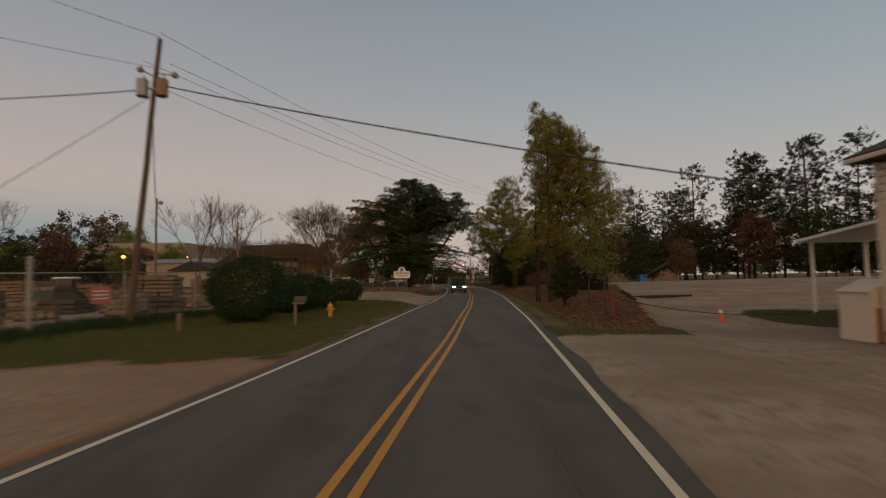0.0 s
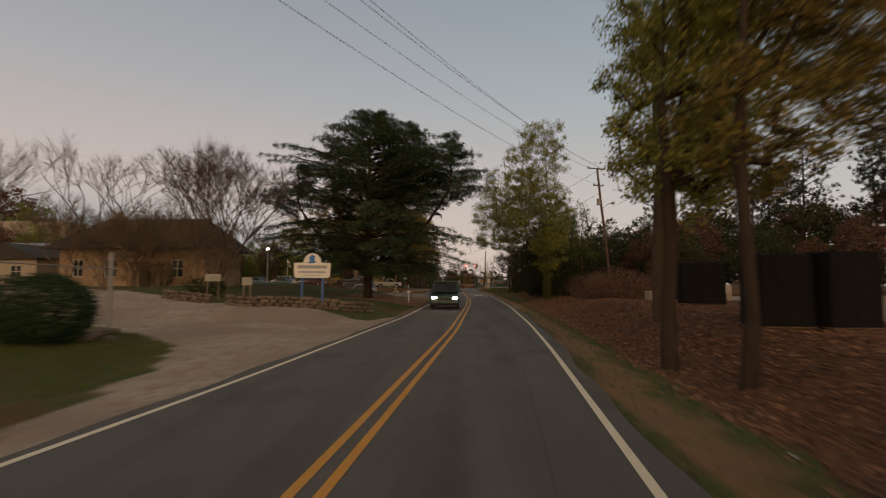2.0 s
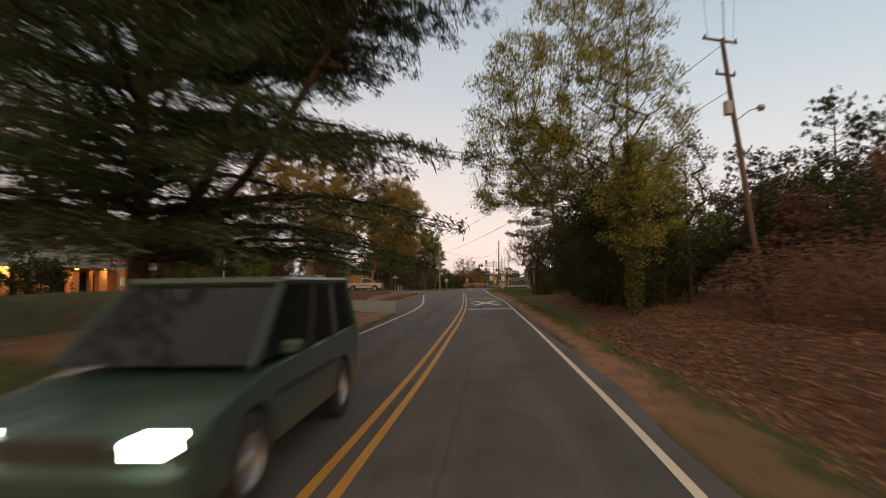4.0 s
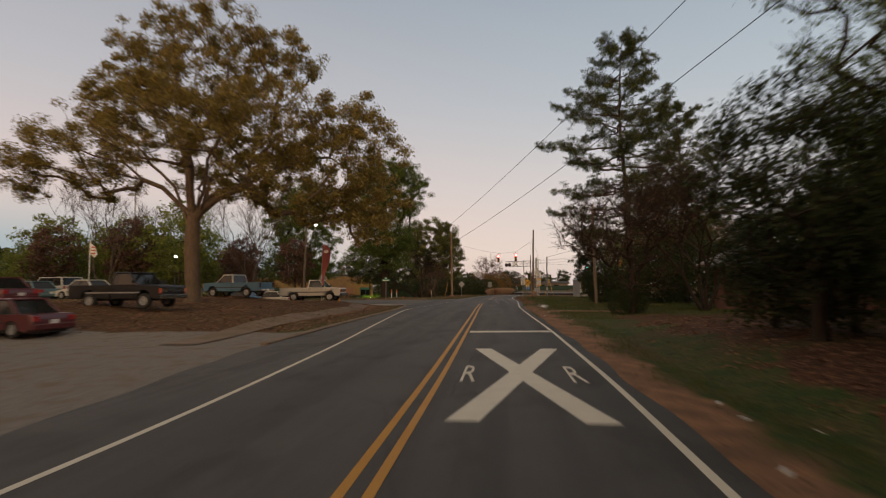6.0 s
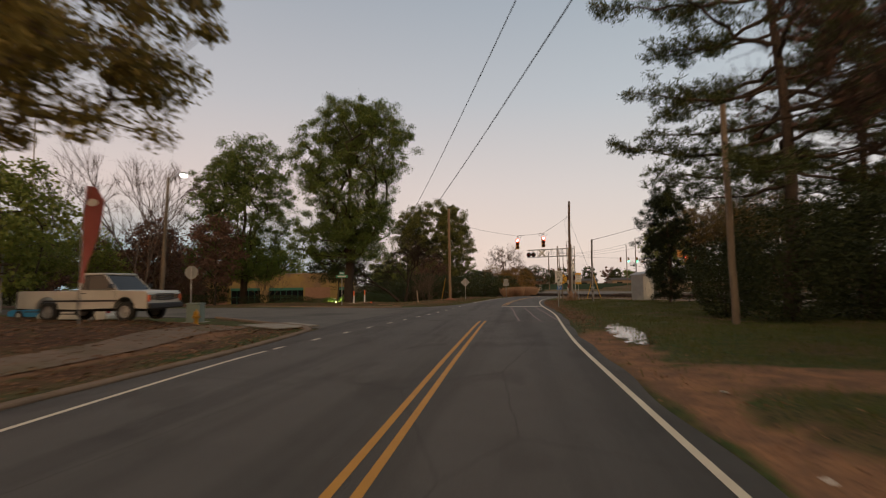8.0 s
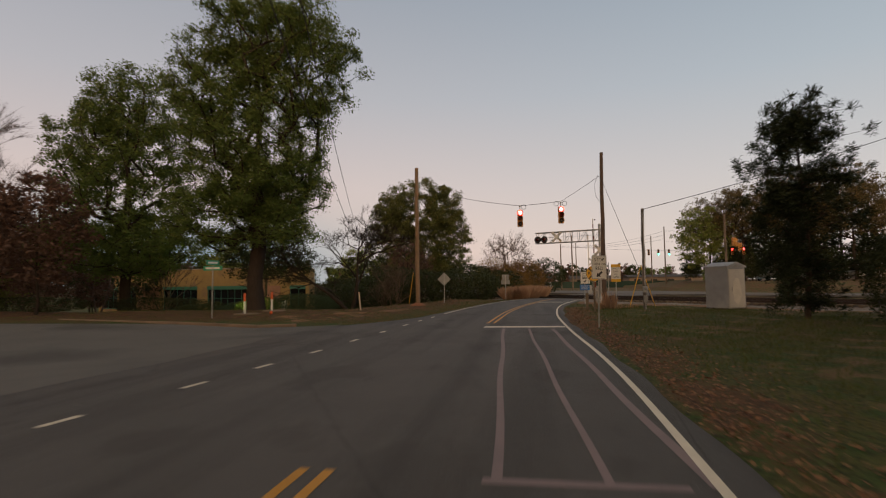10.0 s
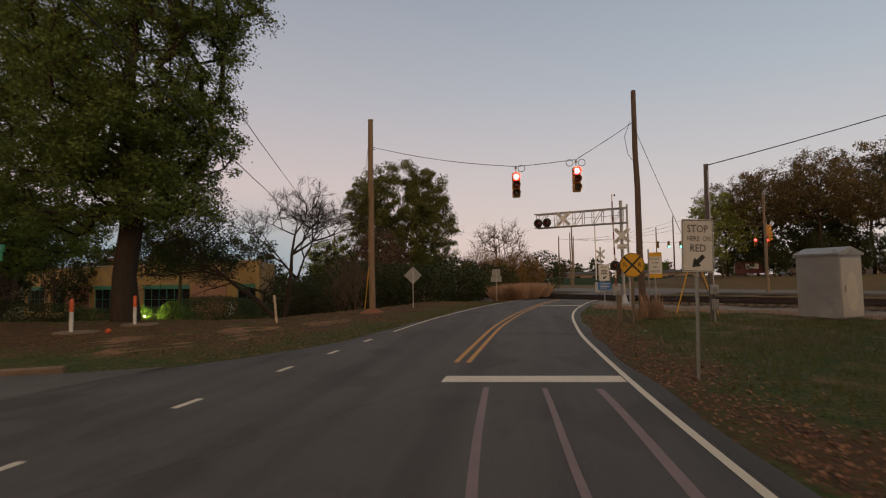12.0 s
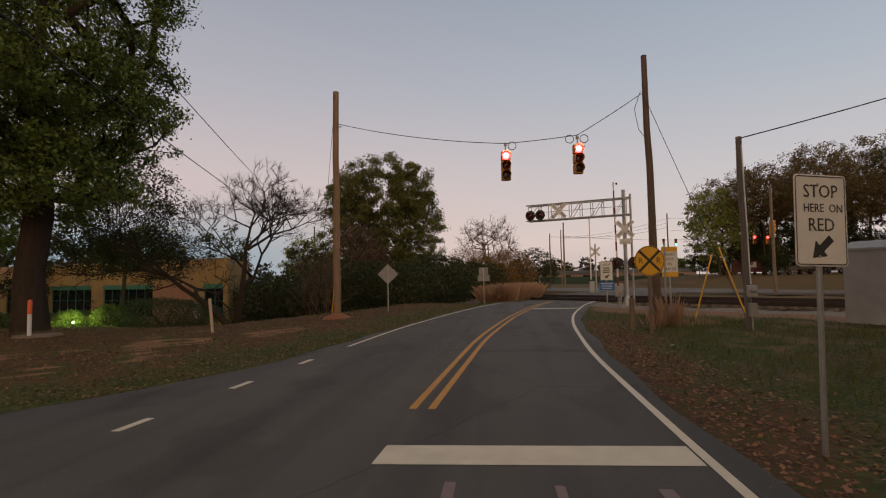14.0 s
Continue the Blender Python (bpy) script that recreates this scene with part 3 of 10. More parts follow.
def ground_material():
    m = bpy.data.materials.new("ground")
    m.use_nodes = True
    nt = m.node_tree
    N, L = nt.nodes, nt.links
    b = N["Principled BSDF"]
    b.inputs["Roughness"].default_value = 0.95
    b.inputs["Specular IOR Level"].default_value = 0.2
    tc = N.new("ShaderNodeTexCoord")

    def noise_tex(s, detail=5):
        n = N.new("ShaderNodeTexNoise")
        n.inputs["Scale"].default_value, n.inputs["Detail"].default_value = s, detail
        L.new(tc.outputs["Object"], n.inputs["Vector"])
        return n.outputs["Fac"]

    def mixc(f, a, c):
        n = N.new("ShaderNodeMix")
        n.data_type = 'RGBA'
        for s, w in (("Factor", f), ("A", a), ("B", c)):
            if isinstance(w, tuple):
                n.inputs[s].default_value = (*w, 1)
            elif isinstance(w, float):
                n.inputs[s].default_value = w
            else:
                L.new(w, n.inputs[s])
        return n.outputs["Result"]

    def span(v, a, c):
        n = N.new("ShaderNodeMapRange")
        n.inputs["From Min"].default_value, n.inputs["From Max"].default_value = a, c
        L.new(v, n.inputs["Value"])
        return n.outputs["Result"]
    n_big, n_mid, n_fine, n_grit = noise_tex(0.25), noise_tex(1.6), noise_tex(14), noise_tex(70, 3)
    grass = mixc(span(n_mid, 0.35, 0.65), (0.045, 0.085, 0.018), (0.115, 0.100, 0.036))
    grass = mixc(span(n_big, 0.48, 0.62), grass, (0.125, 0.085, 0.040))
    grass = mixc(span(n_fine, 0.45, 0.62), grass, (0.030, 0.034, 0.014))
    grav = mixc(span(n_big, 0.40, 0.60), (0.42, 0.35, 0.295), (0.27, 0.205, 0.165))
    grav = mixc(span(n_mid, 0.48, 0.68), grav, (0.33, 0.225, 0.16))
    grav = mixc(span(noise_tex(5.0), 0.52, 0.66), grav, (0.23, 0.18, 0.145))
    grav = mixc(span(n_grit, 0.42, 0.75), grav, (0.22, 0.185, 0.16))
    lit = mixc(span(n_mid, 0.38, 0.62), (0.098, 0.047, 0.026), (0.046, 0.026, 0.017))
    lit = mixc(span(n_fine, 0.50, 0.62), lit, (0.19, 0.090, 0.046))
    clay = mixc(span(n_mid, 0.38, 0.62), (0.33, 0.17, 0.092), (0.19, 0.108, 0.068))
    clay = mixc(span(n_fine, 0.5, 0.75), clay, (0.10, 0.062, 0.042))
    stone = mixc(span(n_fine, 0.4, 0.65), (0.25, 0.215, 0.185), (0.165, 0.142, 0.125))
    stone = mixc(span(n_mid, 0.52, 0.66), stone, (0.19, 0.135, 0.10))
    at = N.new("ShaderNodeAttribute")
    at.attribute_name = "zone"
    sp = N.new("ShaderNodeSeparateColor")
    L.new(at.outputs["Color"], sp.inputs[0])

    def edge(share):
        a = N.new("ShaderNodeMath")
        a.operation = 'MULTIPLY_ADD'
        L.new(n_fine, a.inputs[0])
        a.inputs[1].default_value = 0.45
        c = N.new("ShaderNodeMath")
        c.operation = 'MULTIPLY_ADD'
        L.new(n_mid, c.inputs[0])
        c.inputs[1].default_value = 0.45
        L.new(share, c.inputs[2])
        L.new(c.outputs[0], a.inputs[2])
        return span(a.outputs[0], 0.85, 1.08)
    col = mixc(edge(sp.outputs["Blue"]), grass, clay)
    col = mixc(edge(sp.outputs["Green"]), col, lit)
    col = mixc(edge(sp.outputs["Red"]), col, grav)
    col = mixc(edge(at.outputs["Alpha"]), col, stone)
    L.new(col, b.inputs["Base Color"])
    bp = N.new("ShaderNodeBump")
    bp.inputs["Strength"].default_value, bp.inputs["Distance"].default_value = 0.7, 0.05
    L.new(n_fine, bp.inputs["Height"])
    L.new(bp.outputs["Normal"], b.inputs["Normal"])
    return m


def build_ground():
    xs = axis_steps(-2200, 2200, -30, 30, 0.55)
    ys = axis_steps(-1500, 2600, -4, 196, 0.55)
    X, Y = np.meshgrid(xs, ys)
    Z = ground_z(X, Y)
    fade = 1 - sstep(90, 260, np.maximum(np.abs(X), np.abs(Y - 90) - 90))
    Z = Z * fade
    n, k = X.shape
    idx = np.arange(n * k).reshape(n, k)
    faces = np.stack([idx[:-1, :-1], idx[:-1, 1:], idx[1:, 1:], idx[1:, :-1]], -1).reshape(-1, 4)
    me = fast_mesh("ground", np.stack([X, Y, Z], -1).reshape(-1, 3), faces, ground_material(), True)
    col = me.attributes.new("zone", 'FLOAT_COLOR', 'POINT')
    col.data.foreach_set("color", zones(X, Y).reshape(-1, 4).ravel())
    tagged(new("ground", me), "flat verges of grass, gravel, red clay and fallen leaves", "ground", kind="structure")


build_ground()


# ---- road, markings ----
def strip(name, fa, fb, y0, y1, z, material, step=0.5, thick=0.0, cols=1):
    ys = np.arange(y0, y1 + 1e-6, step)
    ys[-1] = y1
    w = np.linspace(0, 1, cols + 1)
    a, b = fa(ys), fb(ys)
    X = a[:, None] * (1 - w) + b[:, None] * w
    V = np.stack([X, np.repeat(ys[:, None], cols + 1, 1), np.full(X.shape, z)], -1)
    n, k = X.shape
    V = V.reshape(-1, 3)
    idx = np.arange(n * k).reshape(n, k)
    F = [np.stack([idx[:-1, :-1], idx[:-1, 1:], idx[1:, 1:], idx[1:, :-1]], -1).reshape(-1, 4)]
    if thick:
        o = len(V)
        low = np.concatenate([V[idx[:, 0]], V[idx[:, -1]]]) - (0, 0, thick)
        low[:n, 0] -= thick * 0.6
        low[n:, 0] += thick * 0.6
        V = np.concatenate([V, low])
        l, r = o + np.arange(n), o + n + np.arange(n)
        F.append(np.stack([idx[:-1, 0], idx[1:, 0], l[1:], l[:-1]], -1))
        F.append(np.stack([idx[:-1, -1], r[:-1], r[1:], idx[1:, -1]], -1))
    return fast_mesh(name, V, np.concatenate(F), material)


def off(f, d):
    return lambda y: f(y) + d


def build_road():
    ragl = lambda y: XA(y) - 0.05 * np.sin(y * 1.7) - 0.04 * np.sin(y * 0.61 + 1)
    ragr = lambda y: XR(y) + 0.34 + 0.05 * np.sin(y * 1.3) + 0.04 * np.sin(y * 0.53 + 2)
    tagged(new("road", strip("road", ragl, ragr, -70, 216, 0.0, M["asphalt"], thick=0.12, cols=4)), "dark grey worn asphalt two-lane road", "road", kind="structure")

    def line(name, f, w, y0, y1, m, label):
        tagged(new(name, strip(name, off(f, -w / 2), off(f, w / 2), y0, y1, 0.005, m)), label, "road marking", kind="structure")
    line("edge_line", XR, 0.105, -70, 204, M["paint_white"], "white painted edge line on asphalt")
    line("edge_line", XL, 0.105, -70, 129.8, M["paint_white"], "white painted edge line on asphalt")
    line("edge_line", XL, 0.105, 164.2, 204, M["paint_white"], "white painted edge line on asphalt")
    for s in (-0.13, 0.13):
        line("centre_line", off(XC, s), 0.105, -70, 141.0, M["paint_yellow"], "yellow painted double centre line on asphalt")
        line("centre_line", off(XC, s), 0.105, 158.0, 196, M["paint_yellow"], "yellow painted double centre line on asphalt")
    for y in (130.2, 132.5, 134.9, 137.2, 139.6, 141.9, 144.3, 146.34, 148.66, 151.2, 153.9, 156.75, 159.1, 161.5):
        line("dash", XL, 0.12, y, y + 0.58, M["paint_white"], "short white painted dash on asphalt")

    def bar(y0, y1, label, left=0.25):
        g = Geo()
        a0, b0, a1, b1 = XC(y0) + left, XR(y0) - 0.08, XC(y1) + left, XR(y1) - 0.08
        g.add([(a0, y0, 0.006), (b0, y0 + 0.2, 0.006), (b1, y1 + 0.2, 0.006), (a1, y1, 0.006)], [(0, 1, 2, 3)])
        solid("stop_line", g, M["paint_white"], label, "road marking", "structure")
    bar(92.0, 92.65, "wide white painted bar across the lane")
    bar(110.0, 110.66, "wide white painted bar across the lane")
    bar(155.95, 156.5, "worn white painted stop line across the lane", -0.06)
    bar(179.0, 179.5, "white painted stop line before the rails")
    # the big painted X and two letters
    cx, cy = 6.0, 101.25
    X = Geo()
    for s in (-1, 1):
        x0, x1 = cx - 0.9 * s, cx + 0.9 * s
        w = 0.225
        zx = 0.006 if s < 0 else 0.010
        X.add([(x0 - w, cy - 3.85, zx), (x0 + w, cy - 3.85, zx), (x1 + w, cy + 3.85, zx), (x1 - w, cy + 3.85, zx)], [(0, 1, 2, 3)])
    solid("crossing_marking", X, M["paint_white"], "large white painted X on the lane", "road marking", "structure")
    for x in (cx - 1.04, cx + 1.02):
        me = text_mesh("R", 0.5, M["paint_white"], 0.001, shear=(1.05, 5.4))
        ob = new("letter_marking", me)
        ob.location = (x, cy - 0.25, 0.006)
        tagged(ob, "white painted letter R on the lane", "road marking", kind="structure")
    # old sealed cuts before the stop line
    for xa, xb, w in ((5.32, 4.66, 0.10), (6.28, 5.57, 0.085), (7.16, 6.42, 0.12)):
        f = lambda y, xa=xa, xb=xb: xa + (xb - xa) * (y - 141) / 15 + 0.02 * np.sin(y * 0.9 + xa)
        tagged(new("sealed_cut", strip("sealed_cut", off(f, -w / 2), off(f, w / 2), 141, 155.6, 0.004, M["paint_pink"])), "pale pinkish sealed saw cut in the asphalt", "road marking", kind="structure")
    g = Geo().add([(5.2, 140.85, 0.0045), (6.95, 140.9, 0.0045), (6.95, 141.02, 0.0045), (5.2, 141.0, 0.0045)], [(0, 1, 2, 3)])
    solid("sealed_cut", g, M["paint_pink"], "pale pinkish sealed saw cut in the asphalt", "road marking", "structure")


build_road()


def poly_sheet(name, outline, z, material, label, category, lift=0.0, edge=0.0):
    """A paved area with a low skirt, following the land."""
    from_center = np.mean(np.array(outline), 0)
    g = Geo()
    g.prism([(p[0], p[1]) for p in outline], z - 0.15, z + lift, axis='z')
    return solid(name, g, material, label, category, "structure")


poly_sheet("side_road", [(-2.75, 137.2), (-3.6, 137.6), (-6, 139.4), (-12, 144.2), (-30, 149), (-60, 152), (-60, 164), (-30, 160.5), (-18.6, 159.3), (-10.3, 157.4), (-5.5, 155.7), (-3.6, 156.4), (-2.2, 157.2), (-2.6, 154), (-2.4, 147), (-2.9, 141)], -0.02, M["asphalt_old"], "pale worn asphalt side road joining at an angle", "road", lift=0.016)


# ---- trees ----
def segments_mesh(name, P0, P1, R0, R1, material, sides=5):
    """Tapered tubes from P0 to P1, as one mesh."""
    P0, P1 = np.asarray(P0), np.asarray(P1)
    d = P1 - P0
    ln = np.linalg.norm(d, axis=1, keepdims=True)
    d = d / np.maximum(ln, 1e-6)
    ref = np.where(np.abs(d[:, 2:3]) > 0.9, [[1.0, 0, 0]], [[0, 0, 1.0]])
    a = np.cross(d, ref)
    a /= np.linalg.norm(a, axis=1, keepdims=True)
    b = np.cross(d, a)
    w = np.arange(sides) * 2 * np.pi / sides
    ring = a[:, None, :] * np.cos(w)[None, :, None] + b[:, None, :] * np.sin(w)[None, :, None]
    A = P0[:, None, :] + ring * np.asarray(R0)[:, None, None] - d[:, None, :] * np.asarray(R0)[:, None, None] * 0.3
    B = P1[:, None, :] + ring * np.asarray(R1)[:, None, None]
    V = np.concatenate([A, B], 1).reshape(-1, 3)
    n = len(P0)
    o = np.arange(n)[:, None] * 2 * sides
    k = np.arange(sides)[None, :]
    k2 = (k + 1) % sides
    F = np.stack([o + k, o + k2, o + sides + k2, o + sides + k], -1).reshape(-1, 4)
    return fast_mesh(name, V, F, material, True)


def leaves_mesh(name, C, size, aspect, material, rng, up=0.35, droop=None, jitter=0.4, out=None):
    """One small folded diamond for each centre; out: the way out of its spray, which the leaf partly faces."""
    n = len(C)
    nrm = rng.normal(size=(n, 3))
    if out is None:
        nrm[:, 2] = np.abs(nrm[:, 2]) + up
    else:
        nrm = nrm * 0.7 + out * 0.9 + (0, 0, up)
    nrm /= np.linalg.norm(nrm, axis=1, keepdims=True)
    t = rng.normal(size=(n, 3)) if droop is None else droop + rng.normal(size=(n, 3)) * jitter
    t -= nrm * np.sum(t * nrm, 1, keepdims=True)
    t /= np.maximum(np.linalg.norm(t, axis=1, keepdims=True), 1e-6)
    s = np.cross(nrm, t)
    L = size * rng.uniform(0.65, 1.35, (n, 1))
    W = L * aspect
    V = np.stack([C - t * L * 0.5, C + s * W * 0.5 + nrm * L * 0.06 - t * L * 0.05, C + t * L * 0.5, C - s * W * 0.5 + nrm * L * 0.06 - t * L * 0.05], 1).reshape(-1, 3)
    F = np.arange(n * 4).reshape(n, 4)
    return fast_mesh(name, V, F, material)


def crown_points(rng, blobs, n, hollow=0.35):
    """Points inside a union of ellipsoids (centre, radii), fewer at the heart."""
    vol = np.array([b[1][0] * b[1][1] * b[1][2] for b in blobs]) ** 0.8
    out = []
    pick = rng.choice(len(blobs), n * 3, p=vol / vol.sum())
    q = rng.normal(size=(n * 3, 3))
    q /= np.linalg.norm(q, axis=1, keepdims=True)
    r = (hollow + (1 - hollow) * rng.random(n * 3) ** 0.6)
    c = np.array([b[0] for b in blobs], float)[pick]
    R = np.array([b[1] for b in blobs], float)[pick]
    return (c + q * r[:, None] * R)[:n]


def grow(rng, base, trunk, pts, tip_r=0.012, power=0.47, bend=0.12, low=0.8, limbs=()):
    """A branching skeleton that reaches every point. trunk: points up the stem; limbs: ends of the main boughs."""
    nodes = [np.array(p, float) for p in trunk]
    par = [-1] + list(range(len(trunk) - 1))
    free = max(1, int(len(trunk) * 0.35))
    for k, e in enumerate(limbs):
        e = np.array(e, float)
        j = len(trunk) - 1 - (k % 2)
        a, last = nodes[j], j
        side = rng.normal(size=3) * 0.5
        for i in range(1, 8):
            f = i / 7
            rise = math.sin(f * math.pi * 0.5)
            q = np.array([a[0] + (e[0] - a[0]) * f ** 1.15, a[1] + (e[1] - a[1]) * f ** 1.15, a[2] + (e[2] - a[2]) * rise]) + side * math.sin(f * math.pi) + rng.normal(size=3) * 0.12
            nodes.append(q)
            par.append(last)
            last = len(nodes) - 1
    order = np.argsort(np.linalg.norm((pts - np.array(trunk[free])) * (1, 1, 0.7), axis=1))
    ends = []
    arr = np.array(nodes)
    for i in order:
        p = pts[i]
        d = p - arr
        L = np.linalg.norm(d, axis=1)
        cost = L + low * np.maximum(0, -d[:, 2]) + 0.25 * L * (d[:, 2] < 0.15 * L)
        cost[:free] += 50
        j = int(np.argmin(cost))
        seg = max(1, int(L[j] / 0.9))
        last = j
        side = rng.normal(size=3) * L[j] * bend
        add = []
        for k in range(1, seg + 1):
            f = k / seg
            q = arr[j] + (p - arr[j]) * f + side * math.sin(f * math.pi) + np.array([0, 0, 1.0]) * math.sin(f * math.pi) * L[j] * 0.06
            nodes.append(q)
            add.append(q)
            par.append(last)
            last = len(nodes) - 1
        arr = np.concatenate([arr, np.array(add)])
        ends.append(last)
    cnt = np.zeros(len(nodes))
    cnt[ends] += 1
    for i in range(len(nodes) - 1, 0, -1):
        cnt[par[i]] += cnt[i]
    rad = tip_r * np.maximum(cnt, 1) ** power
    return arr, np.array(par), rad, np.array(ends)


def twigs(rng, arr, ends, n, ln, out_from):
    """Fine end twigs."""
    e = np.repeat(arr[ends], n, 0)
    d = e - np.array(out_from)
    d /= np.maximum(np.linalg.norm(d, axis=1, keepdims=True), 1e-6)
    d = d * 0.8 + rng.normal(size=d.shape) * 0.6 + (0, 0, 0.25)
    d /= np.linalg.norm(d, axis=1, keepdims=True)
    return e, e + d * ln * rng.uniform(0.5, 1.4, (len(e), 1))


def make_tree(name, label, x, y, height, blobs, leafmat, bark="bark", seed=1, n=350, per=40, size=0.16, aspect=0.55, sigma=0.45, trunk_r=None,
              top=0.8, lean=(0, 0), tw=3, tw_len=0.5, z=None, power=0.47, tip=0.012, fork=None, droop=None, group="", up=0.35, boughs=(), inner=0):
    rng = np.random.default_rng(seed)
    z0 = (gz(x, y) if z is None else z) - 0.15
    o = thing(name, label, "tree", pose(x, y, z0), group)
    hs = np.linspace(0, height * top, 9)
    trunk = [(lean[0] * (h / height) ** 1.5 + 0.12 * math.sin(h * 0.9 + seed) * (h > 1), lean[1] * (h / height) ** 1.5 + 0.12 * math.cos(h * 0.7 + seed) * (h > 1), h) for h in hs]
    if fork:
        trunk = [(lean[0] * k / 5 + 0.05 * math.sin(k * 1.3), lean[1] * k / 5 + 0.05 * math.cos(k), fork * k / 5) for k in range(6)]
    pts = crown_points(rng, blobs, n)
    pts = pts[pts[:, 2] > 0.6]
    arr, par, rad, ends = grow(rng, (0, 0, 0), trunk, pts, tip, power, bend=0.12 if leafmat else 0.05, limbs=boughs)
    if trunk_r:
        rad = rad * min(trunk_r / rad[0], 2.5)
    c = np.arange(1, len(arr))
    R1 = rad[c]
    R0 = np.minimum(rad[par[c]], R1 * 1.25)
    R0[0] = R1[0] * 1.35
    P0, P1 = arr[par[c]], arr[c]
    mid = (np.mean([b[0][0] for b in blobs]), np.mean([b[0][1] for b in blobs]), np.min([b[0][2] for b in blobs]) * 0.7)
    if tw and not leafmat:
        a, b = twigs(rng, arr, ends, tw, tw_len, mid)
        part("twig_crown", segments_mesh("twig_crown", a, b, np.full(len(a), tip * 0.7), np.full(len(a), tip * 0.25), M[bark], 4), None, o)
    elif tw:
        a, b = twigs(rng, arr, ends, tw, tw_len, mid)
        P0, P1 = np.concatenate([P0, a]), np.concatenate([P1, b])
        R0, R1 = np.concatenate([R0, np.full(len(a), tip * 0.7)]), np.concatenate([R1, np.full(len(a), tip * 0.25)])
    part("trunk", segments_mesh("trunk", P0, P1, R0, R1, M[bark], 4 if group in ("wood edge", "far tree line", "horizon wood") else 6 if n < 700 else 5), None, o)
    if leafmat:
        e = arr[ends]
        k = rng.poisson(per * rng.uniform(0.35, 1.65, len(e)))
        q = rng.normal(size=(k.sum(), 3))
        q /= np.linalg.norm(q, axis=1, keepdims=True)
        wide = np.repeat(sigma * 1.8 * rng.uniform(0.6, 1.3, len(e)), k)
        C = np.repeat(e, k, 0) + q * (rng.random(len(q)) ** 0.5 * wide)[:, None] * (1, 1, 0.72)
        if inner:
            thin = np.flatnonzero(rad < 0.07)
            h = np.repeat(arr[thin], inner, 0)
            C = np.concatenate([C, h + rng.normal(size=h.shape) * 0.35])
            q = np.concatenate([q, rng.normal(size=h.shape)])
        part("crown", leaves_mesh("crown", C, size, aspect, M[leafmat], rng, up=up, droop=droop, out=q), None, o)
    return o


def make_bare(name, label, x, y, height, seed, stems=3, open_=0.42, levels=6, bark="twig", tip=0.007, tw=4, base_r=0.13, z=None, group="", flat=1.0):
    """A leafless tree: stems that fork again and again into a fan of fine twigs."""
    rng = np.random.default_rng(seed)
    o = thing(name, label, "tree", pose(x, y, (gz(x, y) if z is None else z) - 0.15), group)
    P0, P1, R0, R1 = [], [], [], []
    fine0, fine1 = [], []
    total = sum(0.8 ** k for k in range(levels + 1)) * 0.86
    todo = []
    for k in range(stems):
        a = 2 * math.pi * k / stems + rng.uniform(-0.5, 0.5)
        t = open_ * rng.uniform(0.35, 1.0) if stems > 1 else 0.05
        todo.append((np.array([0.12 * math.cos(a), 0.12 * math.sin(a), 0.0]) * (stems > 1), np.array([math.sin(t) * math.cos(a), math.sin(t) * math.sin(a), math.cos(t)]), height / total * rng.uniform(0.85, 1.1), base_r, 0))
    while todo:
        p, d, L, r, lv = todo.pop()
        q = p
        for h in range(2):
            d = d + rng.normal(size=3) * 0.07 + (0, 0, 0.03)
            d /= np.linalg.norm(d)
            e = q + d * L / 2
            P0.append(q), P1.append(e), R0.append(r * (1.0 if h == 0 else 0.86)), R1.append(r * (0.86 if h == 0 else 0.72))
            q = e
        if lv < levels:
            for _ in range(2 if rng.random() < 0.55 else 3):
                c = d + rng.normal(size=3) * (open_ * 0.85) * (1, 1, 0.55 * flat) + (0, 0, 0.10)
                todo.append((q, c / np.linalg.norm(c), L * rng.uniform(0.7, 0.9), max(tip, r * 0.64), lv + 1))
        for _ in range(tw if lv == levels else (2 if lv > levels - 3 else 0)):
            c = d + rng.normal(size=3) * 0.5 + (0, 0, 0.15)
            fine0.append(q - d * L * rng.uniform(0, 0.8)), fine1.append(fine0[-1] + c / np.linalg.norm(c) * rng.uniform(0.35, 0.9) * max(0.5, L))
    part("trunk", segments_mesh("trunk", P0, P1, R0, R1, M[bark], 5 if levels > 5 else 4), None, o)
    n = len(fine0)
    part("twig_crown", segments_mesh("twig_crown", fine0, fine1, np.full(n, tip * 0.75), np.full(n, tip * 0.25), M[bark], 3), None, o)
    return o


def again(ob, x, y, s=1.0, turn=0.0, z=None, sz=None):
    c = copy_thing(ob, pose(x, y, (gz(x, y) if z is None else z) - 0.15, 0, 0, turn))
    c.scale = (s, s, sz or s)
    return c


def blob(*rows):
    return [((a, b, c), (d, e, f)) for a, b, c, d, e, f in rows]


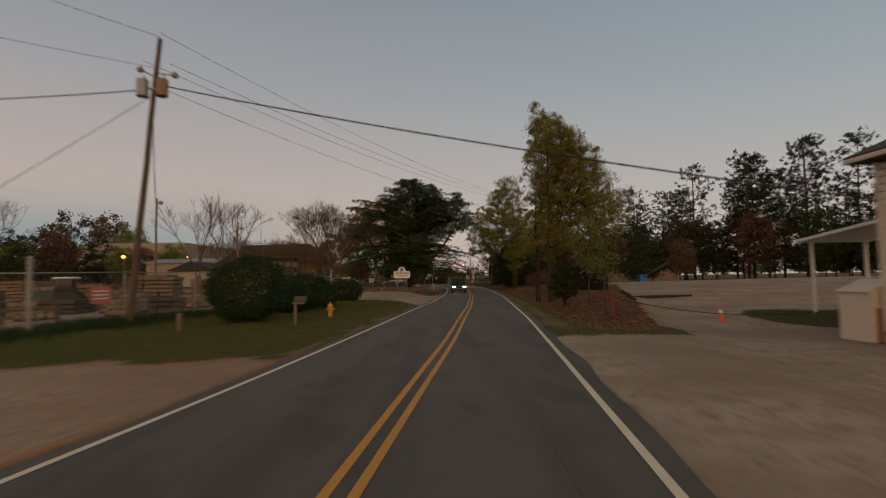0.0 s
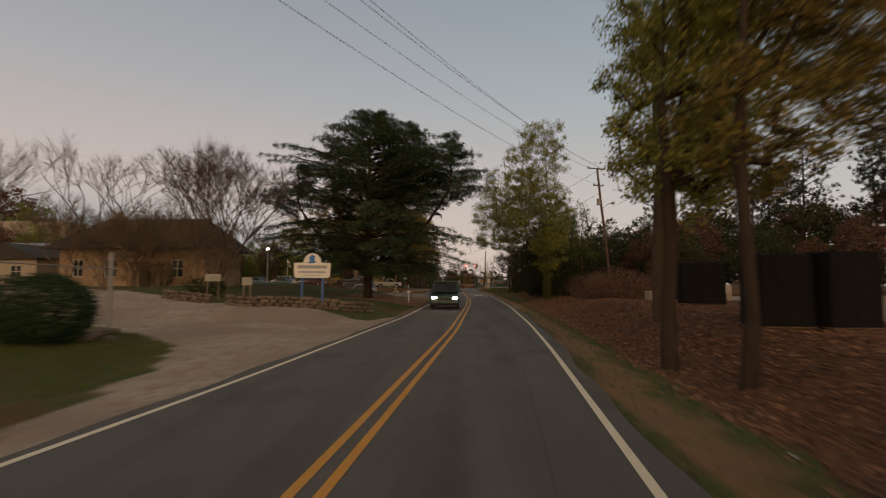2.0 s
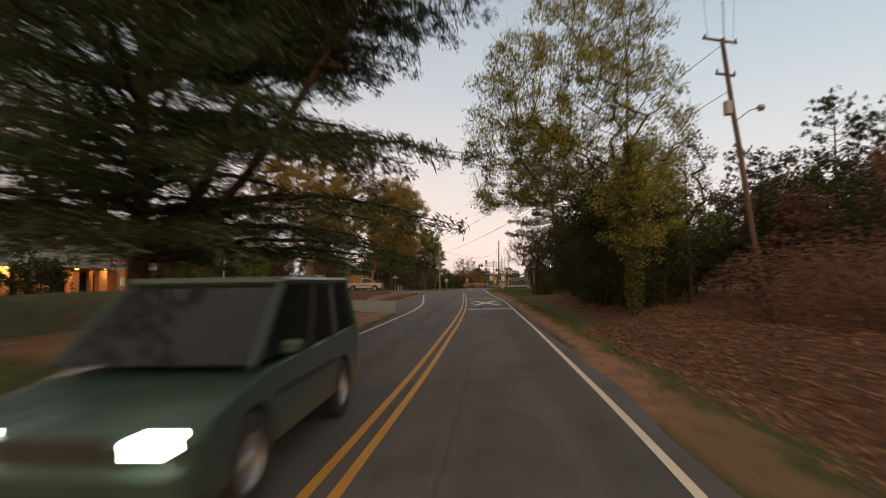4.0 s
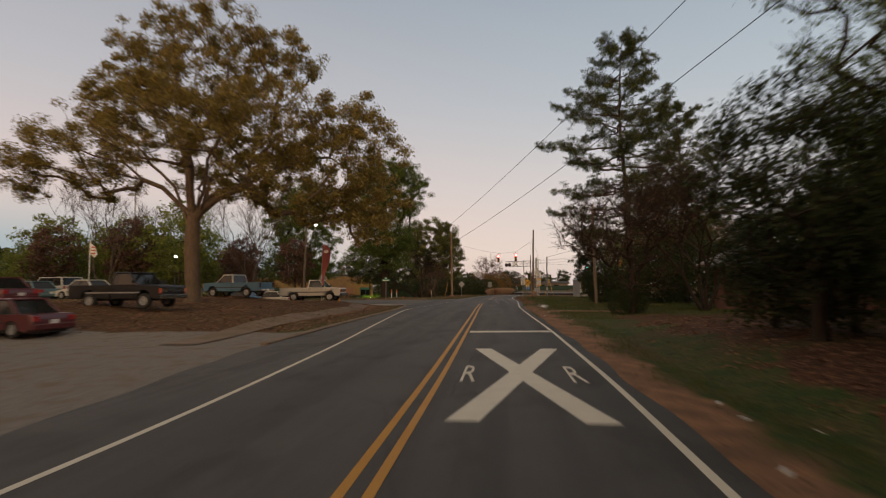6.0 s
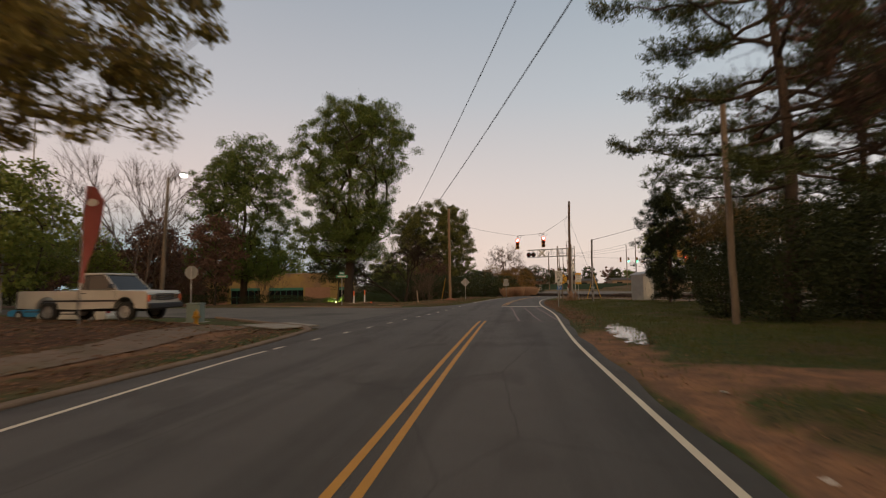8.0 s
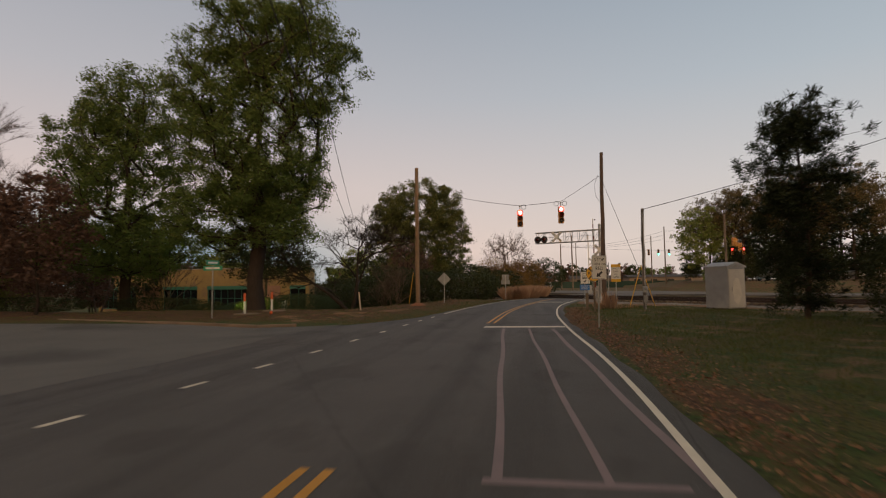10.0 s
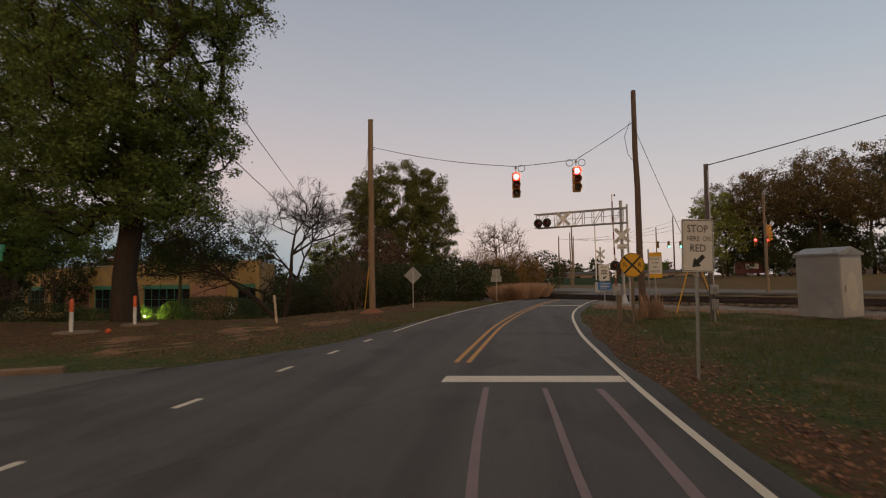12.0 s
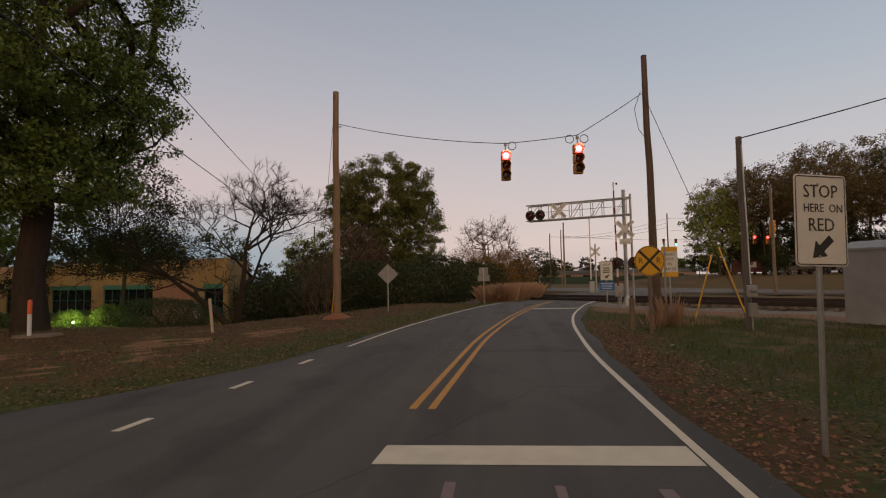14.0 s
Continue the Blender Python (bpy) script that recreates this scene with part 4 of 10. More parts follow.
def make_cedar(x, y, height, reach, seed):
    rng = np.random.default_rng(seed)
    z0 = gz(x, y) - 0.1
    o = thing("deodar_cedar", "broad dark green deodar cedar with drooping layered branches", "tree", pose(x, y, z0))
    P0, P1, R0, R1, C, D = [], [], [], [], [], []

    def seg(a, b, ra, rb):
        P0.append(a), P1.append(b), R0.append(ra), R1.append(rb)
    leaders = [((0, 0), height, 0.40), ((3.4, 1.2), height - 0.6, 0.22), ((7.0, -1.5), height - 2.4, 0.16), ((-3.2, 0.5), height - 2.6, 0.18), ((-6.4, 0.8), height - 4.4, 0.14)]
    for (lx, ly), h, r in leaders:
        prev = np.array([0, 0, 0.0 if lx == 0 else 2.2])
        for k in range(1, 13):
            f = k / 12
            s = f ** 0.6
            q = np.array([lx * min(1, s * 1.35), ly * min(1, s * 1.35), (0 if lx == 0 else 2.2) + (h - (0 if lx == 0 else 2.2)) * f])
            seg(prev, q, r * (1 - f) ** 0.8 + 0.03, r * max(0, 1 - f - 0.08) ** 0.8 + 0.02)
            prev = q
        zs = np.arange(2.2 if lx == 0 else 7.0, h - 0.2, 0.44)
        for z in zs:
            f = z / h
            for j in range((8 if f < 0.28 else 6 if f < 0.5 else 9) if lx == 0 else 3):
                L = reach * float(np.interp(f, [0, 0.15, 0.3, 0.5, 0.65, 0.78, 0.9, 1.0], [0.6, 0.85, 1.0, 0.95, 0.78, 0.48, 0.2, 0.04])) * (rng.uniform(0.62, 1.0) if j < 5 else rng.uniform(0.85, 1.06)) * (1.0 if lx == 0 else 0.42) + 0.3
                a = rng.uniform(0, 2 * np.pi) if j < 5 or lx or f < 0.28 else rng.uniform(-0.2, 1.2)
                dr = np.array([math.cos(a), math.sin(a), 0])
                s = min(1, (z / h) ** 0.6 * 1.35)
                st = np.array([lx * s, ly * s, z])
                rise = rng.uniform(0.12, 0.36) if f < 0.42 else rng.uniform(0.26, 0.60)
                n = max(4, int(L / 0.55))
                pp = st
                for k in range(1, n + 1):
                    g = k / n
                    q = st + dr * L * g + np.array([0, 0, L * (rise * g - (rise * (1.0 if f < 0.42 else 0.40) + 0.03) * g ** 2.4)]) + rng.normal(size=3) * 0.05
                    rr = 0.010 + 0.010 * L * (1 - g)
                    seg(pp, q, rr * 1.1, rr)
                    if g > 0.16:
                        sd = np.array([-dr[1], dr[0], 0])
                        for sg in (-1, 1):
                            bl = (0.35 + 0.9 * (1 - g)) * rng.uniform(0.6, 1.2) * min(1, L / 4 + 0.3)
                            e = q + (sd * sg + dr * 0.7) * bl + np.array([0, 0, -0.22 * bl])
                            seg(q, e, 0.010, 0.004)
                            m = int((6 + bl * 28) * (1.4 if z > 9.0 else 1.05))
                            ff = rng.random(m)[:, None]
                            C.append(q + (e - q) * ff + rng.normal(size=(m, 3)) * (0.10, 0.10, 0.11) - (0, 0, 0.06))
                            D.append(np.repeat(((e - q) / np.linalg.norm(e - q) + (0, 0, -0.45))[None], m, 0))
                        m = 4
                        C.append(np.repeat(q[None], m, 0) + rng.normal(size=(m, 3)) * 0.1)
                        D.append(np.repeat((dr + (0, 0, -0.4))[None], m, 0))
                    pp = q
    part("trunk", segments_mesh("trunk", P0, P1, R0, R1, M["bark_dark"], 4), None, o)
    C, D = np.concatenate(C), np.concatenate(D)
    part("crown", leaves_mesh("crown", C, 0.26, 0.175, M["leaf_cedar"], rng, up=0.8, droop=D), None, o)
    return o


def make_pine(name, label, x, y, height, reach, seed, first=0.35, leafmat="leaf_pine", per=46, size=0.20, clumps=1.0, z=None, group="", tufts=3):
    """A tall open pine: bare stem, level limbs, clumps of needles at the ends."""
    rng = np.random.default_rng(seed)
    z0 = (gz(x, y) if z is None else z) - 0.15
    o = thing(name, label, "tree", pose(x, y, z0), group)
    P0, P1, R0, R1, C, D = [], [], [], [], [], []
    r0 = height * 0.012
    prev = np.zeros(3)
    stem = []
    for k in range(1, 19):
        f = k / 18
        q = np.array([0.18 * math.sin(f * 5 + seed), 0.18 * math.cos(f * 4 + seed), height * f])
        P0.append(prev), P1.append(q), R0.append(r0 * (1 - f * 0.92) + 0.02), R1.append(r0 * (1 - f * 0.92) * 0.95 + 0.015)
        stem.append(q)
        prev = q
    z = height * first
    while z < height - 0.3:
        f = (z / height - first) / (1 - first)
        for _ in range(rng.integers(2, 5)):
            shape = (0.55 + 1.0 * f) if f < 0.35 else (1.15 * (1 - f) ** 0.55 + 0.05)
            L = reach * shape * rng.uniform(0.55, 1.1)
            a = rng.uniform(0, 2 * np.pi)
            dr = np.array([math.cos(a), math.sin(a), 0])
            st = stem[min(17, int(z / height * 18))] * (1, 1, 0) + (0, 0, z)
            rise = rng.uniform(-0.12, 0.25) + 0.35 * f
            n = max(3, int(L / 0.8))
            pp = st
            for k in range(1, n + 1):
                g = k / n
                q = st + dr * L * g + np.array([0, 0, L * rise * g + 0.10 * L * g * g]) + rng.normal(size=3) * 0.10
                rr = 0.012 + 0.012 * L * (1 - g)
                P0.append(pp), P1.append(q), R0.append(rr * 1.15), R1.append(rr)
                if g > 0.36:
                    for _ in range(tufts):
                        e = q + (dr * 0.5 + rng.normal(size=3) * (0.8, 0.8, 0.45)) * rng.uniform(0.35, 0.9)
                        P0.append(q), P1.append(e), R0.append(0.012), R1.append(0.006)
                        m = int(per * clumps * rng.uniform(0.5, 1.4))
                        d = rng.normal(size=(m, 3)) + (0, 0, 0.35)
                        d /= np.linalg.norm(d, axis=1, keepdims=True)
                        C.append(e + d * rng.uniform(0.05, 0.34, (m, 1)))
                        D.append(d)
                pp = q
        z += rng.uniform(0.35, 0.75) * height / 20
    part("trunk", segments_mesh("trunk", P0, P1, R0, R1, M["bark"], 5), None, o)
    part("crown", leaves_mesh("crown", np.concatenate(C), size, 0.16 if tufts < 4 else 0.24, M[leafmat], rng, up=0.2, droop=np.concatenate(D), jitter=0.25), None, o)
    return o


def make_loblolly(x, y, height, seed):
    """An old open pine: long sweeping limbs, each with flat plates of needle tufts towards its end."""
    rng = np.random.default_rng(seed)
    o = thing("loblolly_pine", "tall open loblolly pine with clumped needles", "tree", pose(x, y, gz(x, y) - 0.15))
    P0, P1, R0, R1, C, D = [], [], [], [], [], []

    def seg(a, b, ra, rb):
        P0.append(a), P1.append(b), R0.append(ra), R1.append(rb)

    def tuft(at, n):
        d = rng.normal(size=(n, 3)) + (0, 0, 0.5)
        d /= np.linalg.norm(d, axis=1, keepdims=True)
        C.append(at + d * rng.uniform(0.05, 0.36, (n, 1)) * (1, 1, 0.75))
        D.append(d)
    stem = [np.array([0.25 * math.sin(k * 0.35), 0.2 * math.cos(k * 0.4), height * k / 20]) for k in range(21)]
    for k in range(20):
        seg(stem[k], stem[k + 1], 0.34 * (1 - 0.046 * k), 0.34 * (1 - 0.046 * (k + 1)))
    z, a = height * 0.24, 0.0
    while z < height - 0.4:
        f = z / height
        a += 2.4 + rng.normal() * 0.4
        L = float(np.interp(f, [0.22, 0.32, 0.5, 0.62, 0.74, 0.88, 1.0], [6.5, 8.6, 8.4, 8.0, 5.4, 3.6, 1.6])) * rng.uniform(0.62, 1.05)
        dr = np.array([math.cos(a), math.sin(a), 0])
        sd = np.array([-dr[1], dr[0], 0])
        st = stem[int(f * 20)] * (1, 1, 0) + (0, 0, z)
        rise = rng.uniform(-0.12, 0.16) + 0.45 * max(0, f - 0.45)
        n = max(5, int(L / 0.7))
        prev, bow = st, rng.normal() * 0.12
        for k in range(1, n + 1):
            g = k / n
            q = st + dr * L * g + sd * L * bow * math.sin(g * 2.6) + np.array([0, 0, L * (rise * g + 0.16 * g * g * (1.4 - g) - 0.06 * math.sin(g * 3.1))]) + rng.normal(size=3) * 0.07
            rr = 0.016 + 0.013 * L * (1 - g) ** 0.8
            seg(prev, q, rr * 1.15, rr)
            if g > 0.30:
                for s in (-1, 1, 0):
                    if rng.random() < 0.2:
                        continue
                    ln = (0.5 + 1.5 * math.sin(min(1, g * 1.05) * 2.7)) * rng.uniform(0.5, 1.0) * min(1, L / 5)
                    e = q + (sd * s * 0.9 + dr * (0.55 if s else 0.8)) * ln + np.array([0, 0, (0.2 + 0.35 * rng.normal()) * ln])
                    seg(q, e, 0.018, 0.009)
                    for h in np.arange(0.35, 1.01, 0.22):
                        for _ in range(2):
                            tuft(q + (e - q) * h + rng.normal(size=3) * (0.24, 0.24, 0.2), int(rng.integers(20, 38)))
            prev = q
        z += rng.uniform(0.19, 0.41)
    part("trunk", segments_mesh("trunk", P0, P1, R0, R1, M["bark"], 6), None, o)
    part("crown", leaves_mesh("crown", np.concatenate(C), 0.23, 0.17, M["leaf_pine"], rng, up=0.3, droop=np.concatenate(D), jitter=0.25), None, o)
    return o


def make_bush(name, label, x, y, rx, ry, h, seed, leafmat="leaf_bush", n=4200, size=0.10, aspect=0.5, group="", z=None, lumps=6, base=0.0, category="bush"):
    """A clipped or wild shrub: short stems and a lumpy shell of leaves."""
    rng = np.random.default_rng(seed)
    o = thing(name, label, category, pose(x, y, (gz(x, y) if z is None else z) - 0.05), group)
    for k in range(5):
        a = k * 1.25 + seed
        st = Geo().tube([(0.06 * math.cos(a), 0.06 * math.sin(a), 0), (rx * 0.25 * math.cos(a), ry * 0.25 * math.sin(a), h * 0.4), (rx * 0.5 * math.cos(a), ry * 0.5 * math.sin(a), h * 0.78)], [0.035, 0.025, 0.01], 5)
        part("stem", st, M["bark_dark"], o)
    q = rng.normal(size=(n, 3))
    q /= np.linalg.norm(q, axis=1, keepdims=True)
    dirs = rng.normal(size=(lumps * 3, 3))
    dirs /= np.linalg.norm(dirs, axis=1, keepdims=True)
    bumpy = 1 + 0.10 * np.sum(np.maximum(0, q @ dirs.T - 0.72) / 0.28, 1)
    r = rng.uniform(0.55, 1.0, n) ** 0.5 * bumpy * 0.9 + 0.05 * np.abs(rng.normal(size=n))
    C = q * r[:, None] * (rx, ry, h / 2) + (0, 0, h / 2 + base)
    q = q[C[:, 2] > 0.03]
    C = C[C[:, 2] > 0.03]
    part("foliage", leaves_mesh("foliage", C, size, aspect, M[leafmat], rng, up=0.25, out=q), None, o)
    return o


# --- right of the road, near the gravel lot ---
make_tree("autumn_tree", "tall slim tulip tree with thinning yellow-green leaves", 11.1, 51.2, 19.6, blob((-0.2, 0, 14.4, 1.9, 2.2, 4.6), (0.1, 0, 9, 2.4, 2.8, 4), (-0.5, 0.4, 17.4, 1.3, 1.4, 2.2), (2.0, 0, 13.2, 1.7, 1.8, 2.8), (3.6, 0.4, 9.4, 1.9, 2.0, 2.6), (1.6, 0, 6.2, 2.4, 2.2, 1.8)),
          "leaf_tulip", seed=3, n=520, per=84, size=0.135, sigma=0.31, trunk_r=0.24, inner=3)
make_tree("autumn_tree", "tall tree with olive and rust leaves on a mulched bank", 8.4, 43.8, 17.0, blob((1.3, 0.6, 11, 2.3, 2.8, 5.0), (1.8, 0, 14.0, 1.9, 2.2, 2.2), (0.5, 0.4, 6.2, 1.7, 2.2, 2.4), (3.6, 1.5, 11.2, 2.2, 2.6, 2.4), (5.2, 0.6, 9.6, 2.1, 2.4, 2.4), (4.6, 0.4, 12.4, 1.5, 1.8, 1.6)),
          "leaf_tulip", "bark_dark", seed=5, n=560, per=84, size=0.125, sigma=0.29, trunk_r=0.17, inner=2)
make_tree("autumn_tree", "spreading tree with olive and rust leaves on a mulched bank", 8.8, 41.2, 15.6, blob((2.0, 1.2, 10.0, 2.6, 3.0, 3.6), (1.4, 0.6, 13.0, 1.8, 2.4, 2.0), (5.0, 1.8, 7.6, 2.8, 2.6, 2.5), (0.6, 0.6, 5.6, 1.5, 1.8, 1.6)),
          "leaf_tulip_rust", "bark_dark", seed=7, n=420, per=90, size=0.12, sigma=0.31, trunk_r=0.13, lean=(0.35, 0), inner=2)
make_tree("sapling", "slender young tree with sparse turning leaves", 8.0, 24.7, 6.6, blob((0.1, 0, 4.9, 0.9, 0.9, 1.7), (0, 0, 2.4, 0.9, 0.9, 0.9)), "leaf_green_yellow", seed=11, n=70, per=10, size=0.15, sigma=0.3, trunk_r=0.06)
make_tree("sapling", "slender young tree with sparse olive leaves", 9.2, 31.6, 5.6, blob((0, 0, 3.9, 1.1, 1.1, 1.5), (0.2, 0, 2.6, 1.1, 1.1, 0.7)), "leaf_green_yellow", seed=12, n=90, per=22, size=0.14, sigma=0.3, trunk_r=0.05)
make_tree("magnolia", "dark glossy conical evergreen magnolia on the mulched bank", 8.3, 34.2, 3.5, blob((0, 0, 1.5, 1.0, 1.0, 0.8), (0, 0, 2.4, 0.75, 0.75, 0.8)), "leaf_dark", "bark_dark", seed=4, n=120, per=40, size=0.17, sigma=0.24, trunk_r=0.09)

# --- left: clipped round bushes along the fence ---
for bx, by, r, h, sd in ((-8.9, 23.6, 1.75, 2.95, 21), (-8.6, 29.2, 1.15, 2.25, 22), (-8.4, 32.5, 1.25, 2.35, 23), (-8.3, 36.6, 1.0, 2.0, 24), (-8.1, 44.9, 1.25, 2.0, 25)):
    make_bush("round_bush", "dense dark green clipped bush on the grass verge", bx, by, r, r, h, sd, n=int(6500 * r * r), size=0.10, group="bushes along the fence")
make_cedar(-4.4, 74.4, 16.4, 10.4, 31)

# --- over the lane on the right and the thicket ---
make_tree("autumn_tree", "tall ivy-clad tree with pale green leaves over the road", 12.4, 84.4, 19.0, blob((-1.2, 0, 14.0, 3.4, 3.6, 4.6), (-4.2, -0.5, 10.6, 3.2, 3.4, 3.4), (-3.6, 3.0, 8.6, 2.8, 3.0, 2.6), (-3.4, 5.6, 7.2, 2.6, 2.2, 1.8), (-5.6, 5.8, 7.0, 1.9, 2.0, 1.2), (-6.5, 6.0, 6.5, 1.0, 1.4, 0.7), (-6.0, 4.0, 9.2, 2.0, 2.2, 1.5), (0.6, 0, 8.5, 2.2, 2.6, 4.2), (0, 0, 17, 2, 2, 2), (0.2, 0, 5.0, 2.0, 2.4, 2.6)),
          "leaf_tulip", seed=41, n=760, per=80, size=0.14, aspect=0.45, sigma=0.34, power=0.36, tip=0.010, droop=np.array([[0, 0, -0.6]]), tw=4, tw_len=0.7)
ivy = np.random.default_rng(42)
a_, h_ = ivy.uniform(0, 2 * np.pi, 9000), ivy.random(9000) ** 0.8 * 8.0
r_ = (0.26 + 0.14 * np.sin(h_ * 1.3 + a_) ** 2) * ivy.uniform(0.7, 1.2, 9000) * np.interp(h_, [0, 6, 9], [1, 1, 0.5])
tagged(new("ivy", leaves_mesh("ivy", np.stack([12.4 + r_ * np.cos(a_), 84.4 + r_ * np.sin(a_), gz(12.4, 84.4) + h_], -1), 0.11, 0.8, M["leaf_round"], ivy)), "olive green ivy clothing a tree trunk", "ivy", kind="stuff")
T_SH = [make_tree("thicket_tree", "dark green tangled thicket tree", 13.5, 104.5, 7.4, blob((0, 0, 4.2, 2.6, 3.0, 2.8), (0.5, 1, 2.2, 2.4, 2.6, 1.9)), "leaf_dark", "bark_dark", seed=51, n=260, per=64, size=0.145, group="roadside thicket"),
        make_tree("thicket_tree", "olive green tangled thicket tree", 15.4, 96.5, 8.4, blob((0, 0, 4.8, 2.8, 3.0, 3.0), (-0.8, 0, 2.6, 2.6, 2.8, 2.2)), "leaf_thicket", "bark_dark", seed=52, n=280, per=62, size=0.145, group="roadside thicket")]
for x, y, s, t, k in ((12.8, 91.0, 0.62, 40, 0), (15.6, 100.0, 0.75, 100, 0), (13.2, 99.5, 0.55, 210, 1), (16.5, 93.0, 0.7, 160, 1), (12.9, 87.2, 0.55, 300, 0), (17.5, 105.5, 0.75, 20, 1), (14.6, 108.8, 0.6, 260, 0),
                      (19.0, 98.0, 0.9, 75, 0), (20.0, 110.0, 0.9, 220, 1), (14.4, 96.8, 0.6, 190, 0), (13.0, 94.6, 0.5, 20, 1), (13.3, 89.2, 1.05, 110, 1)):
    again(T_SH[k], x, y, s, t)
make_tree("airy_tree", "tall airy tree with sparse olive leaves above the thicket", 16.4, 105.5, 16.0, blob((-1.4, 0, 12.2, 3.2, 3.0, 3.0), (1.6, 0, 10.6, 3.0, 3.0, 3.4), (-0.4, 0, 7.6, 2.6, 2.6, 2.4)), "leaf_green", "bark_dark", seed=59, n=300, per=26, size=0.13, sigma=0.32, trunk_r=0.16, tw=4, tw_len=0.7)
WISP = make_tree("thicket_sapling", "tall wispy olive sapling above the thicket", 13.8, 92.5, 10.0, blob((0, 0, 7.0, 1.6, 1.6, 3.0), (0.3, 0, 4.2, 1.5, 1.5, 1.6)), "leaf_green", "bark_dark", seed=58, n=130, per=20, size=0.15, sigma=0.36, group="roadside thicket")
for x, y, s, t in ((15.2, 88.5, 0.95, 70), (14.2, 98.0, 0.9, 150), (16.8, 96.0, 1.1, 230), (14.9, 103.0, 0.85, 310), (17.6, 91.0, 1.1, 20), (16.2, 107.5, 0.9, 110)):
    again(WISP, x, y, s, t)
make_tree("maroon_tree", "dense twiggy tree with dull maroon leaves", 13.9, 124.6, 9.4, blob((0, 0, 6.0, 3.6, 3.4, 3.0), (-2.4, 0, 5.6, 2.6, 2.6, 2.0), (2.6, 0.4, 6.6, 2.6, 2.6, 2.0), (0.4, 0, 2.8, 2.6, 2.6, 1.8)), "leaf_maroon", "bark_dark", seed=55, n=380, per=9, size=0.11, sigma=0.34, tw=8, tw_len=0.8)
make_bare("bare_tree", "bare tree with a wide fan of fine twigs", 18.8, 126.0, 10.2, 57, 4, 0.60, 6, "bark_dark", 0.007, 9)
make_loblolly(18.0, 142.8, 27.0, 61)
again(bpy.data.objects["loblolly_pine"], 25.5, 149.5, 0.82, 130)
BRUSH = make_bush("brush", "tangled rust and olive brush at the lot edge", 15.2, 78.5, 2.0, 2.4, 2.2, 64, "leaf_maroon", n=2600, size=0.13, group="brush at the lot edge", lumps=9)
for x, y, s, t in ((14.8, 73.5, 0.9, 60), (17.2, 76.5, 1.2, 140), (18.5, 81.5, 1.3, 220), (16.2, 70.0, 0.8, 300), (19.5, 72.0, 1.1, 20)):
    again(BRUSH, x, y, s, t)
B_EV = make_bush("evergreen_shrub", "dark dense evergreen shrub under the pine", 17.0, 140.5, 2.4, 2.2, 5.4, 62, "leaf_dark", n=7000, size=0.17, group="shrubs under the pine")
for x, y, s, t in ((20.5, 141.5, 1.1, 80), (23.5, 143.0, 1.2, 150), (15.4, 143.5, 0.75, 220), (21.5, 154.0, 0.9, 10), (20.0, 158.5, 0.7, 120), (24.5, 150.0, 1.0, 200), (26.5, 141.0, 1.1, 300)):
    again(B_EV, x, y, s, t)
for x, y, s, t in ((14.2, 125.2, 0.42, 40), (12.9, 123.8, 0.32, 110)):
    again(B_EV, x, y, s, t)
make_pine("young_pine", "young dark pine beside the railway verge", 17.4, 160.6, 9.6, 1.6, 63, first=0.08, per=80, size=0.22, leafmat="leaf_pine_far")

# --- left: oak on the bank, offices ---
make_tree("oak", "massive spreading oak with golden-brown leaves on the grass bank", -15.35, 123.4, 22.0,
          blob((1.0, 0, 16.6, 5.8, 5.6, 4.8), (-8.2, -1, 11.0, 4.6, 4.4, 2.6), (6.2, -1, 12.0, 4.2, 4.6, 3.4), (0, 5, 11.5, 6, 5.0, 3.6), (2, -5.5, 11.0, 5, 4.2, 2.8), (9.4, 1, 9.4, 3.4, 4.4, 3.2), (-11.4, -2, 9.0, 2.6, 3.0, 1.9),
               (-5, 0, 14.6, 3.2, 3.2, 2.4), (-4.2, 0.5, 17.2, 2.8, 2.8, 2.4), (5.8, 1, 17.4, 3.0, 2.8, 2.4), (10.4, 1, 12.6, 2.6, 3.0, 2.2), (11.0, 3, 7.2, 2.4, 3.4, 2.2), (-6.5, 0, 8.6, 2.6, 3.0, 1.2), (8.0, 0, 6.8, 3.2, 3.8, 1.9), (11.6, 2, 5.6, 2.2, 3.2, 1.7), (5.5, -3.5, 8.0, 2.6, 2.8, 1.5), (12.4, 1, 10.6, 2.4, 2.8, 2.4), (13.0, 2, 7.6, 2.0, 2.6, 2.0)),
          "leaf_oak", "bark_pale", seed=71, n=1150, per=150, size=0.165, sigma=0.38, trunk_r=0.5, fork=6.0, power=0.5, tip=0.015, up=0.5,
          boughs=[(-10.5, -1, 11.5), (-6, 2, 14.5), (-1.5, -2, 18.7), (2.0, 1, 19.4), (5.5, -1, 15.5), (9.5, 0.5, 12.0), (1, -6, 12), (1, 6.5, 13), (10.0, 3, 10.0), (-8.5, 1.5, 10.2)])
make_tree("green_tree", "large green shade tree before the offices", -12.3, 168.0, 22.4, blob((0, 0, 12, 5.0, 5.5, 6.0), (3.3, 0, 17.0, 4.2, 4.6, 4.2), (0.3, 0, 19.2, 4.4, 4.4, 3.0), (-3.2, 0, 15.5, 3.6, 4.0, 4.6), (0.6, 0, 8.4, 4.2, 4.8, 3.0), (-2.6, 0, 6.4, 4.4, 5.0, 2.4), (2.4, -0.5, 5.6, 2.6, 3.0, 1.5)),
          "leaf_green", "bark_dark", seed=72, n=1150, per=150, size=0.15, sigma=0.42, trunk_r=0.50, z=0.0, inner=4)
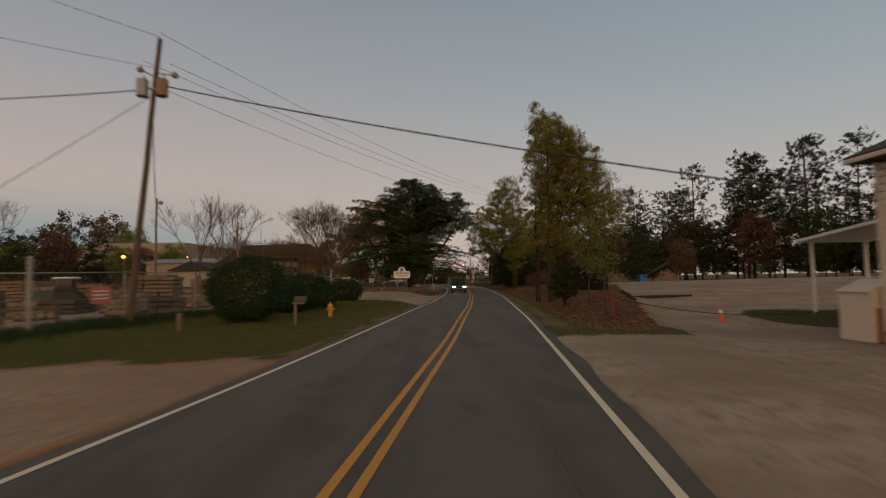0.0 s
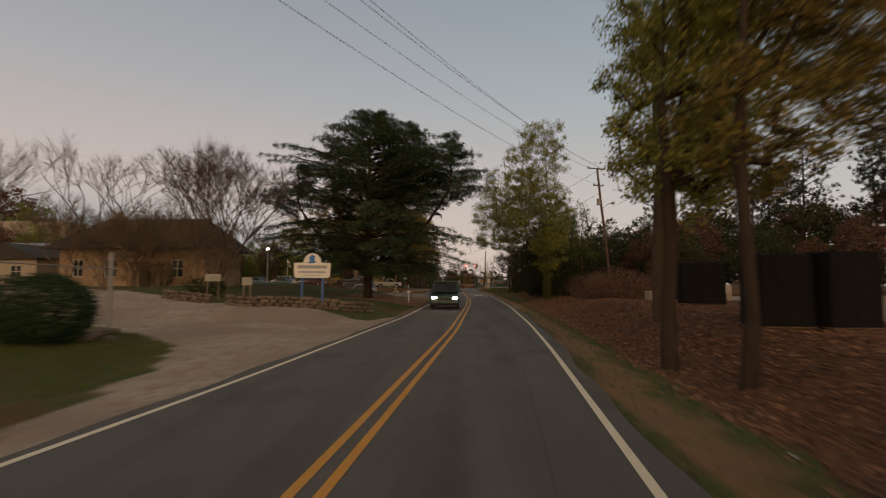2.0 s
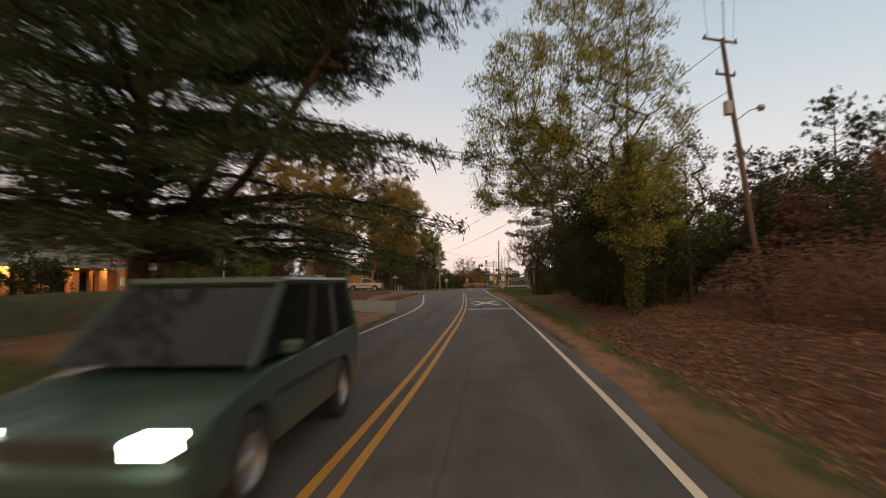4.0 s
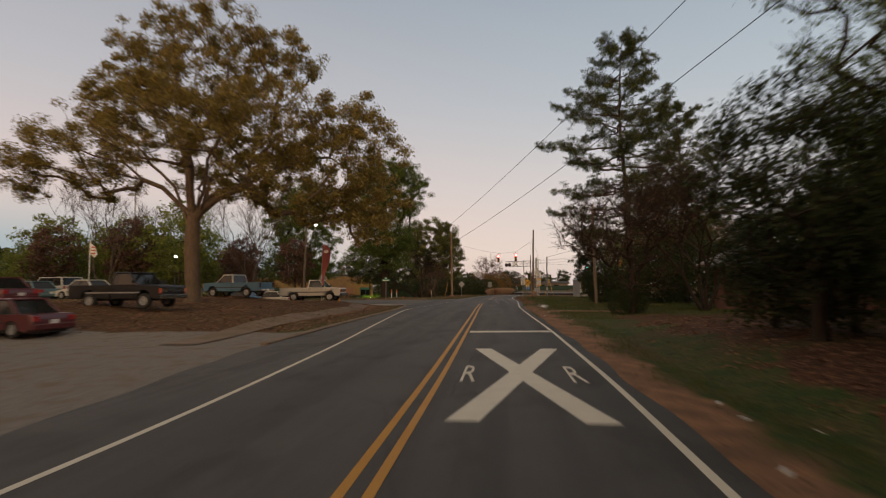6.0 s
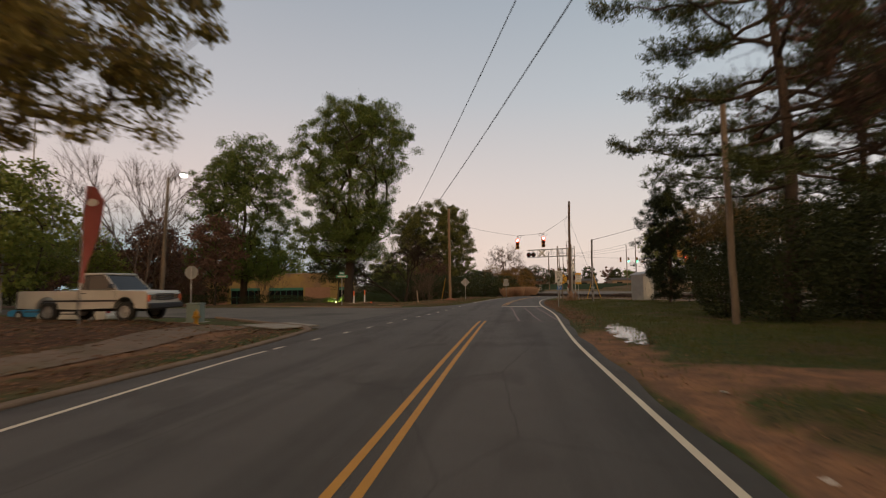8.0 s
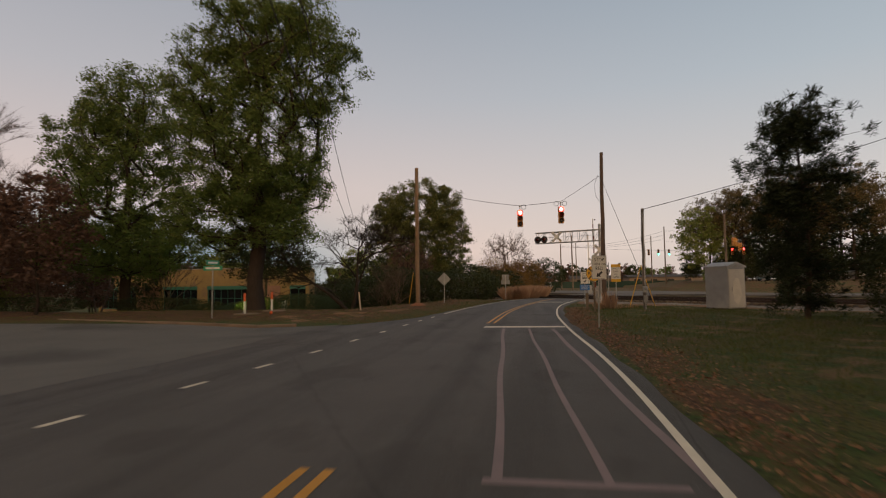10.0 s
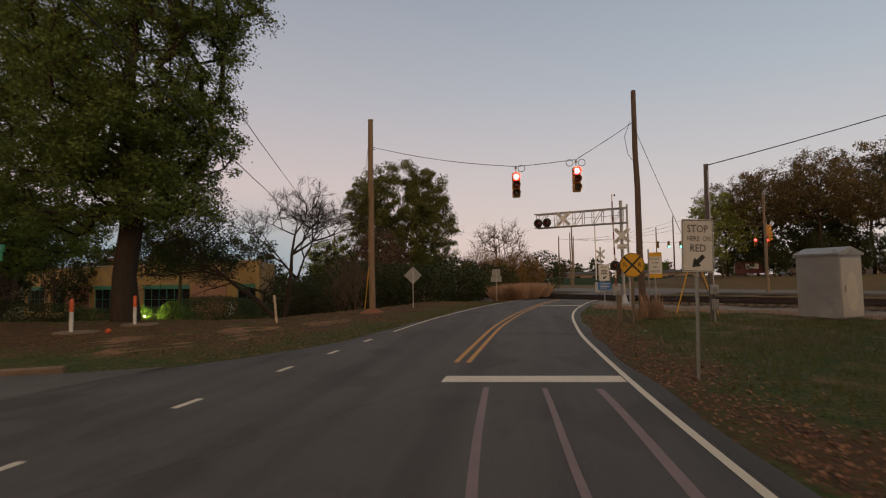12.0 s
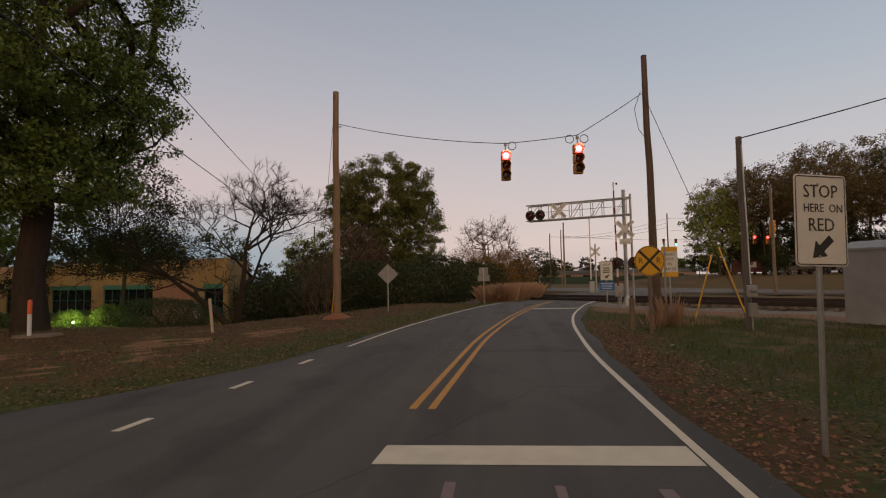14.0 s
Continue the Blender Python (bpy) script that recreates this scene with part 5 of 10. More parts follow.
make_tree("green_tree", "broad green shade tree before the offices", -28.0, 174.5, 23.0, blob((0, 0, 12.5, 6.8, 6.6, 7.0), (1, 0, 18.0, 4.8, 4.8, 4.0), (0, 0, 6.6, 6.8, 6.6, 3.2), (2, -1, 5.6, 5.6, 5.0, 1.4), (-3.5, 0, 15.5, 3.8, 3.8, 3.6)), "leaf_green", "bark_dark", seed=73, n=950, per=110, size=0.19, sigma=0.46, trunk_r=0.42, z=-1.2, inner=4)
make_tree("multistem_tree", "slim multi-stemmed tree with thin leaves", -17.5, 178.6, 10.4, blob((0, 0, 6.8, 4.0, 3.4, 3.2), (1.8, 0, 4.6, 3.4, 2.8, 1.6), (-2, 0, 4.8, 2.6, 2.6, 1.4)), "leaf_dark", "bark", seed=74, n=320, per=60, size=0.15, trunk_r=0.10)
make_bare("bare_tree", "spreading bare fruit tree with crooked dark limbs", -8.0, 174.3, 7.6, 75, 2, 0.98, 7, "bark_dark", 0.008, 8, 0.19, flat=0.8)
make_tree("round_tree", "broad rounded tree with dull olive leaves", -12.7, 222.0, 21.6, blob((0, 0, 13.0, 8.2, 6.8, 7.6), (4.6, -1, 9.0, 4.8, 4.0, 6.4), (-4.8, 0, 9.2, 4.8, 4.0, 6.6), (0, -1, 4.6, 7.4, 5.0, 3.4), (4.2, 0, 15.4, 4.0, 3.4, 3.4), (-4.0, 0, 15.0, 4.0, 3.4, 3.4)), "leaf_round", seed=76, n=950, per=130, size=0.25, sigma=0.55, z=-0.6, inner=3)
make_tree("brown_tree", "smaller brown-leaved tree before the rounded tree", -8.6, 196.5, 8.6, blob((0, 0, 5.4, 2.8, 2.6, 3.0), (1.4, 0, 3.4, 2.2, 2.0, 2.0)), "leaf_maroon", "bark_dark", seed=176, n=240, per=26, size=0.17, sigma=0.4, tw=5, tw_len=0.6, z=-1.4)
make_tree("bare_tree", "pinkish half-bare tree near the crossing", 2.6, 212.0, 11.6, blob((0, 0, 7.6, 3.8, 3.6, 4.0)), "leaf_maroon", "twig", seed=77, n=300, per=5, size=0.20, tw=6, tw_len=0.9, tip=0.014)
SCRUB = make_bush("scrub", "tangled dark olive scrub by the verge", -2.2, 186.5, 2.4, 2.2, 3.4, 78, "leaf_dark", n=3600, size=0.2, group="roadside scrub", z=-0.4)
for x, y, s, t in ((0.4, 190.5, 1.0, 50), (-5.0, 188.0, 1.1, 130), (2.4, 197.0, 1.1, 200), (-1.0, 195.0, 1.3, 260), (-8.5, 191.0, 1.2, 20)):
    again(SCRUB, x, y, s, t, z=-0.4)
YEL = make_bush("yellow_shrub", "yellow and rust autumn shrub", 3.6, 201.0, 2.4, 2.2, 4.0, 79, "leaf_rust", n=9000, size=0.11, z=0)
for x, y, s, t in ((5.4, 206.5, 1.15, 60), (1.2, 205.0, 1.2, 160)):
    again(YEL, x, y, s, t, z=0)
for x, y, s, t in ((-16.8, 196.5, 1.35, 70), (-13.6, 194.5, 1.2, 200), (-19.6, 201.5, 1.5, 310), (-11.0, 193.5, 1.1, 140), (-15.5, 200.5, 1.6, 20)):
    again(SCRUB, x, y, s, t)
make_bush("green_shrub", "dark green rounded shrub", 8.2, 214.0, 2.6, 2.6, 5.2, 80, "leaf_dark", n=3000, size=0.24, z=0)

# --- background woods ---
P_FAR = [make_pine("far_pine", "tall dark pine in the wood edge", 56.0, 92.0, 23.0, 4.6, 81, first=0.38, leafmat="leaf_pine_far", per=24, size=0.42, group="wood edge"),
         make_pine("far_pine", "tall dark pine in the wood edge", 64.0, 88.0, 25.0, 5.0, 82, first=0.30, leafmat="leaf_pine_far", per=24, size=0.42, group="wood edge")]
D_FAR = [make_tree("far_tree", "dull brown and olive tree in the wood edge", 47.0, 97.0, 14.0, blob((0, 0, 7.5, 4.2, 4.2, 5.6), (1, 0, 4, 4, 4, 3)), "leaf_dark", "bark_dark", seed=83, n=150, per=34, size=0.40, sigma=0.6, tw=0, group="wood edge"),
         make_tree("far_tree", "rust and olive tree in the wood edge", 52.0, 101.0, 13.0, blob((0, 0, 7.5, 3.8, 3.8, 5.0)), "leaf_maroon", "bark_dark", seed=84, n=150, per=30, size=0.38, sigma=0.6, tw=0, group="wood edge"),
         make_tree("far_tree", "green and yellow tree in the far tree line", -52.0, 150.0, 12.0, blob((0, 0, 6.8, 4.2, 4.2, 5.0)), "leaf_green_yellow", "bark", seed=85, n=170, per=36, size=0.34, sigma=0.55, tw=0, group="far tree line"),
         make_bare("far_bare_tree", "bare grey tree in the far tree line", -34.0, 84.0, 12.0, 86, 2, 0.42, 5, "twig", 0.012, 5, 0.15, group="far tree line"),
         make_tree("far_tree", "open golden-olive tree beyond the rails", 44.0, 236.0, 19.0, blob((0, 0, 13.0, 5.6, 5.6, 5.0), (4.0, 0, 10.6, 3.4, 3.6, 3.0), (-3.8, 0, 11.0, 3.2, 3.4, 3.0)), "leaf_far_oak", "bark_dark", seed=91, n=330, per=30, size=0.26, sigma=0.5, group="trees beyond the rails")]
V_FAR = [make_tree("far_tree", lb, x, 425.0, 14.0, blob((0, 0, 7.5, 4.6, 4.6, 5.6), (1.5, 0, 4, 4.4, 4.4, 3)), lm, "bark_dark", seed=87 + k, n=50, per=26, size=0.95, aspect=0.7, sigma=0.9, tw=0, group="horizon wood", z=0)
         for k, (x, lm, lb) in enumerate(((-262.0, "leaf_dark", "dull dark tree of the horizon wood"), (-270.0, "leaf_maroon", "brown tree of the horizon wood"), (-278.0, "leaf_green", "olive tree of the horizon wood")))]
rg = random.Random(4)
for x, y, k, s in ((70, 84, 0, 1.05), (60, 97, 1, 0.95), (50, 104, 0, 0.8), (75, 76, 1, 1.0), (43, 110, 0, 0.72), (80, 66, 0, 1.0), (84, 55, 1, 0.9), (66, 102, 0, 0.9), (37, 118, 1, 0.62), (88, 44, 0, 0.9), (90, 30, 1, 0.9),
                   (28, 128, 0, 0.55), (33, 134, 1, 0.6), (40, 128, 0, 0.8), (34, 150, 1, 0.5), (30, 158, 0, 0.45)):
    again(P_FAR[k], x, y, s, rg.uniform(0, 360))
for x, y, k, s in ((40, 103, 0, 0.8), (58, 88, 1, 0.8), (66, 82, 0, 0.8), (74, 70, 1, 0.75), (36, 110, 1, 0.7), (31, 114, 0, 0.75), (45, 93, 1, 0.55), (80, 58, 0, 0.8), (84, 48, 1, 0.7), (70, 90, 0, 0.9), (26, 110, 0, 0.8),
                   (28, 100, 1, 0.75), (25, 92, 0, 0.7), (30, 90, 1, 0.8), (35, 84, 0, 0.6), (24, 82, 1, 0.6), (28, 74, 0, 0.5), (33, 70, 1, 0.5), (86, 36, 0, 0.8), (36, 126, 0, 0.8), (30, 136, 0, 0.7), (38, 142, 1, 0.8),
                   (46, 118, 1, 0.9), (33, 122, 0, 0.7)):
    again(D_FAR[k], x, y, s, rg.uniform(0, 360))
for x, y, k, s in ((-60, 66, 3, 0.85), (-36, 92, 1, 0.55), (-30, 100, 0, 0.6), (-58, 78, 1, 0.8), (-66, 84, 0, 0.8), (-72, 70, 2, 0.9), (-80, 50, 2, 1.0), (-48, 92, 2, 0.7),
                   (-90, 34, 2, 0.9), (-44, 100, 3, 0.7), (-64, 150, 2, 0.9), (-40, 158, 2, 0.8), (-76, 146, 2, 1.0), (-46, 172, 1, 0.7), (-56, 168, 1, 0.7), (-34, 168, 3, 0.8), (-66, 180, 2, 1.0), (-88, 150, 0, 0.9), (-100, 140, 0, 0.9),
                   (-32, 214, 0, 0.9), (-22, 218, 2, 0.9), (-40, 210, 2, 1.0), (-14, 222, 3, 0.9), (-50, 206, 0, 1.0), (-12, 208, 1, 0.6)):
    again(D_FAR[k], x, y, s, rg.uniform(0, 360))
for x, y, k, s in ((-54, 64, 0, 0.6), (-62, 58, 2, 0.6), (-70, 56, 0, 0.65), (-58, 70, 2, 0.6), (-78, 52, 0, 0.7)):
    again(D_FAR[k], x, y, s, rg.uniform(0, 360))
for x, y, k, s in ((-31.8, 68, 3, 0.74), (-30.5, 84, 3, 0.55), (-64, 91, 0, 0.72), (-59.5, 91, 0, 0.7), (-56, 90, 2, 0.66), (-53, 92, 1, 0.62), (-49, 91, 2, 0.56), (-69, 88, 0, 0.7), (-84, 117, 0, 1.35), (-77, 119, 1, 1.4), (-71, 117, 2, 1.2), (-52, 52, 0, 0.6), (-58, 46, 0, 0.7), (-66, 48, 2, 0.8), (-23, 88, 3, 0.46), (-28, 92, 3, 0.5)):
    again(D_FAR[k], x, y, s, rg.uniform(0, 360))
for x, y, k, s in ((-52, 196, 0, 0.9), (-60, 190, 2, 0.9), (-66, 196, 0, 1.0), (-74, 186, 0, 1.0), (-46, 190, 1, 0.6), (-34, 150, 2, 1.1), (-42, 153, 2, 1.0), (-30, 160, 3, 1.0), (-25, 164, 1, 0.75), (-50, 148, 1, 0.8), (-82, 176, 2, 1.0), (-70, 170, 0, 0.8), (-58, 178, 1, 0.7), (-90, 166, 0, 1.0)):
    again(D_FAR[k], x, y, s, rg.uniform(0, 360))
# beyond the tracks
for x, y, s, t in ((-15.5, 205.0, 0.62, 40), (-19.5, 211.0, 0.7, 160), (-11.0, 206.0, 0.45, 280), (41.0, 226.5, 0.42, 20), (46.0, 223.5, 0.45, 100), (51.0, 221.0, 0.42, 200), (57.0, 217.0, 0.5, 310), (63.0, 216.0, 0.5, 60)):
    again(D_FAR[0], x, y, s, t)
for x, y, s, t in ((45.0, 241.0, 0.72, 30), (59.0, 231.0, 0.78, 200), (66.0, 226.0, 0.7, 100)):
    again(P_FAR[0], x, y, s, t)
for x, y, k, s in ((36, 232, 2, 1.15), (42, 231, 4, 0.92), (48, 228, 4, 1.0), (55, 224, 4, 0.85), (39, 238, 4, 0.9), (50, 232, 0, 0.9), (56, 238, 0, 1.0), (64, 236, 0, 0.9), (72, 236, 0, 1.0), (80, 230, 0, 0.9), (46, 244, 0, 0.7), (88, 222, 0, 0.9), (61, 230, 0, 0.7), (95, 216, 0, 1.0), (41, 236, 0, 0.6), (45, 234, 0, 0.55), (36, 240, 0, 0.5), (53, 229, 0, 0.55), (59, 227, 0, 0.6), (66, 223, 0, 0.6)):
    again(D_FAR[k], x, y, s, rg.uniform(0, 360))
for x, y, k, s in ((52, 236, 4, 1.15), (62, 240, 4, 1.25), (69, 246, 4, 1.2), (58, 250, 0, 1.5), (76, 240, 0, 1.5), (48, 252, 0, 1.0), (84, 232, 3, 1.4), (90, 226, 2, 1.3)):
    again(D_FAR[k], x, y, s, rg.uniform(0, 360))
for x in list(range(-260, 420, 9)) + list(range(-28, 130, 8)):
    again(V_FAR[rg.choice((0, 0, 1, 2))], x + rg.uniform(-4, 4), 420 + rg.uniform(-30, 40), rg.uniform(0.62, 0.95) if -30 < x < 130 else rg.uniform(0.9, 1.4), rg.uniform(0, 360), z=0)
for k in range(34):
    again(V_FAR[rg.choice((0, 0, 1, 2))], -118 + rg.uniform(-14, 8), 20 + 9.5 * k + rg.uniform(-4, 4), rg.uniform(0.9, 1.3), rg.uniform(0, 360), z=0)
for k in range(30):
    f = k / 29
    again(D_FAR[rg.choice((0, 0, 0, 1))], 40 + 50 * f + rg.uniform(-3, 3), 120 - 84 * f + rg.uniform(-3, 3), rg.uniform(0.75, 1.1), rg.uniform(0, 360))
for k in range(16):
    again(P_FAR[k % 2], 46 + 3.0 * k + rg.uniform(-2, 2), 118 - 4.6 * k + rg.uniform(-3, 5), rg.uniform(0.8, 1.05), rg.uniform(0, 360))
for k in range(14):
    again(D_FAR[rg.choice((0, 1, 0))], 24 + rg.uniform(-1, 6), 78 + 3.4 * k, rg.uniform(0.42, 0.62), rg.uniform(0, 360))
for k in range(12):
    again(D_FAR[rg.choice((2, 3, 1))], -44 + rg.uniform(-9, 9), 146 + 4.0 * k, rg.uniform(0.7, 1.0), rg.uniform(0, 360))


# ---- poles, wires, signals ----
def catenary(a, b, sag, n=24):
    a, b = Vector(a), Vector(b)
    return [a.lerp(b, k / n) - Vector((0, 0, 4 * sag * (k / n) * (1 - k / n))) for k in range(n + 1)]


def wire(name, a, b, sag, r, label):
    return solid(name, Geo().tube(catenary(a, b, sag), r, 5), M["cable"], label, "cable")


def pole(name, label, x, y, top, r0, r1, material, z=None):
    """A round timber pole from the ground at (x, y) to the point top."""
    o = thing(name, label, "utility pole", pose(x, y, (gz(x, y) if z is None else z) - 0.3))
    dz = top[2] - o.location.z
    g = Geo()
    n = 7
    g.tube([((top[0] - x) * k / n + 0.02 * math.sin(k * 2.1), (top[1] - y) * k / n, dz * k / n) for k in range(n + 1)], [r0 + (r1 - r0) * k / n for k in range(n + 1)], 12)
    part("shaft", g, M[material], o)
    return o


def insulator(parent, x, y, z, name="insulator"):
    g = Geo().lathe([(0.03, 0), (0.07, 0.02), (0.045, 0.05), (0.075, 0.08), (0.045, 0.11), (0.07, 0.14), (0.03, 0.19)], 10, pose(x, y, z))
    part(name, g, M["sign_back"], parent, "", 40)


# leaning pole with transformers behind the yard fence
PX, PY = -14.1, 23.4
TOP = (-12.9, 23.4, 13.2)
up0 = pole("transformer_pole", "leaning weathered timber utility pole with two transformers", PX, PY, TOP, 0.16, 0.10, "pole_wood")


def on_pole(z):
    f = (z - 0) / TOP[2]
    return (TOP[0] - PX) * f, 0.0


for side, zc, m in ((-0.47, 10.75, "alu_grey"), (0.43, 10.75, "hydrant")):
    px, _ = on_pole(zc)
    t = Geo().lathe([(0.22, 0), (0.26, 0.03), (0.26, 0.76), (0.23, 0.82), (0.1, 0.87)], 16, pose(px + side, -0.12, zc))
    tr = part("transformer", t, M["alu_grey"] if side < 0 else M["pole_wood_pale"], up0, "pale grey drum transformer" if side < 0 else "tan drum transformer")
    part("bushing", Geo().lathe([(0.03, 0), (0.05, 0.05), (0.03, 0.09), (0.045, 0.14), (0.02, 0.2)], 8, pose(px + side + 0.08, -0.12, zc + 0.84)), M["sign_back"], tr)
    part("bracket", Geo().box((px + side / 2, -0.1, zc + 0.4), (abs(side), 0.08, 0.08)), M["galv_dull"], up0)
for zc, w in ((11.9, 0.85), (11.7, -0.75)):
    px, _ = on_pole(zc)
    part("arm", Geo().tube([(px, 0, zc), (px + w, 0, zc - 0.1 if w > 0 else zc + 0.4)], 0.03, 6), M["galv_dull"], up0)
    part("cutout", Geo().lathe([(0.04, 0), (0.13, 0.05), (0.16, 0.16), (0.1, 0.26), (0.04, 0.3)], 10, pose(px + w, 0, (zc - 0.25 if w > 0 else zc + 0.25))), M["sign_back"], up0)
insulator(up0, *on_pole(13.2), 13.4)

# second pole with crossarms beyond the mulched bank
up1 = pole("utility_pole", "tall dark leaning timber utility pole with two crossarms and a lamp", 20.2, 88.2, (18.7, 88.2, 14.6), 0.17, 0.11, "pole_wood")


def on_second(z):
    return -1.5 * z / 14.9


for zc, w in ((14.9, 2.3), (13.0, 1.3)):
    px = on_second(zc)
    part("crossarm", Geo().box((0, 0.12, zc - 0.35), (w, 0.1, 0.12), pose(px, 0, 0, 0, 0, 20), 0.01), M["pole_wood"], up1)
    for k in (-0.45, 0.1, 0.45):
        insulator(up1, px + k * w * 0.94, 0.12 + k * w * 0.34, zc - 0.3)
px = on_second(10.2)
part("lamp_arm", Geo().tube([(px, 0, 10.0), (px + 0.6, -0.3, 10.5), (px + 1.1, -0.5, 10.6)], 0.03, 6), M["galv_dull"], up1)
part("lamp_head", Geo().lathe([(0.05, 0.25), (0.16, 0.2), (0.2, 0.05), (0.14, -0.08)], 12, pose(px + 1.1, -0.5, 10.5)), M["sign_back"], up1)
part("transformer", Geo().lathe([(0.2, 0), (0.23, 0.03), (0.23, 0.7), (0.1, 0.78)], 12, pose(px - 0.33, 0, 10.4)), M["galv_dull"], up1)

for dx, za, zb, sg in ((-0.8, 12.2, 14.6, 1.6), (0.0, 13.5, 14.8, 1.8), (0.5, 12.0, 14.6, 1.5), (0.0, 10.9, 12.8, 1.7)):
    wire("overhead_wire", (TOP[0] + dx, PY, za), (18.8 + dx, 88.2, zb), sg, 0.010, "thin black overhead wire across the road")
wire("overhead_cable", (-12.9, PY, 11.0), (13.28, 15.3, 3.95), 0.25, 0.032, "thick black service cable crossing the road to the house")
wire("overhead_cable", (-13.3, PY, 10.8), (-60, 30, 15.5), 1.3, 0.03, "thick black overhead cable from the transformer pole")
wire("overhead_wire", (-13.0, PY, 11.8), (-60, -14, 15.0), 1.3, 0.010, "thin black overhead wire")
wire("overhead_wire", (TOP[0], PY, 13.3), (-52, -32, 16.0), 1.3, 0.010, "thin black overhead wire")
wire("guy_wire", (-13.2, PY, 10.5), (-28.4, 21.5, 0.2), 0.1, 0.016, "taut guy wire down to the yard")
wire("service_drop", (-13.2, PY, 10.4), (-27.25, 49.3, 9.2), 1.3, 0.018, "slack service cable to a far yard pole")
wire("service_drop", (-13.2, PY, 10.4), (-27.25, 49.3, 9.4), 0.9, 0.015, "slack service cable to a far yard pole")
for x, y, h in ((-27.25, 49.3, 10.0), (-19.5, 49.5, 7.6)):
    yp = pole("yard_pole", "thin grey timber pole in the lumber yard", x, y, (x, y, h), 0.13, 0.09, "post_wood")
    part("yard_lamp", Geo().lathe([(0.05, 0.3), (0.2, 0.22), (0.24, 0.0), (0.18, -0.05)], 10, pose(0.4, 0, h - 0.3)), M["sign_back"], yp)
# distant lattice mast
mast = thing("radio_mast", "very thin distant radio mast", "mast", pose(-62, 178, -0.2))
part("shaft", Geo().tube([(0, 0, 0), (0, 0, 27)], [0.16, 0.07], 6), M["galv_dull"], mast)
for k in range(3):
    part("antenna", Geo().tube([(0.3, 0, 13 + 4.5 * k), (0.3, 0, 14.6 + 4.5 * k)], 0.05, 5), M["galv_dull"], mast)
    part("antenna_bracket", Geo().box((0.15, 0, 13.2 + 4.5 * k), (0.3, 0.05, 0.05)), M["galv_dull"], mast)

# signal span
pl = pole("span_pole", "brown timber pole holding the signal wire", -2.4, 173.1, (-2.42, 173.1, 10.25), 0.17, 0.13, "pole_wood_pale")
part("earth_mound", Geo().lathe([(0.75, 0.2), (0.6, 0.36), (0.3, 0.5), (0.16, 0.55)], 14), mat("red_earth", (0.30, 0.13, 0.07), (0.20, 0.08, 0.045), 6, 0.95, bump=0.6, bscale=20), pl, "small mound of red earth")
part("guy_hook", Geo().box((0.1, 0, 8.9), (0.3, 0.04, 0.04)), M["galv_dull"], pl)
pr = pole("span_pole", "leaning grey-brown timber pole holding the signal wire", 10.3, 169.9, (10.68, 171.9, 10.4), 0.15, 0.11, "pole_wood")
part("conduit", Geo().tube([(0.25, -0.1, 0.3), (0.36, 0.2, 3.2)], 0.03, 6), M["galv_dull"], pr)
drop = Geo().tube([(10.3, 171.0, 8.7), (10.05, 171.0, 8.0), (10.15, 170.9, 7.2), (10.35, 170.9, 6.9)], 0.012, 5)
solid("signal_cable", drop, M["cable"], "slack loop of signal cable on the pole", "cable")
HEADS = ((5.18, 170.08, 6.23), (7.82, 170.2, 6.39))
PTS = [(-2.3, 173.0, 8.75), (5.18, 170.16, 6.72), (7.82, 170.28, 6.93), (10.4, 171.1, 8.65)]
for a, b, sg in zip(PTS[:-1], PTS[1:], (0.18, 0.02, 0.03)):
    wire("span_wire", a, b, sg, 0.014, "taut steel span wire holding the traffic signals")
wire("guy_wire", (10.5, 171.4, 8.7), (13.5, 170.4, -0.1), 0.05, 0.012, "taut guy wire down from the span pole")
wire("guy_wire", (-2.5, 173.0, 8.9), (-5.2, 178.0, 0.0), 0.05, 0.01, "taut guy wire down from the span pole")
for z0, z1, sg in ((14.4, 9.6, 3.5), (11.7, 8.8, 3.9)):
    wire("overhead_wire", (18.9, 88.2, z0), (-24.0, 225.0, z1), sg, 0.016, "long black overhead wire across the road")
pole("far_pole", "dark timber pole behind the trees", -24.0, 225.0, (-24.0, 225.0, 9.9), 0.15, 0.1, "pole_wood", -1.5)


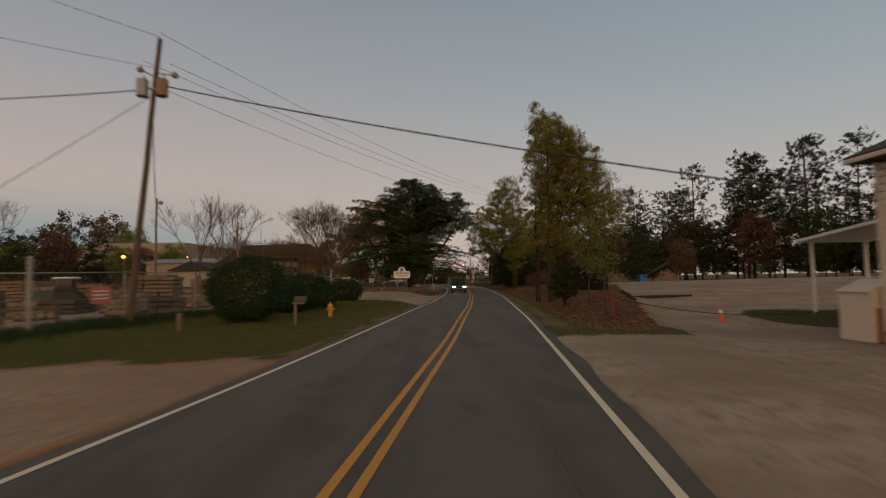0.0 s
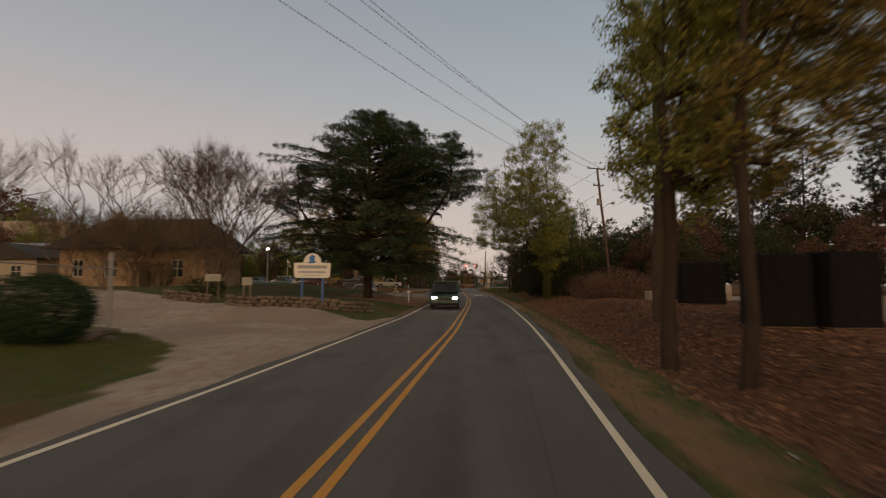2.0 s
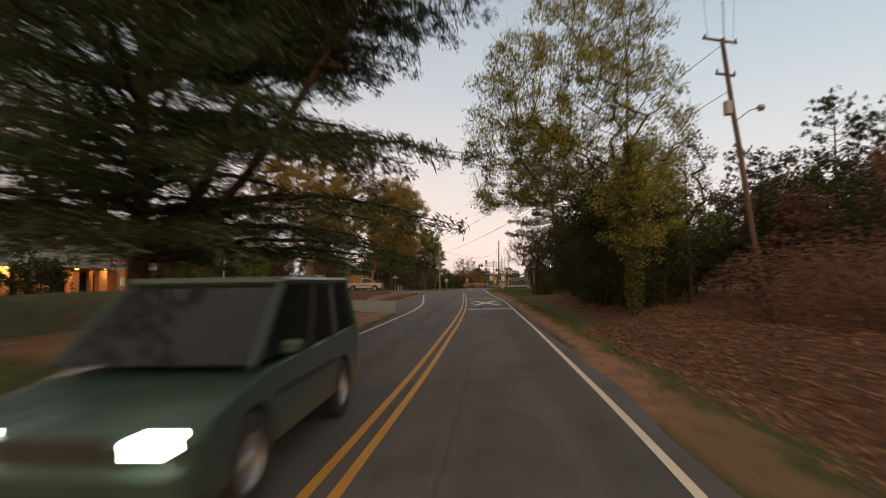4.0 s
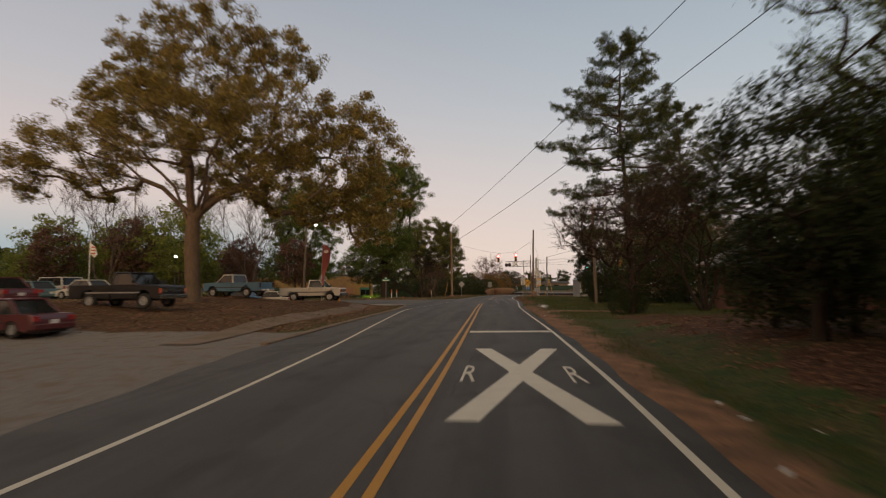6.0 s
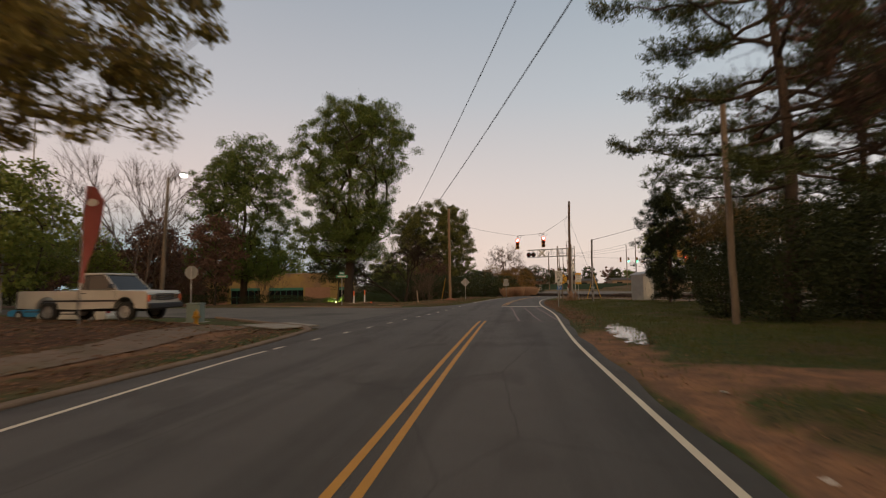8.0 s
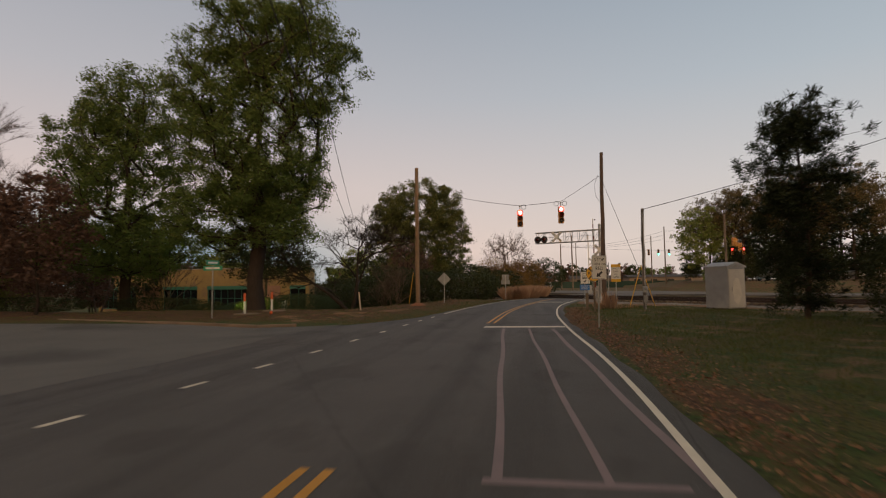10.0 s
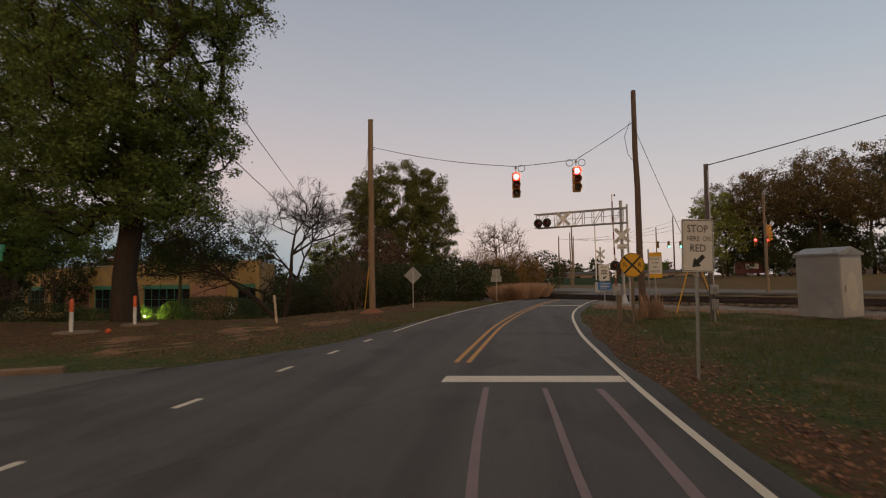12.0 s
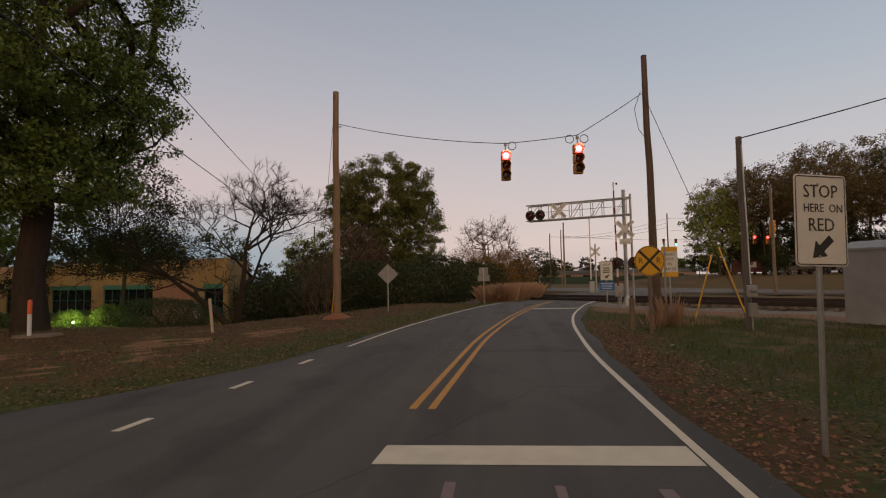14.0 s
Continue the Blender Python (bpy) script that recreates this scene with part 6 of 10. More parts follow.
def signal_head(name, label, x, y, zlamp, turn, lit=0, on="lens_red_on", sections=3, hang=0.46, group="", backs=False):
    """Sections of 0.36 m, the lit lens zlamp high. The front looks along local -y."""
    o = thing(name, label, "traffic light", pose(x, y, zlamp, 0, 0, turn), group)
    for k in range(sections):
        z = -0.365 * (k - lit)
        g = Geo().box((0, 0.10, z), (0.35, 0.2, 0.355), None, 0.03)
        sec = part("section", g, M["signal_yellow"], o, "", False)
        door = part("door", Geo().box((0, -0.012, z), (0.32, 0.03, 0.33), None, 0.01), M["signal_yellow"], sec, "", False)
        lens = M[on] if k == lit else (M["lens_dark"] if k == lit + 1 else M["lens_off"])
        part("lens", Geo().lathe([(0.145, 0.0), (0.14, 0.025), (0.09, 0.05), (0.02, 0.06)], 20, pose(0, -0.03, z, 90)), lens, sec)
        # glowing disc added over the lens to imitate its overexposed centre
        if k == lit and on == "lens_red_on" and y < 200:
            part("lamp_centre", Geo().lathe([(0.085, 0.0), (0.06, 0.012), (0.01, 0.018)], 18, pose(0, -0.084, z, 90)), M["lens_core"], sec, "overexposed white middle, drawn as a glowing disc on the lens")
        vis = Geo()
        n = 14
        pts = []
        for a in range(n + 1):
            w = math.radians(-35 + 250 * a / n)
            pts.append((0.158 * math.cos(w), 0.158 * math.sin(w)))
        vs = [(p[0], -0.03, p[1] + z) for p in pts] + [(p[0] * 1.02, -0.27 - 0.02 * (p[1] > 0), p[1] * 1.02 + z) for p in pts]
        vs += [(p[0] * 1.05, -0.03, p[1] * 1.05 + z) for p in pts] + [(p[0] * 1.07, -0.27 - 0.02 * (p[1] > 0), p[1] * 1.07 + z) for p in pts]
        q = n + 1
        fs = []
        for a in range(n):
            fs += [(a, a + 1, q + a + 1, q + a), (2 * q + a, 3 * q + a, 3 * q + a + 1, 2 * q + a + 1), (q + a, q + a + 1, 3 * q + a + 1, 3 * q + a)]
        part("visor", Geo().add(vs, fs), M["signal_yellow"], sec)
    if hang:
        part("hanger", Geo().tube([(0, 0.1, 0.18), (0, 0.1, hang)], 0.02, 6).box((0, 0.1, hang - 0.05), (0.1, 0.06, 0.12)), M["galv_dull"], o)
    return o


for (x, y, z), n in zip(HEADS, (1, 2)):
    h = signal_head("traffic_signal", "yellow three-section traffic signal showing red, hung on a span wire", x, y, z, 5, group="signals over the lane", hang=0.5)
    for k in range(n):
        loop = Geo()
        c = 0.25 if k == 0 else -0.28
        loop.tube([(c + 0.15 * math.cos(a * math.pi / 9), 0.1, 0.40 + 0.15 * math.sin(a * math.pi / 9)) for a in range(19)], 0.014, 5)
        part("cable_loop", loop, M["cable"], h)


# ---- signs ----
def u_post(parent, x, y, z0, z1, lean=(0, 0), w=0.055, m="galv"):
    g = Geo()
    g.prism([(-w / 2, 0), (-w / 2, 0.03), (-w / 4, 0.03), (-w / 4, 0.008), (w / 4, 0.008), (w / 4, 0.03), (w / 2, 0.03), (w / 2, 0), (w / 4, -0.006), (-w / 4, -0.006)], z0, z1, Matrix.Translation((x, y, 0)), 'z')
    return part("post", g, M[m], parent)


def plate(w, h, r=0.04, n=5, t=0.004):
    pts = []
    for cx, cz, a0 in ((w / 2 - r, h / 2 - r, 0), (-w / 2 + r, h / 2 - r, 90), (-w / 2 + r, -h / 2 + r, 180), (w / 2 - r, -h / 2 + r, 270)):
        for k in range(n + 1):
            a = math.radians(a0 + 90 * k / n)
            pts.append((cx + r * math.cos(a), cz + r * math.sin(a)))
    return pts


FACE = pose(0, 0, 0, 90)  # lettering upright, facing local -y


def lettering(parent, body, size, x, z, material, y=-0.008, sx=1.0, sy=1.0):
    return sub("lettering", text_mesh(body, size, material, 0.0015, shear=(sx, sy)), parent, Matrix.Translation((x, y, z)) @ FACE)


def border(parent, w, h, r, th, material, y=-0.0065):
    a, b = plate(w, h, r), plate(w - 2 * th, h - 2 * th, max(r - th, 0.005))
    n = len(a)
    g = Geo().add([(p[0], y, p[1]) for p in a] + [(p[0], y, p[1]) for p in b], [(i, (i + 1) % n, n + (i + 1) % n, n + i) for i in range(n)])
    part("border", g, material, parent)


def arrow(parent, x, z, s, angle, material):
    pts = [(-0.5, -0.13), (0.02, -0.13), (0.02, -0.34), (0.5, 0), (0.02, 0.34), (0.02, 0.13), (-0.5, 0.13)]
    c, d = math.cos(math.radians(angle)), math.sin(math.radians(angle))
    out = [((p[0] * c - p[1] * d) * s + x, (p[0] * d + p[1] * c) * s + z) for p in pts]
    part("arrow", Geo().prism(out, -0.009, -0.005), material, parent)


def stop_here(x, y, zc, turn):
    o = thing("stop_here_sign", "white rectangular sign with black lettering on a steel post", "road sign", pose(x, y, 0, 0, 1.6, turn))
    pan = part("panel", Geo().prism(plate(0.61, 0.914), -0.004, 0.0, Matrix.Translation((0, 0, zc))), M["sign_white"], o)
    border(pan, 0.585, 0.889, 0.035, 0.012, M["sign_black"])
    pan.location = (0, 0, 0)
    for me_ in pan.children:
        me_.location.z = zc
    lettering(pan, "STOP", 0.185, 0, zc + 0.285, M["sign_black"], sx=0.92)
    lettering(pan, "HERE", 0.118, -0.085, zc + 0.12, M["sign_black"], sx=0.88)
    lettering(pan, "ON", 0.118, 0.175, zc + 0.12, M["sign_black"], sx=0.88)
    lettering(pan, "RED", 0.185, 0, zc - 0.05, M["sign_black"], sx=0.92)
    arrow(pan, 0.0, zc - 0.275, 0.30, 222, M["sign_black"])
    u_post(o, 0.0, 0.02, gz(x, y) - 0.3, zc + 0.42, w=0.05)
    for z in (zc - 0.36, zc + 0.36):
        part("bolt", Geo().lathe([(0.014, 0), (0.014, 0.006), (0.006, 0.01)], 8, pose(-0.03, -0.006, z, 90)), M["galv"], o)
    return o


stop_here(8.26, 156.65, 2.25, 18)

o = thing("railroad_warning_sign", "round yellow railroad crossing sign on a wooden post", "road sign", pose(9.4, 167.23, 0, 0, 0, 8))
disc = part("disc", Geo().lathe([(0.457, 0.0), (0.457, 0.004)], 40, pose(0, 0, 2.15, 90)), M["sign_yellow"], o)
ring = Geo()
n = 40
ring.add([(0.445 * math.cos(2 * math.pi * k / n), -0.0065, 2.15 + 0.445 * math.sin(2 * math.pi * k / n)) for k in range(n)] + [(0.425 * math.cos(2 * math.pi * k / n), -0.0065, 2.15 + 0.425 * math.sin(2 * math.pi * k / n)) for k in range(n)],
         [(k, (k + 1) % n, n + (k + 1) % n, n + k) for k in range(n)])
part("border", ring, M["sign_black"], disc)
for a in (45, -45):
    part("bar", Geo().box((0, -0.008, 2.15), (0.86, 0.004, 0.075), Matrix.Translation((0, 0, 2.15)) @ pose(0, 0, 0, 0, a) @ Matrix.Translation((0, 0, -2.15))), M["sign_black"], disc)
for x in (-0.27, 0.27):
    lettering(disc, "R", 0.26, x, 2.15, M["sign_black"], y=-0.008)
part("post", Geo().box((0, 0.05, 0.85), (0.09, 0.09, 2.4), None, 0.008), M["post_wood"], o, "weathered square wooden post")


def do_not_stop(x, y, zc, turn):
    o = thing("do_not_stop_sign", "white and yellow do-not-stop sign on a steel post", "road sign", pose(x, y, 0, 0, 0, turn))
    pan = part("panel", Geo().prism(plate(0.62, 1.18, 0.03), -0.004, 0, Matrix.Translation((0, 0, zc))), M["sign_yellow"], o)
    part("white_field", Geo().prism(plate(0.60, 0.80, 0.02), -0.008, -0.004, Matrix.Translation((0, 0, zc))), M["sign_white"], pan)
    lettering(pan, "DO", 0.145, -0.155, zc + 0.29, M["sign_black"], y=-0.011, sx=0.85)
    lettering(pan, "NOT", 0.145, 0.09, zc + 0.29, M["sign_black"], y=-0.011, sx=0.85)
    for k, s in ((1, "STOP"), (2, "ON"), (3, "TRACKS")):
        lettering(pan, s, 0.145, 0, zc + 0.29 - 0.19 * k, M["sign_black"], y=-0.011, sx=0.85)
    u_post(o, 0, 0.02, -0.4, zc + 0.5)


do_not_stop(11.42, 172.15, 2.22, 4)
o = thing("stop_when_flashing_sign", "small white stop sign plate with a blue plate below", "road sign", pose(9.86, 176.85, 0, 0, 0, 6))
pan = part("panel", Geo().prism(plate(0.61, 0.92, 0.03), -0.004, 0, Matrix.Translation((0, 0, 1.95))), M["sign_white"], o)
border(pan, 0.59, 0.90, 0.03, 0.012, M["sign_black"])
pan.children[0].location.z = 1.95
lettering(pan, "STOP", 0.15, 0, 2.24, M["sign_black"])
for k in range(3):
    part("text_bar", Geo().box((0, -0.006, 2.09 - 0.10 * k), (0.34 - 0.05 * (k == 0), 0.003, 0.05)), M["sign_black"], pan, "unreadable line of small print")
arrow(pan, 0.02, 1.68, 0.26, 215, M["sign_black"])
bl = part("blue_plate", Geo().prism(plate(0.72, 0.42, 0.03), -0.004, 0, Matrix.Translation((0, 0, 1.22))), M["sign_blue"], o, "blue information plate")
for k in range(4):
    part("text_bar", Geo().box((0, -0.006, 1.34 - 0.08 * k), (0.55 - 0.1 * (k % 2), 0.003, 0.025)), M["sign_white"], bl, "unreadable line of small print")
u_post(o, 0, 0.02, -0.3, 2.35)

# sign backs on the far lane side
o = thing("diamond_sign", "diamond road sign seen from its bare metal back", "road sign", pose(-1.16, 177.5, 0, 0, 0, 4))
part("panel", Geo().prism([(0.54, 0), (0, 0.54), (-0.54, 0), (0, -0.54)], -0.004, 0, Matrix.Translation((0, 0, 2.0))), M["sign_back"], o)
u_post(o, 0, -0.03, -0.3, 2.4)
o = thing("sign_back", "two stacked road sign plates seen from the back", "road sign", pose(3.45, 185.4, 0, 0, 0, -6))
part("panel", Geo().prism(plate(0.62, 0.5, 0.03), -0.004, 0, Matrix.Translation((0, 0, 2.15))), M["sign_back"], o)
part("panel", Geo().prism(plate(0.8, 0.4, 0.03), -0.004, 0, Matrix.Translation((0, 0, 1.68))), M["sign_back"], o)
u_post(o, 0, -0.03, -0.4, 2.4)
# street name sign
o = thing("street_name_sign", "pair of green street name blades on a steel pole", "road sign", pose(-10.3, 160.2, 0))
part("pole", Geo().tube([(0, 0, -0.3), (0, 0, 2.75)], 0.03, 8), M["galv"], o)
for z, a, w in ((2.62, -6, 1.15), (2.9, 75, 0.8)):
    bl = part("blade", Geo().prism(plate(w, 0.24, 0.02), -0.004, 0.004, Matrix.Translation((0, 0, z))), M["sign_green"], o)
    bl.rotation_euler.z = radians(a)
    part("text_bar", Geo().box((0, -0.006, z), (w * 0.72, 0.003, 0.10)), M["sign_white"], bl, "street name as a plain white bar")
# octagon seen from behind
o = thing("stop_sign", "octagonal stop sign seen from its pale back", "road sign", pose(-13.25, 143.4, 0, 0, 0, 10))
part("panel", Geo().prism([(0.4 * math.cos(math.radians(22.5 + 45 * k)), 0.4 * math.sin(math.radians(22.5 + 45 * k))) for k in range(8)], -0.004, 0, Matrix.Translation((0, 0, 2.66))), M["sign_back"], o)
u_post(o, 0, -0.03, -0.1, 3.0)

# ---- railway crossing ----
gx, gy = 11.55, 180.4
o = thing("crossing_gantry", "galvanised cantilever railroad crossing signal with crossbucks and gate", "railroad signal", pose(gx, gy, gz(gx, gy), 0, 0, -21))
g0 = 6.35
part("mast", Geo().tube([(0, 0, 0), (0, 0, 6.6)], 0.10, 12), M["galv"], o)
part("mast_base", Geo().box((0, 0, 0.12), (0.7, 0.7, 0.24), None, 0.03).lathe([(0.28, 0.24), (0.24, 0.3), (0.13, 0.75)], 12), M["galv"], o)
part("rear_mast", Geo().tube([(0.3, 0.35, 0), (0.3, 0.35, 6.4)], 0.06, 10), M["galv"], o)
for yy in (-0.28, 0.28):
    for z in (5.2, 6.12):
        part("chord", Geo().tube([(0.35, yy, z), (-5.55, yy, z)], 0.04, 8), M["galv"], o)
N_B = 9
for k in range(N_B + 1):
    x = 0.1 - 5.5 * k / N_B
    for yy in (-0.28, 0.28):
        part("truss_upright", Geo().tube([(x, yy, 5.2), (x, yy, 6.12)], 0.022, 6), M["galv"], o)
        if k < N_B and k % 2 == 0:
            part("truss_brace", Geo().tube([(x - 5.5 / N_B, yy, 5.2), (x, yy, 6.12)], 0.018, 6), M["galv"], o)
    part("truss_cross", Geo().tube([(x, -0.28, 5.2), (x, 0.28, 5.2)], 0.018, 6), M["galv"], o)
part("rail", Geo().tube([(0.2, -0.28, 5.66), (-5.4, -0.28, 5.66)], 0.014, 6), M["galv"], o)


def flasher(parent, x, y, z, r=0.30):
    d = part("flasher", Geo().lathe([(r, 0), (r, 0.02), (0.12, 0.03)], 24, pose(x, y, z, 90)), M["black"], parent, "black round flasher backplate")
    part("hood", Geo().lathe([(0.165, 0), (0.175, 0.0), (0.175, 0.18), (0.165, 0.18), (0.165, 0.02)], 20, pose(x, y - 0.02, z, 90)), M["black"], d)
    part("lens", Geo().lathe([(0.155, 0), (0.15, 0.02), (0.06, 0.05), (0.01, 0.055)], 20, pose(x, y - 0.03, z, 90)), M["lens_dark"], d)


def crossbuck(parent, x, y, z, s=1.0):
    for a, words in ((45, ("RAIL", "ROAD")), (-45, ("CROS", "SING"))):
        m = Matrix.Translation((x, y - (0.01 if a > 0 else 0.0), z)) @ pose(0, 0, 0, 0, a)
        b = part("crossbuck_blade", Geo().box((0, 0, 0), (1.22 * s, 0.006, 0.23 * s), m), M["sign_white"], parent)
        for w, dx in zip(words, (-0.38, 0.38)):
            sub("lettering", text_mesh(w, 0.17 * s, M["sign_black"], 0.001, shear=(0.8, 1)), b, m @ Matrix.Translation((dx * s, -0.006, 0)) @ FACE)


for x in (-5.25, -4.65):
    flasher(o, x, -0.42, 5.5)
crossbuck(o, -3.55, -0.36, 5.66, 0.92)
crossbuck(o, 0.05, -0.2, 4.4)
tp = part("track_plate", Geo().box((0.05, -0.2, 3.72), (0.62, 0.006, 0.3)), M["sign_white"], o)
lettering(tp, "TRACKS", 0.12, 0.05, 3.65, M["sign_black"], y=-0.208)
for x in (-0.42, 0.45):
    flasher(o, x, -0.25, 2.55, 0.31)
part("flasher_bar", Geo().tube([(-0.42, -0.1, 2.55), (0.45, -0.1, 2.55)], 0.04, 8), M["galv"], o)
ga = thing("crossing_gate", "raised red and white railroad gate arm", "barrier gate", o.matrix_world @ pose(-0.42, 0.1, 0.0))
part("mechanism", Geo().box((0, 0, 1.05), (0.4, 0.45, 0.75), None, 0.03), M["galv"], ga)
part("stand", Geo().tube([(0, 0, 0), (0, 0, 0.8)], 0.1, 10), M["galv"], ga)
for k in range(12):
    part("arm_stripe", Geo().box((-0.02 * k * 0.3, -0.28, 1.3 + 0.48 * k + 0.24), (0.10 - 0.003 * k, 0.035, 0.48)), M["sign_white"] if k % 2 else M["red_paint"], ga)
part("counterweight", Geo().box((0.1, -0.28, 0.7), (0.12, 0.2, 0.6), None, 0.02), M["galv_dull"], ga)
part("arm_lamp", Geo().lathe([(0.05, 0), (0.06, 0.05), (0.05, 0.1)], 10, pose(0.1, -0.28, 6.9)), M["lens_dark"], ga)
# the far signals beyond the rails
for fx, fy, gate in ((13.8, 204.5, True),):
    o2 = thing("crossing_signal", "railroad crossing signal mast beyond the rails", "railroad signal", pose(fx, fy, gz(fx, fy), 0, 0, 170))
    part("mast", Geo().tube([(0, 0, 0), (0, 0, 5.0)], 0.08, 10), M["galv"], o2)
    crossbuck(o2, 0, -0.15, 4.2)
    for x in (-0.42, 0.42):
        flasher(o2, x, -0.2, 2.6)
    part("cabinet", Geo().box((0.4, 0.3, 0.6), (0.5, 0.45, 1.2), None, 0.03), M["galv"], o2)
    part("gate_arm", Geo().box((0.5, -0.2, 4.6), (0.12, 0.04, 6.4)), M["sign_white"], o2)


def build_track(off_d, name):
    d = Vector((TRKD[0], TRKD[1], 0))
    nrm = Vector((0.656, 0.755, 0))
    c = Vector((TRK0[0], TRK0[1], 0)) + nrm * off_d
    o = thing(name, "railway track of dark rails on timber sleepers", "railway track", None, "railway tracks", "structure")
    ang = math.atan2(d.y, d.x)
    for s in (0, 1.51):
        prof = [(-0.07, -0.09), (0.07, -0.09), (0.07, -0.075), (0.012, -0.05), (0.012, 0.04), (0.037, 0.05), (0.037, 0.085), (-0.037, 0.085), (-0.037, 0.05), (-0.012, 0.04), (-0.012, -0.05), (-0.07, -0.075)]
        m = Matrix.Translation(c + nrm * s + Vector((0, 0, 0.06))) @ Matrix.Rotation(ang - math.pi / 2, 4, 'Z')
        part("rail", Geo().prism(prof, -150, 110, m), RAIL, o)
    g = Geo().box((0, 0, 0), (2.6, 0.23, 0.16), None, 0.012)
    me = g.mesh("sleeper", M["post_wood"])
    for k in range(-60, 100):
        p = c + nrm * 0.755 + d * (k * 0.55)
        r = XR(p.y) + 0.5
        if XA(p.y) - 0.6 < p.x < r + 0.6:
            continue
        sub("sleeper", me, o, Matrix.Translation(p + Vector((0, 0, -0.10 + 0.012 * math.sin(k * 1.7)))) @ Matrix.Rotation(ang + math.pi / 2 + 0.01 * math.sin(k * 2.3), 4, 'Z'))


RAIL = mat("rusty_rail", (0.07, 0.05, 0.042), (0.04, 0.03, 0.027), 8, 0.5, metal=0.6)
build_track(0.0, "railway_track")
build_track(4.6, "railway_track")
# asphalt over the crossing and the street beyond the rails
poly_sheet("crossing_panel", [(8.2, 187), (11.2, 187), (20.0, 200), (27, 216), (17, 216), (9.5, 200), (6.2, 191.6)], 0.0, M["asphalt"], "worn asphalt over the railway crossing", "road", lift=0.012)
poly_sheet("cross_street", [(-40, 252), (13, 208), (40, 187), (90, 148), (100, 158), (50, 197), (26, 216), (-30, 264)], 0.0, M["asphalt_old"], "pale asphalt street running along the railway", "road", lift=0.03)
tagged(bpy.data.objects["crossing_panel"], "worn asphalt over the railway crossing", "road")


# ---- trackside cabinet, posts, small road furniture ----
# square to the rails: broad plain side towards the road, gabled door end beside it
CW, CD = 1.6, 1.4
o = thing("signal_cabinet", "tall weathered grey metal railway signal cabinet with a gabled lid", "cabinet", pose(17.3, 169.6, gz(17.3, 169.6) - 0.05, 0, 0, -60))
part("plinth", Geo().box((0, 0, 0.06), (CW - 0.15, CD - 0.15, 0.14), None, 0.02), M["concrete"], o)
part("body", Geo().box((0, 0, 1.34), (CW, CD, 2.44), None, 0.025), M["alu_grey"], o)
part("lid", Geo().prism([(-CD / 2 - 0.06, 2.53), (CD / 2 + 0.06, 2.53), (CD / 2 + 0.06, 2.61), (0.0, 2.86), (-CD / 2 - 0.06, 2.61)], -CW / 2 - 0.06, CW / 2 + 0.06, axis='x'), M["alu_grey"], o)
dr = part("door", Geo().box((CW / 2 + 0.01, 0, 1.3), (0.03, CD - 0.16, 2.24), None, 0.01), mat("pale_cabinet_door", (0.50, 0.48, 0.43), (0.38, 0.37, 0.34), 1.6, 0.55, metal=0.15, bscale=14), o, "paler grey door with a rubbed patch")
part("handle", Geo().box((CW / 2 + 0.045, -0.42, 1.25), (0.03, 0.05, 0.24), None, 0.01), M["galv_dull"], dr)
part("pale_patch", Geo().prism([(0.34 * math.cos(k * math.pi / 8) - 0.02 + 0.05 * math.sin(3 * k), 1.15 + 0.78 * math.sin(k * math.pi / 8)) for k in range(16)], CW / 2 + 0.026, CW / 2 + 0.031, axis='x'), mat("rubbed_patch", (0.62, 0.59, 0.51), (0.46, 0.44, 0.38), 2.5, 0.7, bscale=20), dr, "rubbed cream patch on the door")
part("vent", Geo().prism([(-0.36, 2.57), (0.36, 2.57), (0.0, 2.74)], CW / 2 + 0.062, CW / 2 + 0.07, axis='x'), M["galv_dull"], o)
for sx in (-0.7, 0.7):
    part("lifting_eye", Geo().tube([(sx + 0.05 * math.cos(a), -CD / 2, 2.68 + 0.05 * math.sin(a)) for a in np.linspace(0, 2 * np.pi, 12)], 0.012, 5), M["galv_dull"], o)

p3 = pole("meter_pole", "short grey pole with electric meter boxes", 12.2, 167.4, (12.35, 167.9, 5.95), 0.10, 0.085, "pole_grey")
part("meter_box", Geo().box((0.02, -0.2, 1.45), (0.26, 0.14, 0.36), None, 0.02), M["galv"], p3)
part("meter", Geo().lathe([(0.08, 0), (0.09, 0.05), (0.06, 0.09)], 14, pose(0.02, -0.27, 1.5, 90)), M["alu_grey"], p3)
part("lower_box", Geo().box((0.03, -0.2, 0.9), (0.22, 0.13, 0.4), None, 0.02), M["galv_dull"], p3)
part("conduit", Geo().tube([(0.02, -0.16, 0.1), (0.02, -0.16, 0.75)], 0.025, 8), M["galv"], p3)
part("riser", Geo().tube([(0.02, -0.16, 1.65), (0.1, 0.1, 4.0), (0.13, 0.25, 5.9)], 0.02, 6), M["galv"], p3)
wire("overhead_wire", (12.35, 167.9, 5.9), (52, 172, 19.5), 1.0, 0.02, "black overhead wire from the meter pole")
for base, top in (((13.5, 170.4, -0.1), (12.77, 170.88, 2.68)), ((12.2, 172.0, -0.1), (12.95, 172.0, 2.5))):
    solid("guy_guard", Geo().tube([base, top], 0.028, 8), M["sign_yellow"], "yellow plastic guard on a guy wire", "guy guard")
solid("guy_guard", Geo().tube([(-3.9, 176.6, 0.0), (-3.2, 175.2, 2.5)], 0.03, 8), M["sign_yellow"], "yellow plastic guard on a guy wire", "guy guard")
solid("wooden_post", Geo().box((9.1, 168.4, 0.45), (0.16, 0.16, 1.1), None, 0.02), M["post_wood"], "short weathered wooden post in dry grass", "post")
